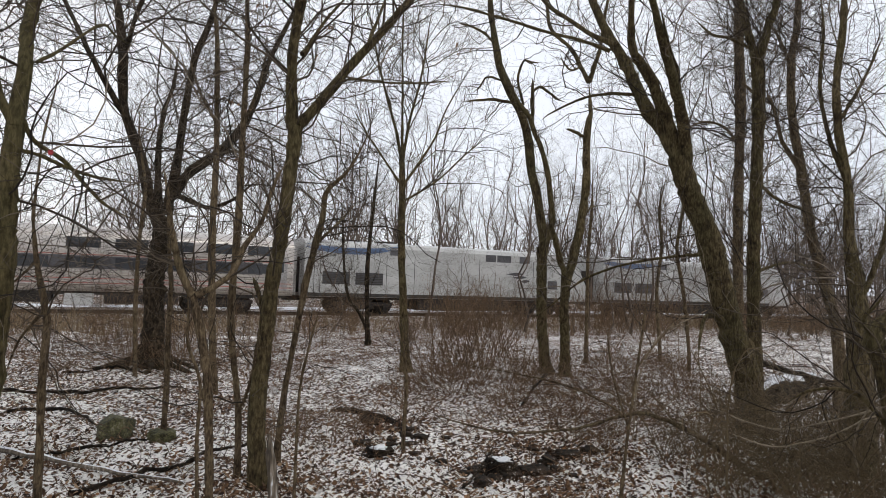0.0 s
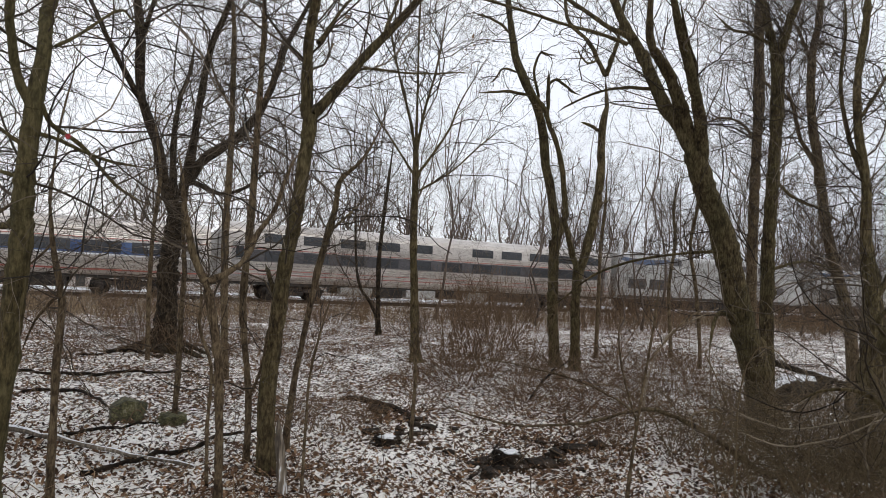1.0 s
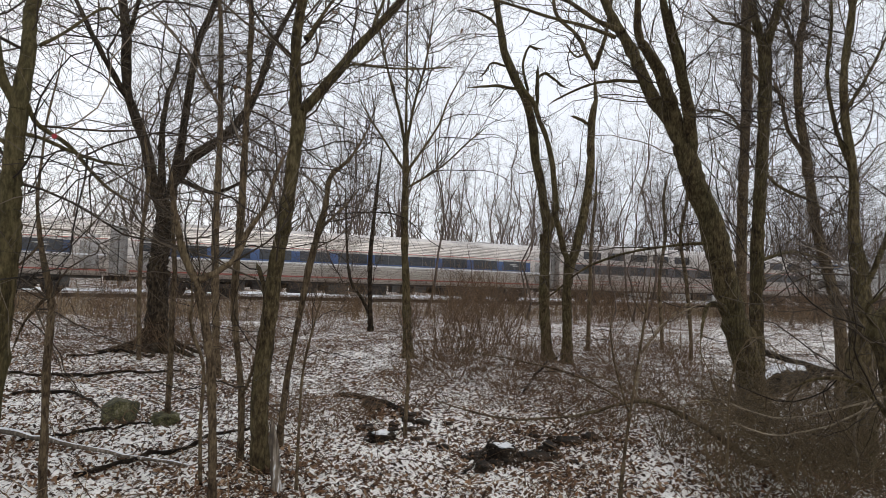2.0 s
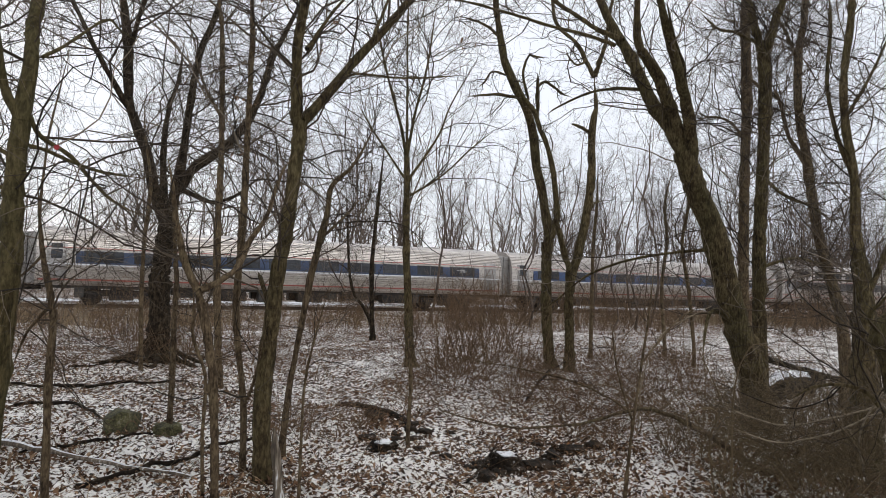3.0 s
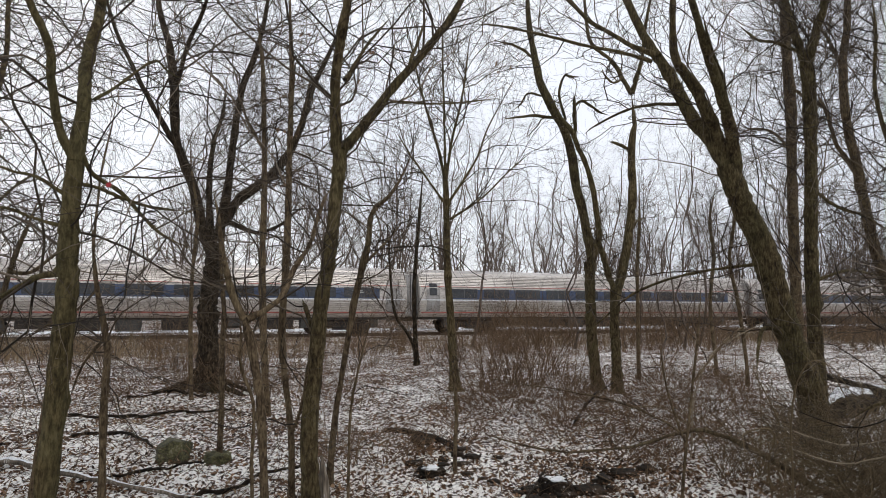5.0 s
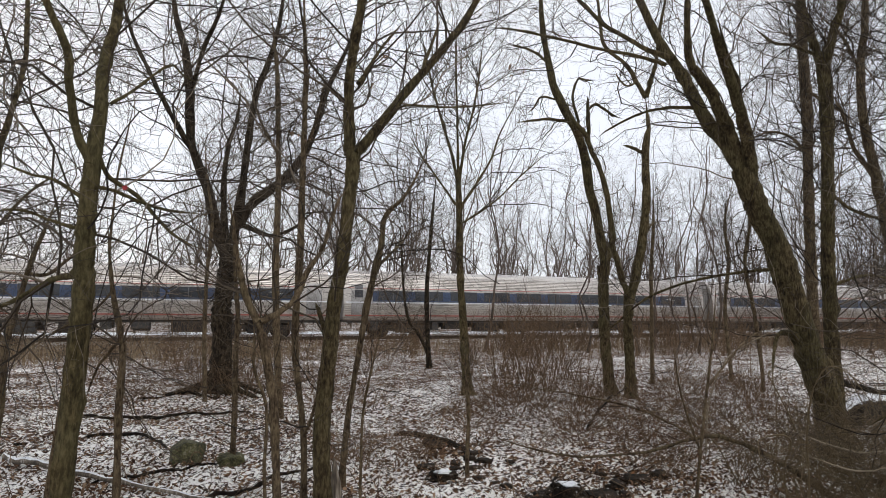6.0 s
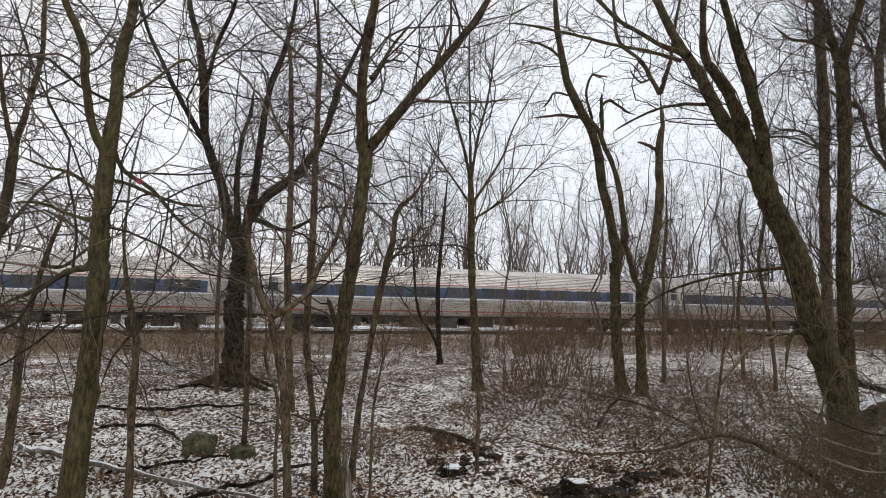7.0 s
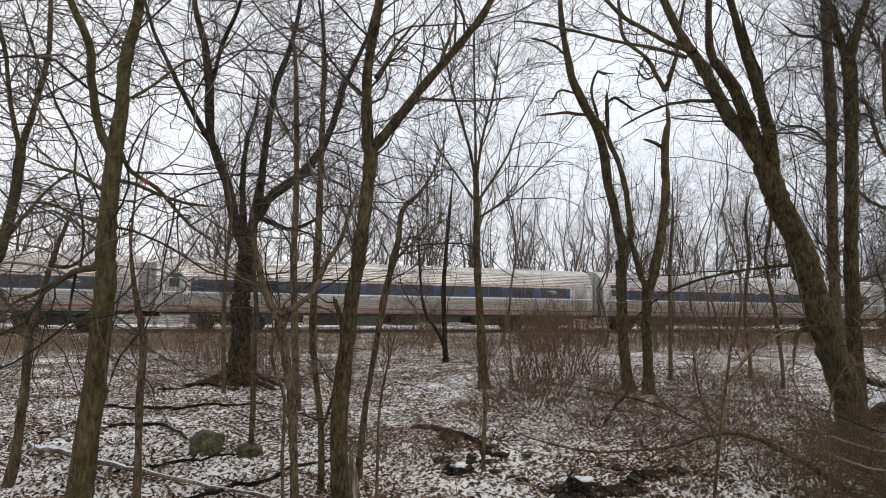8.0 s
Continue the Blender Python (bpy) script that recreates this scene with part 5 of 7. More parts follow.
RIGHT_LEAN_AT = (6.56, 9.40, -0.06)
RIGHT_EDGE_LIMBS = []
RIGHT_EDGE_LIMBS.append(bent_limb((-0.00, 0.00, 0.00, 0.170), (0.01, 0.00, 0.47, 0.153), (0.02, 0.00, 1.06, 0.123), (-0.02, 0.00, 1.66, 0.090), (-0.10, 0.00, 2.26, 0.054), (-0.11, 0.00, 2.81, 0.044), (-0.21, 0.00, 3.36, 0.038), (-0.24, 0.00, 3.86, 0.034), (-0.18, 0.00, 4.37, 0.031), (-0.17, 0.00, 5.00, 0.024)))
RIGHT_EDGE_LIMBS.append(bent_limb((-0.11, 0.00, 2.81, 0.024), (-0.22, 0.11, 3.27, 0.021), (-0.24, 0.26, 3.82, 0.018), (-0.11, 0.42, 4.48, 0.015), (-0.04, 0.60, 5.17, 0.011)))
RIGHT_EDGE_LIMBS.append(bent_limb((-0.19, 0.00, 3.47, 0.017), (0.21, 0.22, 3.95, 0.014), (0.63, 0.50, 4.55, 0.011)))
RIGHT_EDGE_LIMBS.append(bent_limb((-0.02, 0.00, 1.66, 0.033), (0.10, -0.08, 1.99, 0.026), (0.16, -0.17, 2.42, 0.019), (0.13, -0.28, 2.94, 0.014), (0.09, -0.40, 3.71, 0.009)))
RIGHT_EDGE_AT = (4.46, 6.20, -0.06)
RIGHT_NEAR_LIMBS = []
RIGHT_NEAR_LIMBS.append(bent_limb((-0.00, 0.00, 0.00, 0.123), (-0.01, 0.00, 0.25, 0.107), (-0.06, 0.00, 0.81, 0.096), (-0.17, 0.00, 1.29, 0.085), (-0.25, 0.00, 1.45, 0.071), (-0.13, 0.00, 1.61, 0.041), (0.15, 0.00, 1.78, 0.029), (0.41, 0.00, 2.00, 0.019)))
RIGHT_NEAR_LIMBS.append(bent_limb((-0.23, 0.00, 1.41, 0.027), (-0.39, -0.08, 1.57, 0.017), (-0.39, -0.18, 1.67, 0.011), (-0.39, -0.30, 1.77, 0.007)))
RIGHT_NEAR_LIMBS.append(bent_limb((-0.01, 0.00, 0.65, 0.019), (-0.26, 0.13, 1.02, 0.015), (-0.49, 0.31, 1.03, 0.011), (-0.64, 0.50, 0.86, 0.007)))
RIGHT_NEAR_AT = (3.68, 4.60, -0.06)
DARK_PAIR_LIMBS = []
DARK_PAIR_LIMBS.append(bent_limb((-0.00, 0.00, -0.00, 0.090), (-0.00, 0.00, 0.19, 0.078), (-0.05, 0.00, 0.90, 0.067), (-0.09, 0.00, 2.15, 0.062), (-0.04, 0.00, 3.40, 0.051), (0.05, 0.00, 4.66, 0.040), (0.14, 0.00, 5.77, 0.028)))
DARK_PAIR_LIMBS.append(bent_limb((-0.05, 0.00, 0.44, 0.050), (-0.26, 0.06, 0.90, 0.045), (-0.61, 0.13, 1.37, 0.039), (-0.77, 0.22, 2.15, 0.034), (-0.87, 0.31, 3.42, 0.029), (-0.96, 0.40, 4.56, 0.023)))
DARK_PAIR_AT = (-0.71, 18.50, -0.23)
SLIM_A_LIMBS = []
SLIM_A_LIMBS.append(bent_limb((0.00, 0.00, -0.00, 0.048), (0.00, 0.00, 0.25, 0.042), (-0.01, 0.00, 1.46, 0.042), (-0.02, 0.00, 2.56, 0.038), (0.04, 0.00, 3.55, 0.030), (0.03, 0.00, 4.54, 0.021)))
SLIM_A_AT = (4.21, 14.50, -0.08)
SLIM_B_LIMBS = []
SLIM_B_LIMBS.append(bent_limb((-0.00, 0.00, 0.00, 0.048), (-0.02, 0.00, 0.45, 0.042), (-0.12, 0.00, 1.70, 0.038), (-0.02, 0.00, 2.72, 0.034), (-0.09, 0.00, 3.61, 0.030), (0.12, 0.00, 4.64, 0.017)))
SLIM_B_AT = (6.08, 15.00, -0.08)
SLIM_C_LIMBS = []
SLIM_C_LIMBS.append(bent_limb((0.00, 0.00, -0.00, 0.043), (-0.02, 0.00, 0.56, 0.037), (-0.15, 0.00, 1.69, 0.038), (-0.30, 0.00, 2.60, 0.034), (-0.17, 0.00, 3.64, 0.026), (-0.38, 0.00, 4.56, 0.015)))
SLIM_C_AT = (6.08, 13.50, -0.06)
SLIM_D_LIMBS = []
SLIM_D_LIMBS.append(bent_limb((-0.00, 0.00, 0.00, 0.026), (-0.00, 0.00, 0.55, 0.030), (-0.01, 0.00, 1.14, 0.028), (-0.01, 0.00, 1.61, 0.024), (-0.05, 0.00, 2.02, 0.018), (-0.10, 0.00, 2.44, 0.012)))
SLIM_D_AT = (-2.28, 7.00, -0.06)
SLIM_E_LIMBS = []
SLIM_E_LIMBS.append(bent_limb((0.00, 0.00, -0.00, 0.036), (-0.01, 0.00, 0.25, 0.031), (-0.06, 0.00, 1.17, 0.034), (-0.06, 0.00, 2.19, 0.031), (-0.01, 0.00, 3.03, 0.025), (-0.13, 0.00, 3.78, 0.019), (-0.19, 0.00, 4.54, 0.013)))
SLIM_E_AT = (-4.07, 11.00, -0.08)
SLIM_F_LIMBS = []
SLIM_F_LIMBS.append(bent_limb((0.00, 0.00, -0.00, 0.019), (-0.01, 0.00, 0.19, 0.018), (0.00, 0.00, 0.62, 0.018), (-0.02, 0.00, 0.90, 0.016), (-0.05, 0.00, 1.17, 0.012)))
SLIM_F_AT = (0.14, 6.60, -0.06)
SLIM_G_LIMBS = []
SLIM_G_LIMBS.append(bent_limb((0.00, 0.00, 0.00, 0.017), (0.00, 0.00, 0.12, 0.014), (-0.02, 0.00, 0.53, 0.013), (-0.02, 0.00, 0.94, 0.012), (-0.12, 0.00, 1.23, 0.012), (-0.13, 0.00, 1.48, 0.009), (-0.16, 0.00, 1.73, 0.006)))
SLIM_G_AT = (-1.37, 5.00, -0.06)
SLIM_H_LIMBS = []
SLIM_H_LIMBS.append(bent_limb((-0.00, 0.00, 0.00, 0.014), (-0.00, 0.00, 0.16, 0.012), (0.00, 0.00, 0.57, 0.010), (0.01, 0.00, 0.94, 0.010), (0.08, 0.00, 1.32, 0.008), (0.16, 0.00, 1.65, 0.006)))
SLIM_H_AT = (-0.68, 5.00, -0.06)
SLIM_I_LIMBS = []
SLIM_I_LIMBS.append(bent_limb((-0.00, 0.00, 0.00, 0.018), (0.06, 0.00, 0.61, 0.016), (0.11, 0.00, 1.08, 0.014), (0.14, 0.00, 1.47, 0.011), (0.19, 0.00, 1.82, 0.007)))
SLIM_I_AT = (-3.14, 5.20, -0.06)
SLIM_J_LIMBS = []
SLIM_J_LIMBS.append(bent_limb((0.00, 0.00, 0.00, 0.016), (0.01, 0.00, 0.20, 0.014), (0.05, 0.00, 0.65, 0.011), (0.11, 0.00, 1.15, 0.010), (0.16, 0.00, 1.57, 0.008), (0.19, 0.00, 1.99, 0.006)))
SLIM_J_LIMBS.append(bent_limb((0.05, 0.00, 0.69, 0.008), (-0.04, 0.13, 1.09, 0.007), (-0.04, 0.30, 1.47, 0.005)))
SLIM_J_LIMBS.append(bent_limb((0.11, 0.00, 1.15, 0.008), (0.44, 0.13, 1.48, 0.007), (0.74, 0.30, 1.60, 0.004)))
SLIM_J_AT = (1.74, 5.00, -0.06)

OAK = "bare tree with mossy olive-brown bark standing in leaf litter"
SAP = "slender bare sapling with grey-brown bark"
SMALL = ((0.6, 1.3), (0.35, 0.8), (0.15, 0.4))
tree(NEAR_LEFT_LIMBS, NEAR_LEFT_AT, 1, BARK_MOSS, "straight mossy green-brown tree forking above head height", counts=(90, 560, 1700), lengths=((0.8, 2.0), (0.4, 1.1), (0.2, 0.5)), low=1.9, sides=16, spread=(50, 95), up=0.0, flat=0.35)
tree(STEM_LEFT_LIMBS, STEM_LEFT_AT, 2, BARK_GREY, SAP, "sapling", counts=(21, 125, 308), lengths=SMALL, low=1.0, spread=(50, 95), up=0.0, flat=0.35)
tree(EDGE_LEFT_LIMBS, EDGE_LEFT_AT, 3, BARK_GREY, "crooked grey-brown young tree with spreading low limbs", "sapling", counts=(32, 224, 640), lengths=SMALL, low=1.0, spread=(50, 95), up=0.0, flat=0.35)
tree(EDGE_LEFT_TALL_LIMBS, EDGE_LEFT_TALL_AT, 4, BARK_OLIVE, OAK, counts=(140, 950, 2900), lengths=((1.0, 2.6), (0.5, 1.3), (0.2, 0.6)), low=2.0, spread=(50, 95), up=0.0, flat=0.35)
tree(DARK_OAK_LIMBS, DARK_OAK_AT, 5, BARK_DARK, "large dark-barked oak branching into five limbs", counts=(117, 990, 3240), lengths=((1.4, 3.6), (0.7, 1.7), (0.3, 0.8)), low=2.6, sides=18, flare=1.3, spread=(35, 85), up=0.02, flat=0.6)
tree(BENT_SAPLING_LIMBS, BENT_SAPLING_AT, 6, BARK_GREY, "bent sapling forking into two thin arms at eye level", "sapling", counts=(23, 120, 240), lengths=SMALL, low=1.3)
tree(POLE_A_LIMBS, POLE_A_AT, 7, BARK_GREY, SAP, "sapling", counts=(68, 520, 1600), lengths=((0.6, 1.4), (0.3, 0.8), (0.15, 0.4)), low=2.0, spread=(50, 95), up=0.0, flat=0.35)
tree(POLE_B_LIMBS, POLE_B_AT, 8, BARK_GREY, SAP, "sapling", counts=(51, 360, 840), lengths=SMALL, low=1.6, spread=(50, 95), up=0.0, flat=0.35)
tree(FORK_MID_LIMBS, FORK_MID_AT, 9, BARK_OLIVE, "mossy tree forking into an upright stem and an arching limb", counts=(71, 588, 1819), lengths=((0.8, 2.0), (0.4, 1.1), (0.2, 0.5)), low=2.3, sides=16)
tree(LEANING_STEM_LIMBS, LEANING_STEM_AT, 10, BARK_GREY, "thin leaning stem with a crooked top", "sapling", counts=(40, 260, 600), lengths=SMALL, low=1.0)
tree(CENTRE_WHIP_LIMBS, CENTRE_WHIP_AT, 11, BARK_OLIVE, "straight slim tree with a fan of whip-like shoots", counts=(91, 600, 1680), lengths=((1.2, 2.6), (0.5, 1.3), (0.2, 0.6)), low=3.2, spread=(18, 45), flare=1.6)
tree(TWIN_A_LIMBS, TWIN_A_AT, 12, BARK_OLIVE, "crooked forked tree growing beside its twin", counts=(70, 260, 560), lengths=((0.35, 1.0), (0.2, 0.5), (0.08, 0.2)), low=3.5, flare=1.6, slim=0.011, wild=0.5, crook=0.11, group="twin trees")
tree(TWIN_B_LIMBS, TWIN_B_AT, 13, BARK_OLIVE, "upright forked tree growing beside its twin", counts=(64, 240, 500), lengths=((0.35, 1.0), (0.2, 0.5), (0.08, 0.2)), low=3.0, flare=1.6, slim=0.011, wild=0.5, crook=0.11, group="twin trees")
tree(RIGHT_GIANT_LIMBS, RIGHT_GIANT_AT, 14, BARK_OLIVE, "massive leaning tree parting into three heavy limbs", counts=(125, 900, 2600), lengths=((0.6, 1.8), (0.3, 0.9), (0.15, 0.45)), low=2.4, sides=20)
tree(BEHIND_GIANT_LIMBS, BEHIND_GIANT_AT, 15, BARK_GREY, "tall straight tree with thin side branches", counts=(135, 1400, 4300), lengths=((1.0, 2.6), (0.5, 1.3), (0.2, 0.6)), low=0.9)
tree(RIGHT_POLE_LIMBS, RIGHT_POLE_AT, 16, BARK_OLIVE, "tall straight mossy tree forking high up", counts=(120, 1100, 3300), lengths=((0.8, 2.0), (0.4, 1.0), (0.2, 0.5)), low=0.8, sides=16)
tree(RIGHT_LEAN_LIMBS, RIGHT_LEAN_AT, 17, BARK_GREY, OAK, counts=(110, 1050, 3100), lengths=((0.8, 2.0), (0.4, 1.0), (0.2, 0.5)), low=0.8)
tree(RIGHT_EDGE_LIMBS, RIGHT_EDGE_AT, 18, BARK_OLIVE, OAK, counts=(74, 618, 1917), lengths=((0.7, 1.7), (0.4, 0.9), (0.15, 0.4)), low=0.6, sides=16)
tree(RIGHT_NEAR_LIMBS, RIGHT_NEAR_AT, 19, BARK_OLIVE, "stout gnarled tree bending over above the brush", counts=(37, 297, 868), lengths=SMALL, low=0.7, sides=16)
tree(DARK_PAIR_LIMBS, DARK_PAIR_AT, 20, BARK_DARK, "dark crooked double-stemmed young tree", "sapling", counts=(68, 520, 1600), lengths=((0.8, 2.0), (0.4, 1.0), (0.2, 0.5)), low=1.5)
for k, (limbs, at) in enumerate(((SLIM_A_LIMBS, SLIM_A_AT), (SLIM_B_LIMBS, SLIM_B_AT), (SLIM_C_LIMBS, SLIM_C_AT), (SLIM_D_LIMBS, SLIM_D_AT), (SLIM_E_LIMBS, SLIM_E_AT), (SLIM_F_LIMBS, SLIM_F_AT), (SLIM_G_LIMBS, SLIM_G_AT), (SLIM_H_LIMBS, SLIM_H_AT), (SLIM_I_LIMBS, SLIM_I_AT), (SLIM_J_LIMBS, SLIM_J_AT))):
    tree(limbs, at, 30 + k, BARK_GREY, SAP, "sapling", "saplings in the wood", counts=(37, 240, 640) if k in (0, 1, 2, 4) else (12, 40, 80), lengths=((0.6, 1.5), (0.3, 0.8), (0.15, 0.4)) if k in (0, 1, 2, 4) else ((0.2, 0.5), (0.1, 0.3), (0.06, 0.15)), low=0.8)


# ---- the wood behind: a few kinds of tall bare tree, many times over ----
def pole_limbs(rng, height, radius, forks):
    lean = rng.uniform(-0.05, 0.05, 2)
    pts = [(0, 0, 0, radius * 1.15)]
    x = y = 0.0
    for k in range(1, 8):
        z = height * k / 7
        x += lean[0] * height / 7 + rng.normal(0, 0.38)
        y += lean[1] * height / 7 + rng.normal(0, 0.38)
        pts.append((x, y, z, radius * (1 - 0.86 * k / 7)))
    limbs = [pts]
    for f in range(forks):
        k = int(rng.integers(1, 6))
        bx, by, bz, br = pts[k]
        br *= 1.15
        a = rng.uniform(0, 2 * math.pi)
        reach, rise = rng.uniform(0.8, 2.4), rng.uniform(2.5, 5.5)
        limbs.append([(bx, by, bz, br * 0.7)] + [(bx + math.cos(a) * reach * u ** 0.8 + rng.normal(0, 0.34), by + math.sin(a) * reach * u ** 0.8, bz + rise * u, br * 0.7 * (1 - 0.75 * u)) for u in (0.25, 0.5, 0.75, 1.0)])
    return limbs


KIND_RNG = np.random.default_rng(77)
KINDS = []
for k in range(7):
    h, r, forks = ((13, 0.085, 4), (11, 0.070, 3), (14, 0.10, 5), (9, 0.055, 3), (13, 0.08, 6), (12, 0.07, 5), (7, 0.042, 2))[k]
    KINDS.append((pole_limbs(KIND_RNG, h, r, forks), 100 + k))


def spread_trees():
    rng = np.random.default_rng(12)
    made = {}
    spots = []
    # beyond the railway, thick; on this side, thin and scattered
    for s in np.arange(-62, 150, 2.1):
        for n0, n1 in ((47, 53), (53, 60), (60, 72)) if s < 22 else ((48, 54), (54, 62), (62, 75)):
            if rng.random() < (0.80 if s < -9 else 0.18):
                continue
            spots.append((s + rng.uniform(-1.2, 1.2), rng.uniform(n0, n1), int(rng.integers(0, 6)), 0.95 + 0.45 * rng.random()))
    for s in np.arange(-6, 60, 2.8):
        spots.append((s + rng.uniform(-1.2, 1.2), rng.uniform(19, 33), int(rng.choice((1, 3, 6, 6, 3))), 0.6 + 0.35 * rng.random()))
    for s in np.arange(8, 52, 0.95):
        spots.append((s + rng.uniform(-1, 1), rng.uniform(17, 34), int(rng.choice((1, 3, 6))), 0.55 + 0.4 * rng.random()))
    for s, n, k, size in spots:
        x, y = on_track(s, n)
        if abs(x) > 1.05 * y + 6 or y < 14:
            continue
        m = pose(x, y, float(ground_z(x, y)) - 0.05, 0, 0, rng.uniform(0, 360)) @ Matrix.Diagonal((size, size, size, 1))
        if k not in made:
            limbs, seed = KINDS[k]
            made[k] = tree(limbs, (x, y, 0), seed, BARK_FAR, "tall thin bare tree of the wood along the railway", "tree", "trees along the railway", counts=(34, 170, 520), lengths=((1.2, 3.0), (0.7, 1.7), (0.35, 0.9)), low=3.0, sides=6, twig=BARK_FAR, slim=0.0046)
            made[k].matrix_basis = m
        else:
            c = copy_thing(made[k], Matrix())
            c.matrix_basis = m


spread_trees()


def far_woods():
    rng = np.random.default_rng(31)
    batches = []
    N = 560
    s, n = rng.uniform(-140, 330, N), rng.uniform(76, 135, N)
    x, y = ALONG.x * s + ACROSS.x * n, ALONG.y * s + ACROSS.y * n
    h = rng.uniform(9, 15, N)
    S = 7
    C = np.zeros((N, S, 3))
    for k in range(S):
        C[:, k, 0] = x + rng.normal(0, 0.2, N) * k
        C[:, k, 1] = y
        C[:, k, 2] = 0.1 + h * k / (S - 1)
    R = (0.13 + 0.06 * rng.random(N))[:, None] * np.linspace(1, 0.15, S)[None]
    batches.append(tubes(C, R, 4))
    C1, R1 = grow(C, R, 8000, rng, (1.5, 4.0), (25, 60), (0.2, 1.0), 4, 0.1, 0.15)
    R1 = np.maximum(R1, 0.012)
    batches.append(tubes(C1, R1, 3))
    C2, R2 = grow(C1, R1, 30000, rng, (0.7, 1.9), (30, 65), (0.1, 1.0), 2, 0.1, 0.2)
    R2 = np.maximum(R2, 0.009)
    batches.append(tubes(C2, R2, 3))
    V, F = joined(batches)
    ob = new("far_woods", mesh_of("far_woods", V, F, BARK_FAR))
    tagged(ob, "grey haze of bare woodland beyond the railway", "woods", kind="stuff")


far_woods()


# ---- brush ----
def shrub(seed, stems, height, spread, twigs, material, name, label, category, group):
    """A leafless bush: each stem from the root, with its own side shoots."""
    rng = np.random.default_rng(seed)
    thing = new(name)
    S = 7
    for q in range(stems):
        k = 2
        a = rng.uniform(0, 2 * np.pi, k)
        d = unit(np.stack([np.cos(a) * rng.uniform(0.1, spread, k), np.sin(a) * rng.uniform(0.1, spread, k), np.ones(k)], -1))
        p = np.stack([rng.normal(0, 0.10, k), rng.normal(0, 0.10, k), np.full(k, -0.05)], -1)
        L = height * rng.uniform(0.5, 1.1, k)
        C = np.zeros((k, S, 3))
        for i in range(S):
            C[:, i] = p
            p = p + d * (L / (S - 1))[:, None]
            d = unit(d + rng.normal(0, 0.10, (k, 3)))
        R = (0.0035 + 0.0030 * L)[:, None] * np.linspace(1, 0.35, S)[None]
        C1, R1 = grow(C, R, twigs[0], rng, (0.25 * height, 0.55 * height), (20, 60), (0.2, 1), 6, 0.03, 0.24, slim=0.006)
        C2, R2 = grow(C1, R1, twigs[1], rng, (0.12 * height, 0.3 * height), (25, 70), (0.1, 1), 4, 0.03, 0.26, slim=0.006)
        V, F = joined([tubes(C, R, 4), tubes(C1, R1, 3), tubes(C2, R2, 3)])
        part("spray", mesh_of("spray", V, F, material), None, thing, kind="stuff")
    return tagged(thing, label, category, group)


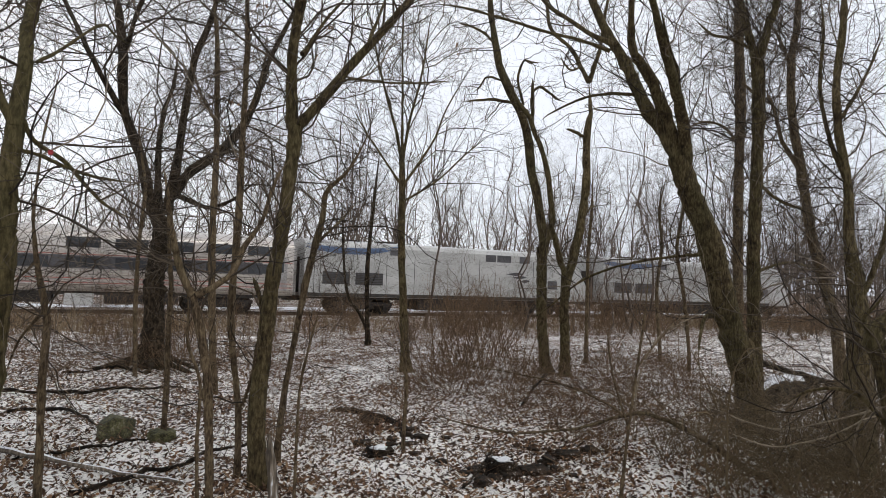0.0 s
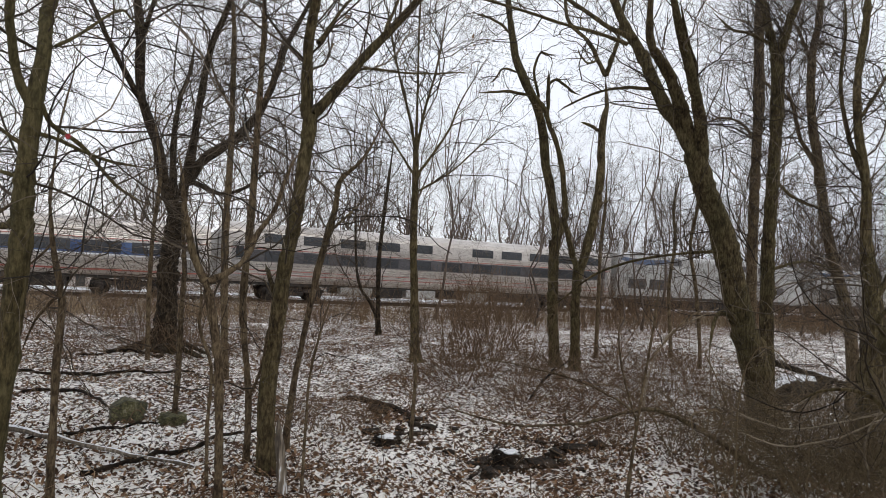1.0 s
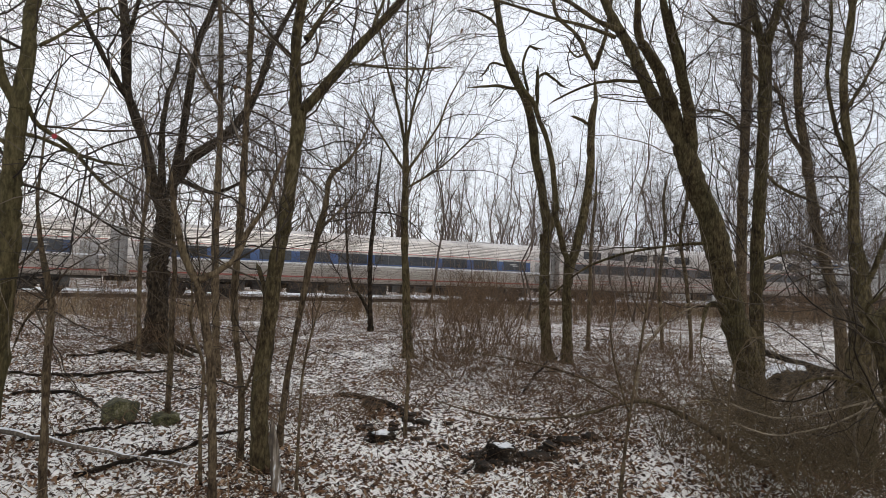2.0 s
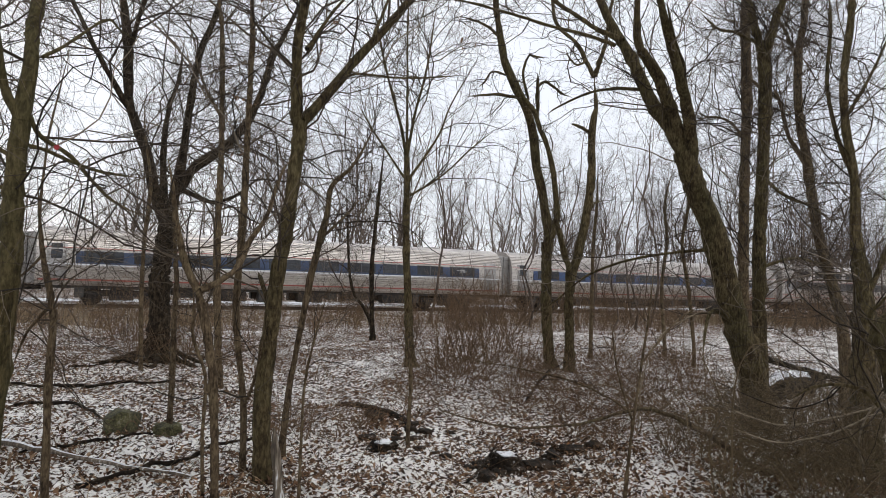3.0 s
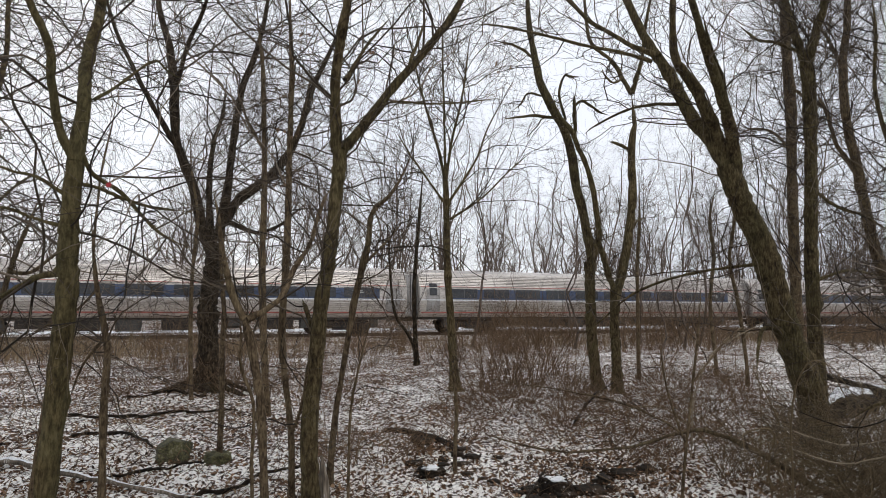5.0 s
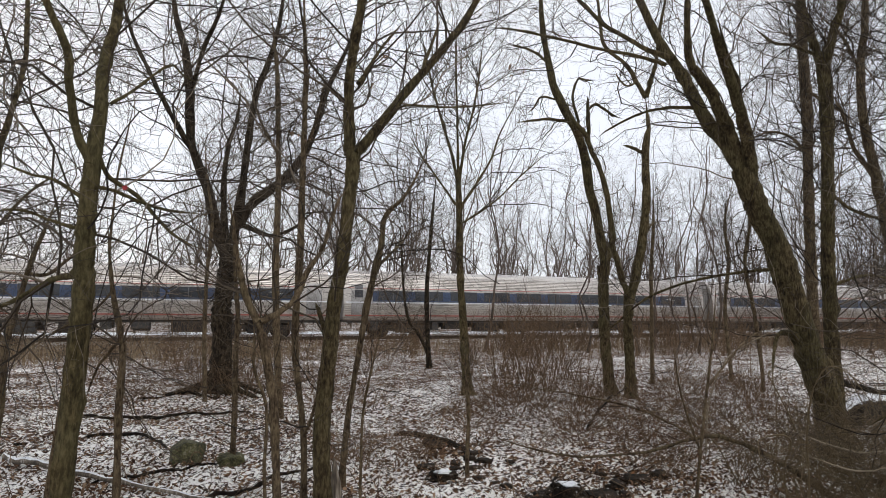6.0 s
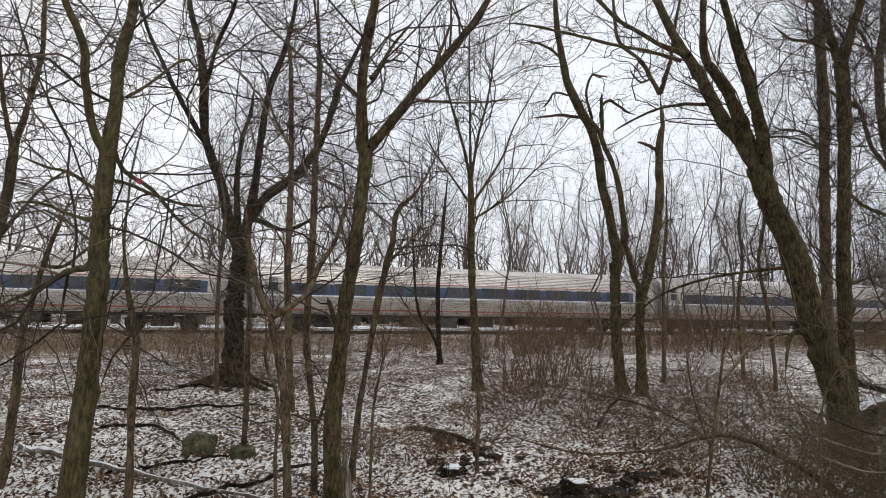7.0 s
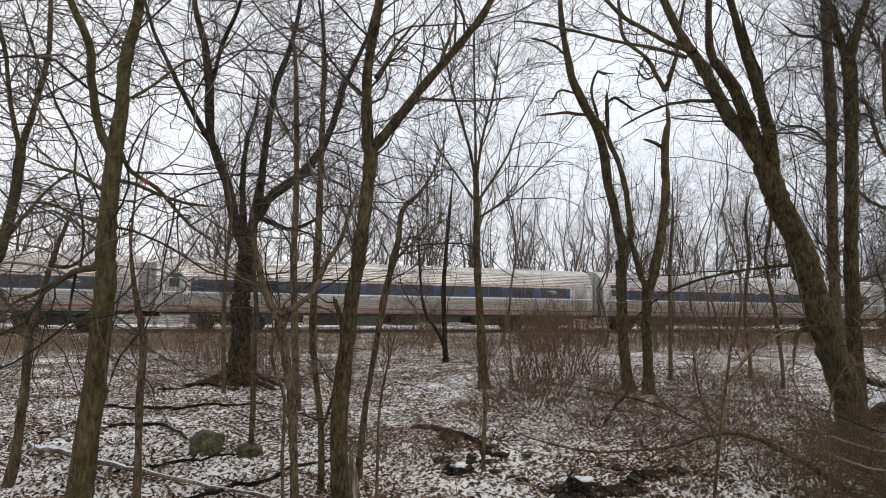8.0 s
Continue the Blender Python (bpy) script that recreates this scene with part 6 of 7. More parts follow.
def brush():
    rng = np.random.default_rng(21)
    used = set()

    def put(ob, x, y, size):
        m = pose(x, y, float(ground_z(x, y)), 0, 0, rng.uniform(0, 360)) @ Matrix.Diagonal((size, size, size, 1))
        if ob in used:
            ob = copy_thing(ob, Matrix())
        used.add(ob)
        ob.matrix_basis = m

    red = ("shrub", "leafless reddish-brown shrub of many thin stems", "shrub", "shrubs in the wood")
    cane = ("bramble", "low tangle of bare bramble canes over leaves", "bramble", "brambles on the ground")
    thick = ("thicket", "thin grey-brown thicket of bare twigs", "thicket", "thicket round the big trees")
    tall = [shrub(200 + k, 7, 1.7, 0.7, (10, 34), TWIG_RED, *red) for k in range(4)]
    low = [shrub(220 + k, 7, 1.0, 1.7, (10, 30), TWIG_RED, *cane) for k in range(3)]
    dense = [shrub(240 + k, 8, 1.15, 1.5, (13, 38), CANE, *thick) for k in range(3)]
    # the thick clump in the open and its neighbours
    for x, y, size, k in ((1.15, 11.4, 1.0, 0), (0.8, 12.3, 1.15, 1), (1.7, 12.6, 1.05, 2), (1.4, 10.6, 0.6, 3), (2.2, 11.8, 0.8, 0), (1.3, 13.4, 1.1, 2), (2.5, 15.0, 1.1, 1), (0.2, 14.4, 0.9, 2), (4.6, 14.2, 0.9, 3), (-1.9, 9.4, 0.7, 1), (-5.0, 13.2, 1.0, 2), (-4.0, 13.0, 0.9, 0), (-3.3, 14.0, 0.8, 3)):
        put(tall[k], x, y, size)
    for i in range(125):
        s, n = rng.uniform(-34, 50), rng.uniform(16, 33)
        x, y = on_track(s, n)
        if abs(x) > 0.85 * y or y < 12:
            continue
        put(tall[i % 4], x, y, rng.uniform(0.6, 1.25))
    for i in range(70):
        x, y = on_track(rng.uniform(6, 40), rng.uniform(13, 31))
        if abs(x) < 0.85 * y:
            put(tall[i % 4], x, y, rng.uniform(0.8, 1.5))
    for x, y, size in ((1.6, 9.0, 1.0), (2.2, 9.6, 0.9), (0.9, 9.8, 0.8), (-0.9, 6.7, 0.6), (-0.4, 7.3, 0.6), (-3.6, 11.4, 1.0), (-4.4, 11.6, 1.0), (3.2, 8.6, 0.9), (3.9, 9.8, 1.0), (2.6, 11.0, 0.9), (-1.3, 10.4, 0.8), (-5.2, 10.6, 0.9), (0.4, 8.0, 0.6), (5.0, 11.5, 1.0), (0.9, 7.6, 0.7), (2.0, 7.2, 0.7)):
        put(low[int(rng.integers(0, 3))], x, y, size)
    # canes round the clump and at the foot of the oak
    for x, y, size in ((0.6, 10.4, 1.0), (1.2, 10.0, 1.1), (1.9, 10.4, 1.1), (2.4, 8.4, 1.0), (1.4, 8.2, 0.9), (0.2, 9.2, 0.8), (2.9, 10.0, 1.1), (3.6, 11.2, 1.1), (-4.0, 12.1, 1.1), (-4.8, 12.4, 1.0), (-3.3, 12.2, 0.9), (1.0, 11.2, 1.2), (-0.6, 6.9, 0.8), (-1.1, 7.2, 0.7), (4.4, 12.6, 1.0), (-2.2, 12.4, 0.9), (2.6, 7.6, 0.8), (3.1, 8.1, 0.8), (2.2, 6.7, 0.6), (2.9, 7.0, 0.7), (1.9, 7.9, 0.6), (3.4, 9.2, 0.9), (4.6, 10.4, 1.0), (5.2, 12.4, 1.0), (3.9, 12.2, 0.9), (5.8, 13.4, 1.1)):
        put(low[int(rng.integers(0, 3))], x, y, size)
    for x, y, size in ((3.9, 5.6, 1.0), (3.3, 5.0, 0.9), (4.4, 6.4, 1.1), (3.6, 6.8, 0.9), (2.9, 5.6, 0.8), (4.6, 5.2, 1.1), (3.0, 6.6, 0.8), (5.0, 7.4, 1.2), (4.1, 7.9, 0.9), (3.6, 6.0, 0.8), (4.0, 6.2, 0.9), (2.7, 4.9, 0.7), (3.1, 4.6, 0.8), (3.7, 4.7, 0.9), (4.2, 4.9, 1.0), (3.4, 5.5, 0.9), (4.3, 5.8, 1.0), (4.8, 6.5, 1.0), (3.9, 7.2, 0.8), (2.6, 6.2, 0.6)):
        put(dense[int(rng.integers(0, 3))], x, y, size)
    for ob in tall + low + dense:
        if ob not in used:
            put(ob, 6.5 + rng.uniform(0, 2), 9.5 + rng.uniform(0, 3), 1.0)


brush()


def dry_grass():
    rng = np.random.default_rng(41)
    N = 110000
    s, n = rng.uniform(-34, 62, N), 28.0 + rng.normal(0, 3.4, N)
    thick = np.where((s < -5) & (s > -18) | (s > 20), 0.75, 0.22) * (0.6 + 0.4 * np.sin(s * 1.3 + 1) * np.sin(s * 0.41 + n * 0.3))
    clump = rng.random(N) < thick
    s, n = s[clump], np.clip(n[clump], 17, 32.6)
    q = np.stack([ALONG.x * (s + 9.43) + ACROSS.x * n, ALONG.y * (s + 9.43) + ACROSS.y * n], -1)
    N = len(q)
    z = ground_z(q[:, 0], q[:, 1])
    a = rng.uniform(0, 2 * np.pi, N)
    h = rng.uniform(0.12, 0.85, N) * (0.8 + 0.3 * np.sin(s * 2.1 + n) * np.sin(s * 0.7 - n * 0.8))
    lean = rng.normal(0, 0.22, (N, 2)) * h[:, None]
    w = 0.008
    base = np.c_[q, z - 0.03]
    side = np.c_[np.cos(a), np.sin(a), np.zeros(N)] * w
    midp = base + np.c_[lean * 0.35, h * 0.6]
    tip = base + np.c_[lean, h]
    V = np.stack([base - side, base + side, midp + side * 0.7, midp - side * 0.7, tip], 1)
    k = np.arange(N)[:, None] * 5
    F = np.concatenate([np.concatenate([k + 0, k + 1, k + 2], 1), np.concatenate([k + 0, k + 2, k + 3], 1), np.concatenate([k + 3, k + 2, k + 4], 1)])
    ob = new("dry_grass", mesh_of("dry_grass", V.reshape(-1, 3), F, DRY_GRASS, False))
    tagged(ob, "strip of tan dry grass along the railway", "grass", kind="stuff")


dry_grass()


# ---- the woodland floor close by ----
def leaf_litter():
    rng = np.random.default_rng(51)
    N = 155000
    r, a = 2.4 + 16.5 * rng.random(N) ** 1.1, np.radians(90 - rng.uniform(-48, 48, N))
    x, y = r * np.cos(a), r * np.sin(a)
    size = rng.uniform(0.009, 0.024, N)
    # more leaves to the right and close to the eye, in drifts elsewhere
    keep = rng.random(N) < np.clip(0.38 + 0.5 * np.sin(1.9 * x + 0.7 * y) * np.sin(1.4 * y - 0.8 * x) + 0.25 * np.sin(5.1 * x - 2.3 * y) + 0.55 * np.clip((x - 0.5) / 2.0, 0, 1) * np.clip((13 - y) / 4, 0, 1), 0.18 + 0.30 * np.clip((7.5 - y) / 2, 0, 1) * np.clip((x + 1.5) / 2, 0.15, 1), 1)
    x, y, size = x[keep], y[keep], size[keep]
    N = len(x)
    z = ground_z(x, y) + 0.010 + 0.03 * rng.random(N)
    th = rng.uniform(0, 2 * np.pi, N)
    tilt = rng.normal(0, 0.5, (N, 2))
    shape = np.array([(-1.0, 0.0, 0.0), (-0.35, -0.55, 0.22), (0.5, -0.45, 0.16), (1.15, 0.0, 0.1), (0.5, 0.45, 0.26), (-0.35, 0.55, 0.2)])
    P = shape[None] * size[:, None, None] * np.array([1, 1, 1])
    curl = rng.uniform(0.2, 1.8, N)
    P[:, :, 2] *= curl[:, None]
    X = P[:, :, 0] * np.cos(th)[:, None] - P[:, :, 1] * np.sin(th)[:, None]
    Y = P[:, :, 0] * np.sin(th)[:, None] + P[:, :, 1] * np.cos(th)[:, None]
    Z = P[:, :, 2] + X * tilt[:, :1] + Y * tilt[:, 1:]
    V = np.stack([X + x[:, None], Y + y[:, None], Z + z[:, None]], -1)
    k = np.arange(N)[:, None] * 6
    F = np.concatenate([np.concatenate([k + i for i in q], 1) for q in ((0, 1, 2, 3), (0, 3, 4, 5))])
    ob = new("leaf_litter", mesh_of("leaf_litter", V.reshape(-1, 3), F, LEAF_LITTER, False))
    tagged(ob, "curled brown fallen leaves lying over thin snow", "leaves", kind="stuff")


leaf_litter()


def ground_twigs():
    """Fine fallen twigs and bent stalks all over the litter."""
    rng = np.random.default_rng(58)
    N, S = 900, 5
    r, a = 4.2 + 11 * rng.random(N), np.radians(90 - rng.uniform(-42, 42, N))
    p = np.stack([r * np.cos(a), r * np.sin(a)], -1)
    d = rng.uniform(0, 2 * np.pi, N)
    L = rng.uniform(0.15, 0.75, N)
    C = np.zeros((N, S, 3))
    lift = rng.uniform(0.0, 0.22, N) ** 1.5
    for k in range(S):
        C[:, k, :2] = p
        C[:, k, 2] = ground_z(p[:, 0], p[:, 1]) + 0.015 + lift * 4 * np.sin(k / (S - 1) * 2.4)
        d = d + rng.normal(0, 0.35, N)
        p = p + np.stack([np.cos(d), np.sin(d)], -1) * (L / (S - 1))[:, None]
    R = rng.uniform(0.0018, 0.005, N)[:, None] * np.linspace(1, 0.4, S)[None]
    V, F = tubes(C, R, 4)
    ob = new("ground_twigs", mesh_of("ground_twigs", V, F, TWIG_RED))
    tagged(ob, "fine fallen twigs strewn over the leaf litter", "twigs", kind="stuff")


ground_twigs()


def stick(points, material, label, seed, name="fallen_branch", sides=8, snow=False, counts=8):
    """A fallen branch with a few broken side twigs, and a line of snow along its back where it lies open."""
    rng = np.random.default_rng(seed)
    x0, y0 = points[0][0], points[0][1]
    z0 = float(ground_z(x0, y0))
    P = [(x - x0, y - y0, float(ground_z(x, y)) - z0 + lift, r) for x, y, lift, r in points]
    C, R = smooth_line(P, 24, rng, 0.45 if P[1][3] < 0.05 else 0.07)
    R = R * (0.58 if material is WOOD_ROT else 0.75) * (1 + 0.12 * rng.normal(0, 1, len(R)))
    thing = new(name)
    thing.matrix_basis = pose(x0, y0, z0)
    V, F = tubes(C[None], R[None], sides)
    part("limb", mesh_of("limb", V, F, material), material, thing)
    if counts:
        C1, R1 = grow(C[None], R[None], counts, rng, (0.15, 0.6), (30, 70), (0.2, 1), 5, 0.0, 0.2)
        V, F = tubes(C1, R1, 4)
        part("spray", mesh_of("spray", V, F, TWIG), None, thing, kind="stuff")
    if snow:
        C2 = C + np.array([0, 0, 1]) * (R * 0.70)[:, None]
        V, F = tubes(C2[None], (R * 0.62 * (0.55 + 0.6 * rng.random(len(R))))[None], 6)
        part("snow_cap", mesh_of("snow_cap", V, F, SNOW), None, thing, "thin line of snow")
    return tagged(thing, label, "branch", "fallen branches")


DARK_STICK = "dark wet fallen branch lying in the leaves"
WHITE_STICK = "long fallen branch with snow along its back"
stick([(-4.6, 6.9, 0.05, 0.036), (-4.1, 6.6, 0.06, 0.036), (-3.3, 6.15, 0.06, 0.032), (-2.4, 5.75, 0.05, 0.025), (-1.6, 5.45, 0.03, 0.014)], WOOD_PALE, WHITE_STICK, 61, snow=True)
stick([(-4.9, 7.5, 0.03, 0.03), (-4.2, 8.2, 0.05, 0.035), (-3.6, 8.0, 0.05, 0.028), (-3.1, 7.3, 0.04, 0.018)], WOOD_ROT, DARK_STICK, 62)
stick([(-5.3, 9.0, 0.03, 0.03), (-4.4, 9.2, 0.06, 0.04), (-3.7, 9.5, 0.06, 0.035), (-3.0, 9.9, 0.03, 0.02)], WOOD_ROT, DARK_STICK, 63)
stick([(-5.2, 11.0, 0.03, 0.03), (-4.6, 11.2, 0.06, 0.035), (-4.0, 11.5, 0.04, 0.025)], WOOD_ROT, DARK_STICK, 64)
stick([(-0.75, 8.55, 0.0, 0.04), (-0.60, 8.49, 0.03, 0.060), (-0.30, 8.22, 0.05, 0.066), (-0.02, 7.85, 0.04, 0.07), (0.15, 7.4, 0.02, 0.05), (0.25, 7.0, 0.0, 0.03)], WOOD_ROT, "rotten dark log half buried in snowy leaves", 65, counts=20)
# dark branch added in place of the dark overhang by the stump
stick([(0.95, 6.25, 0.0, 0.03), (1.35, 6.45, 0.03, 0.04), (1.75, 6.85, 0.04, 0.035), (2.1, 7.2, 0.02, 0.02)], WOOD_ROT, DARK_STICK, 73, counts=12)
stick([(5.45, 9.75, 0.06, 0.30), (6.05, 10.1, 0.08, 0.34), (6.7, 10.75, 0.08, 0.32), (7.5, 11.6, 0.04, 0.24)], WOOD_ROT, "rotten fallen trunk behind the big tree with snow on top", 74, "log", 12, snow=True, counts=10)
stick([(5.6, 10.6, 0.62, 0.075), (6.2, 10.75, 0.46, 0.085), (6.9, 11.0, 0.32, 0.075), (8.2, 11.6, 0.05, 0.05)], WOOD_ROT, "dark dead limb leaning across the fallen trunk", 75)
stick([(-2.35, 5.2, 0.02, 0.035), (-1.95, 5.7, 0.08, 0.035), (-1.65, 6.1, 0.10, 0.03), (-1.3, 6.5, 0.12, 0.02)], WOOD_ROT, DARK_STICK, 66)
stick([(-3.2, 6.0, 0.02, 0.02), (-2.7, 6.35, 0.05, 0.025), (-2.3, 6.6, 0.05, 0.016)], WOOD_ROT, DARK_STICK, 67)
stick([(0.62, 5.6, 0.02, 0.02), (0.75, 5.9, 0.06, 0.022), (0.9, 6.3, 0.08, 0.02), (1.0, 6.6, 0.05, 0.012)], WOOD_ROT, DARK_STICK, 68)
stick([(1.75, 9.0, 0.03, 0.03), (2.0, 9.5, 0.2, 0.03), (2.3, 9.9, 0.3, 0.022), (2.6, 10.3, 0.45, 0.014)], WOOD_ROT, DARK_STICK, 69)
# an arching low limb that springs from the thicket
stick([(3.4, 5.9, 0.02, 0.045), (2.9, 5.95, 0.26, 0.036), (2.5, 6.0, 0.42, 0.027), (2.1, 6.0, 0.50, 0.022), (1.75, 6.0, 0.42, 0.016), (1.3, 6.0, 0.36, 0.014), (0.9, 6.0, 0.38, 0.011), (0.4, 6.1, 0.48, 0.006)], BARK_GREY, "low arching limb reaching out of the thicket", 70, counts=26)
stick([(2.1, 6.0, 0.50, 0.017), (1.95, 6.2, 0.60, 0.014), (1.6, 6.4, 0.70, 0.012), (1.1, 6.5, 0.82, 0.009), (0.5, 6.6, 0.92, 0.005)], BARK_GREY, "low arching limb reaching out of the thicket", 71, counts=20)
VINE = "long curved tan cane trailing through the thicket"
for k, pts in enumerate((
        [(2.5, 5.2, 0.75, 0.006), (3.0, 5.2, 0.62, 0.008), (3.5, 5.2, 0.66, 0.009), (4.1, 5.2, 0.85, 0.009), (4.7, 5.3, 1.2, 0.008)],
        [(2.6, 5.0, 0.60, 0.005), (2.95, 5.0, 0.52, 0.007), (3.4, 5.0, 0.60, 0.008), (3.8, 5.0, 0.78, 0.008), (4.3, 5.0, 0.72, 0.006)],
        [(3.6, 4.9, 0.2, 0.007), (3.5, 4.9, 0.6, 0.008), (3.7, 4.9, 1.0, 0.007), (4.1, 5.0, 1.25, 0.005)],
        [(2.3, 6.3, 0.2, 0.008), (2.35, 6.3, 0.75, 0.008), (2.6, 6.4, 1.2, 0.006), (3.1, 6.5, 1.5, 0.004)])):
    stick([(x, y, z, 1.25 * r) for x, y, z, r in pts], CANE_PALE, VINE, 80 + k, "cane", 7, counts=10)
WHIPS = random.Random(29)
for k in range(22):
    a, run = WHIPS.uniform(0, 2 * math.pi), WHIPS.uniform(0.7, 1.6)
    bx, by, top = WHIPS.uniform(2.5, 4.6), WHIPS.uniform(4.7, 6.6), WHIPS.uniform(0.5, 1.3)
    r = WHIPS.uniform(0.005, 0.011)
    stick([(bx + run * u * math.cos(a) + WHIPS.gauss(0, 0.06), by + 0.5 * run * u * math.sin(a), 0.02 + top * math.sin(min(1.0, u * 1.1) * 2.2), r * (1 - 0.6 * u)) for u in (0, 0.25, 0.5, 0.75, 1.0)], CANE, VINE, 120 + k, "cane", 6, counts=9)


def lump(name, at, size, seed, material, label, category, snow=0.0, fine=4, cuts=()):
    """A weathered lump with broken faces; cuts are flat faces given by direction and depth."""
    bm = bmesh.new()
    bmesh.ops.create_icosphere(bm, subdivisions=fine, radius=1.0)
    off = Vector((seed * 3.7, seed * 1.3, 0))
    for v in bm.verts:
        p = v.co.copy()
        f = 1 + 0.32 * noise.noise(p * 1.3 + off) + 0.28 * noise.noise(p * 3.2 + off) + 0.1 * noise.noise(p * 8 + off)
        q = Vector((max(-0.8, min(0.8, p.x)), max(-0.8, min(0.8, p.y)), max(-0.7, min(0.72, p.z)))) * f * 1.15
        for n, d in cuts:
            n = Vector(n).normalized()
            over = q.dot(n) - d
            if over > 0:
                q = q - n * over * 0.94
        v.co = Vector((q.x * size[0], q.y * size[1], q.z * size[2]))
    for fc in bm.faces:
        fc.smooth = True
    thing = new(name)
    thing.matrix_basis = pose(at[0], at[1], float(ground_z(at[0], at[1])) + size[2] * 0.62, 0, 0, at[2])
    part("block", bm, material, thing)
    if snow:
        bm = bmesh.new()
        bmesh.ops.create_icosphere(bm, subdivisions=3, radius=1.0)
        for v in bm.verts:
            p = v.co.copy()
            f = 1 + 0.8 * noise.noise(p * 2.1 + off)
            v.co = Vector((p.x * size[0] * snow * f, p.y * size[1] * snow * f, size[2] * 0.78 + p.z * 0.025 * f + 0.05 * size[2] * noise.noise(p * 4)))
        for fc in bm.faces:
            fc.smooth = True
        part("snow_cap", bm, SNOW, thing, "thin cap of snow")
    return tagged(thing, label, category)


lump("boulder", (-2.72, 6.85, 8), (0.18, 0.15, 0.165), 1, STONE, "squat mossy field stone in snowy leaves", "boulder", cuts=(((0.1, -1, 0.12), 0.62), ((-0.55, -0.2, 0.8), 0.62), ((0.25, 0.1, 1), 0.72), ((1, -0.3, 0.1), 0.72), ((-1, -0.35, 0.0), 0.72)))
lump("stone", (-2.28, 6.95, 40), (0.13, 0.12, 0.07), 2, STONE, "low grey-brown stone half sunk beside the boulder", "stone")
lump("stump", (0.98, 5.95, 20), (0.13, 0.11, 0.10), 3, WOOD_ROT, "rotten black stump capped with snow", "stump", snow=0.7)
# dark lumps added where the ground has shaded hollows
for k, (bx, by, turn, lx, ly) in enumerate(((1.05, 5.88, 35, 0.13, 0.07), (1.30, 6.02, 20, 0.15, 0.07), (1.50, 6.30, 60, 0.12, 0.06), (1.72, 6.45, 15, 0.13, 0.06), (2.02, 6.75, 35, 0.12, 0.05), (0.80, 5.72, 60, 0.10, 0.07), (-0.25, 7.75, -40, 0.12, 0.05))):
    lump("hollow_lump", (bx, by, turn), (lx, ly, 0.05), 60 + k, SOIL, "low black soil lump standing in for a dark hollow", "soil", fine=4, cuts=(((0.3, -0.4, 1), 0.45),))
# smaller dark lumps added to fill out the same hollows
CLODS = random.Random(17)
for k in range(34):
    cx, cy, wx, wy = CLODS.choice(((1.35, 6.2, 0.5, 0.12), (0.85, 5.95, 0.25, 0.15), (1.6, 6.5, 0.4, 0.15), (0.2, 7.1, 0.25, 0.3)))
    s = CLODS.uniform(0.025, 0.065)
    lump("clod", (cx + CLODS.gauss(0, wx * 0.6), cy + CLODS.gauss(0, wy), CLODS.uniform(0, 180)), (s * CLODS.uniform(1, 1.8), s, s * 0.5), 20 + k, SOIL, "small black soil lump filling out a dark hollow", "soil", fine=3)
lump("bark_slab", (-0.1, 6.45, 35), (0.13, 0.11, 0.045), 4, WOOD_ROT, "flat rotten slab with a snow cap", "slab", snow=0.62)

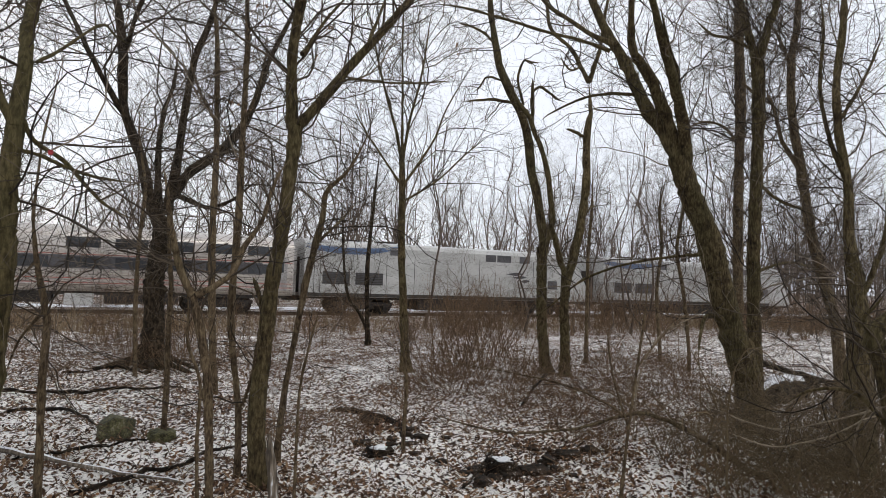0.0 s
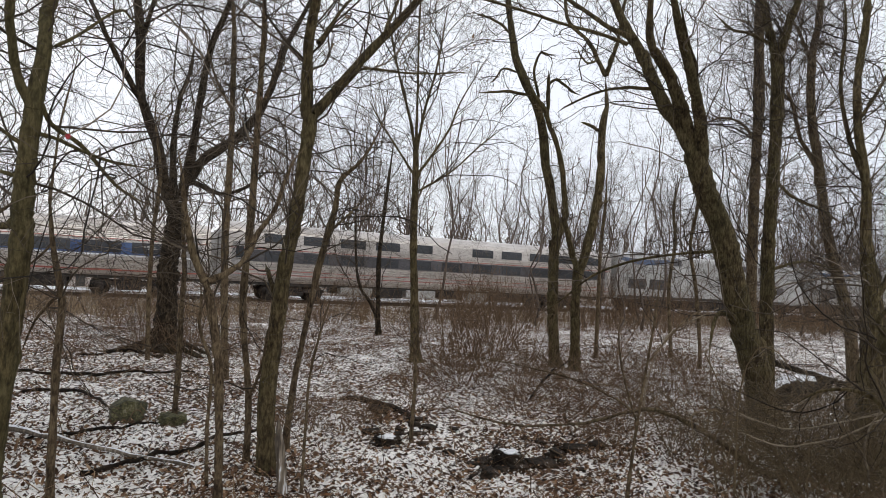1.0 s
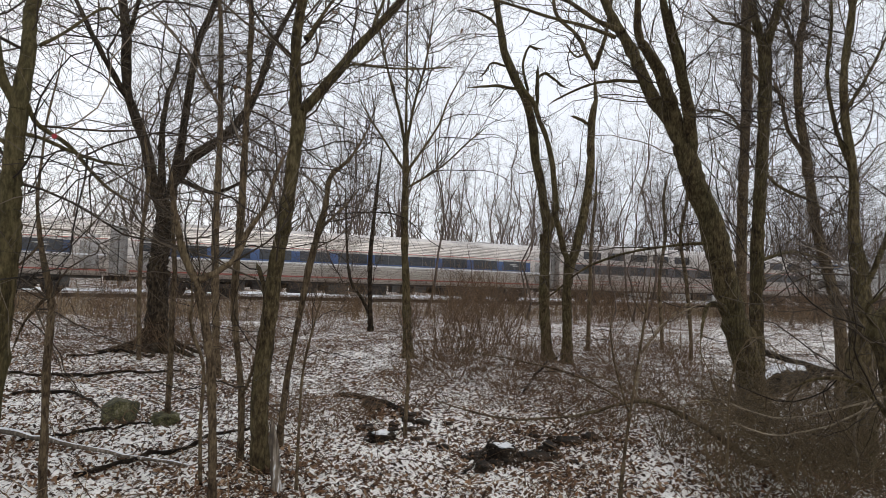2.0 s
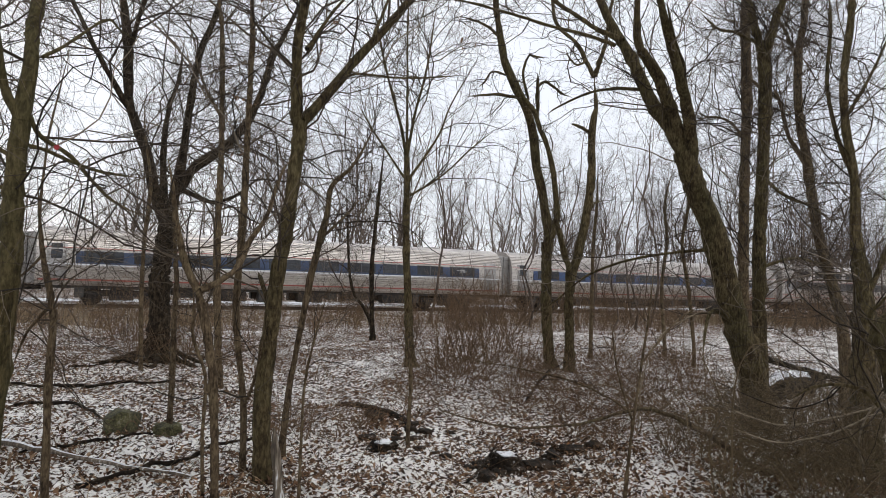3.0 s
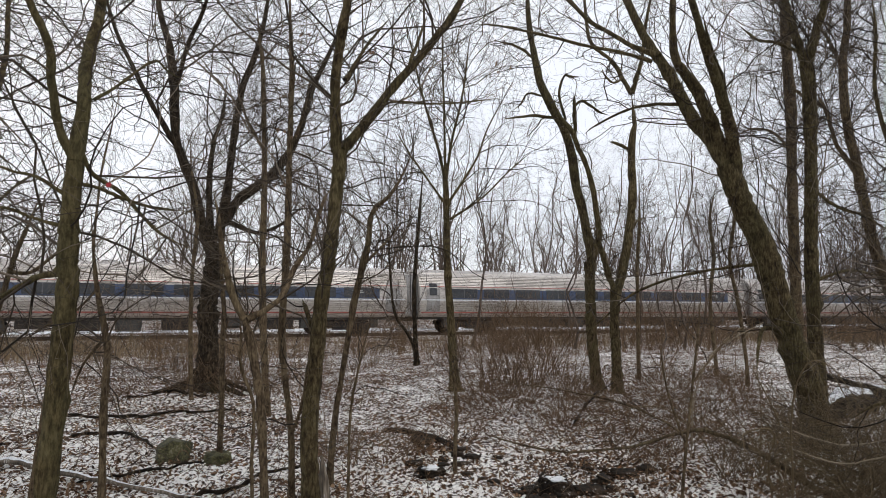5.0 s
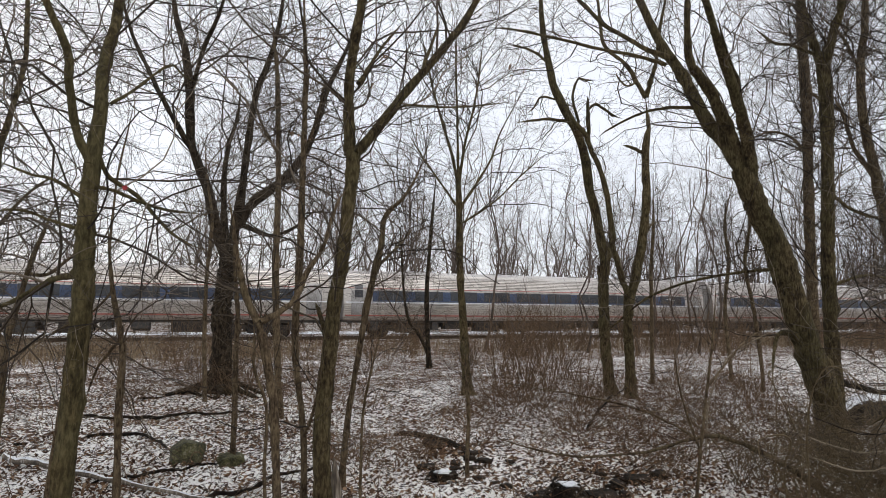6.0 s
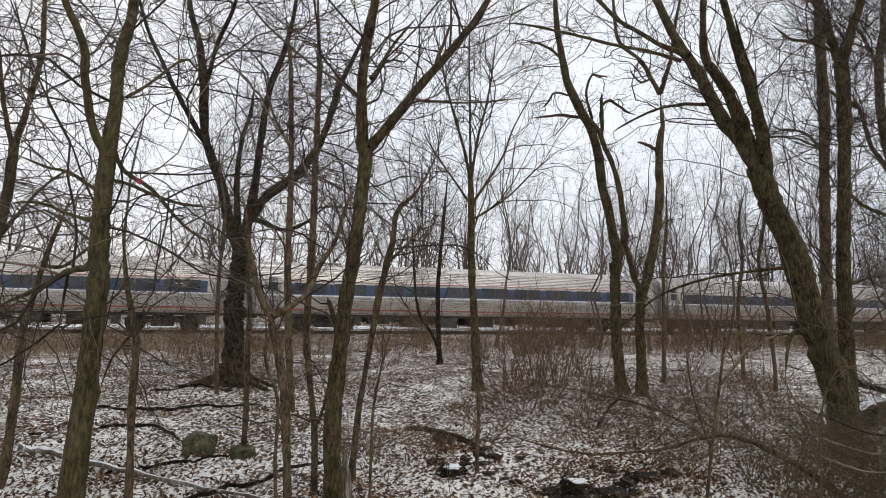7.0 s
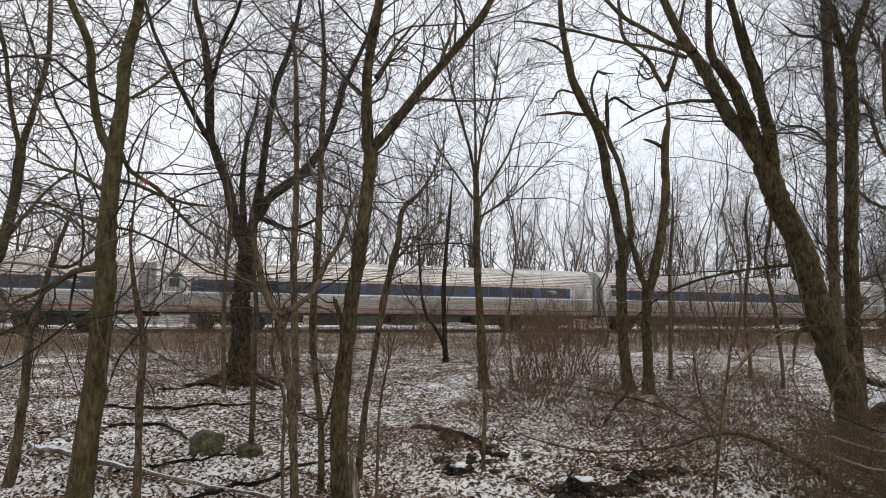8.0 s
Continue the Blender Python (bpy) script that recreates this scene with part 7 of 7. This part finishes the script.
# a pale split snag at the foot of the forked tree
SNAG_RNG = np.random.default_rng(91)
C_S, R_S = smooth_line([(0, 0, -0.05, 0.042), (-0.02, 0, 0.2, 0.037), (-0.05, 0.0, 0.40, 0.030), (-0.07, 0.0, 0.54, 0.008)], 14, SNAG_RNG, 0.1)
SNAG = new("snag", mesh_of("snag", *tubes(C_S[None], R_S[None], 9), WOOD_PALE))
SNAG.matrix_basis = pose(-0.80, 4.95, 0.0)
tagged(SNAG, "pale split snag of bare wood with snow", "snag")

# one red leaf still hanging on a twig
bm = bmesh.new()
vs = [bm.verts.new(p) for p in ((0, 0, 0.018), (0.017, 0.004, 0.007), (0.012, 0.0, -0.018), (-0.007, 0.006, -0.021), (-0.018, 0.001, 0.002))]
bm.faces.new(vs)
for v in bmesh.ops.extrude_face_region(bm, geom=bm.faces[:])["geom"]:
    if isinstance(v, bmesh.types.BMVert):
        v.co.y += 0.002
LEAF = part("red_leaf", bm, RED_LEAF, None)
LEAF.matrix_basis = pose(-2.27, 4.48, 2.43, 10, 20, 30)
tagged(LEAF, "single bright red leaf hanging from a bare twig", "leaf")

# a few withered leaves still hanging in the forked tree
WITHERED = random.Random(44)
WITHER_BM = bmesh.new()
for sx in (-1, 1):
    vs = [WITHER_BM.verts.new(q) for q in ((0, 0, 0.02), (sx * 0.012, 0.006, 0.006), (sx * 0.009, 0.010, -0.014), (0, 0.003, -0.026))]
    WITHER_BM.faces.new(vs if sx > 0 else vs[::-1])
bmesh.ops.remove_doubles(WITHER_BM, verts=WITHER_BM.verts[:], dist=0.0005)
bmesh.ops.solidify(WITHER_BM, geom=WITHER_BM.faces[:], thickness=0.0015)
WITHER_MESH = bpy.data.meshes.new("withered_leaf")
WITHER_BM.to_mesh(WITHER_MESH)
WITHER_BM.free()
WITHER_MESH.materials.append(DEAD_LEAF)
for wx, wy, wz in ((-1.38, 5.5, 3.08), (-1.24, 5.5, 3.01), (-1.15, 5.5, 3.9), (-0.68, 5.5, 3.74), (-1.36, 5.5, 2.61), (0.45, 5.5, 3.67), (-0.8, 5.5, 3.51)):
    for _ in range(3):
        ob = new("withered_leaf", WITHER_MESH)
        ob.matrix_basis = pose(wx + WITHERED.gauss(0, 0.04), wy + WITHERED.gauss(0, 0.04), wz + WITHERED.gauss(0, 0.03), WITHERED.uniform(-60, 60), WITHERED.uniform(-60, 60), WITHERED.uniform(0, 360))
        tagged(ob, "curled brown withered leaf hanging on a twig", "leaf", "withered leaves on the twigs")

motions()
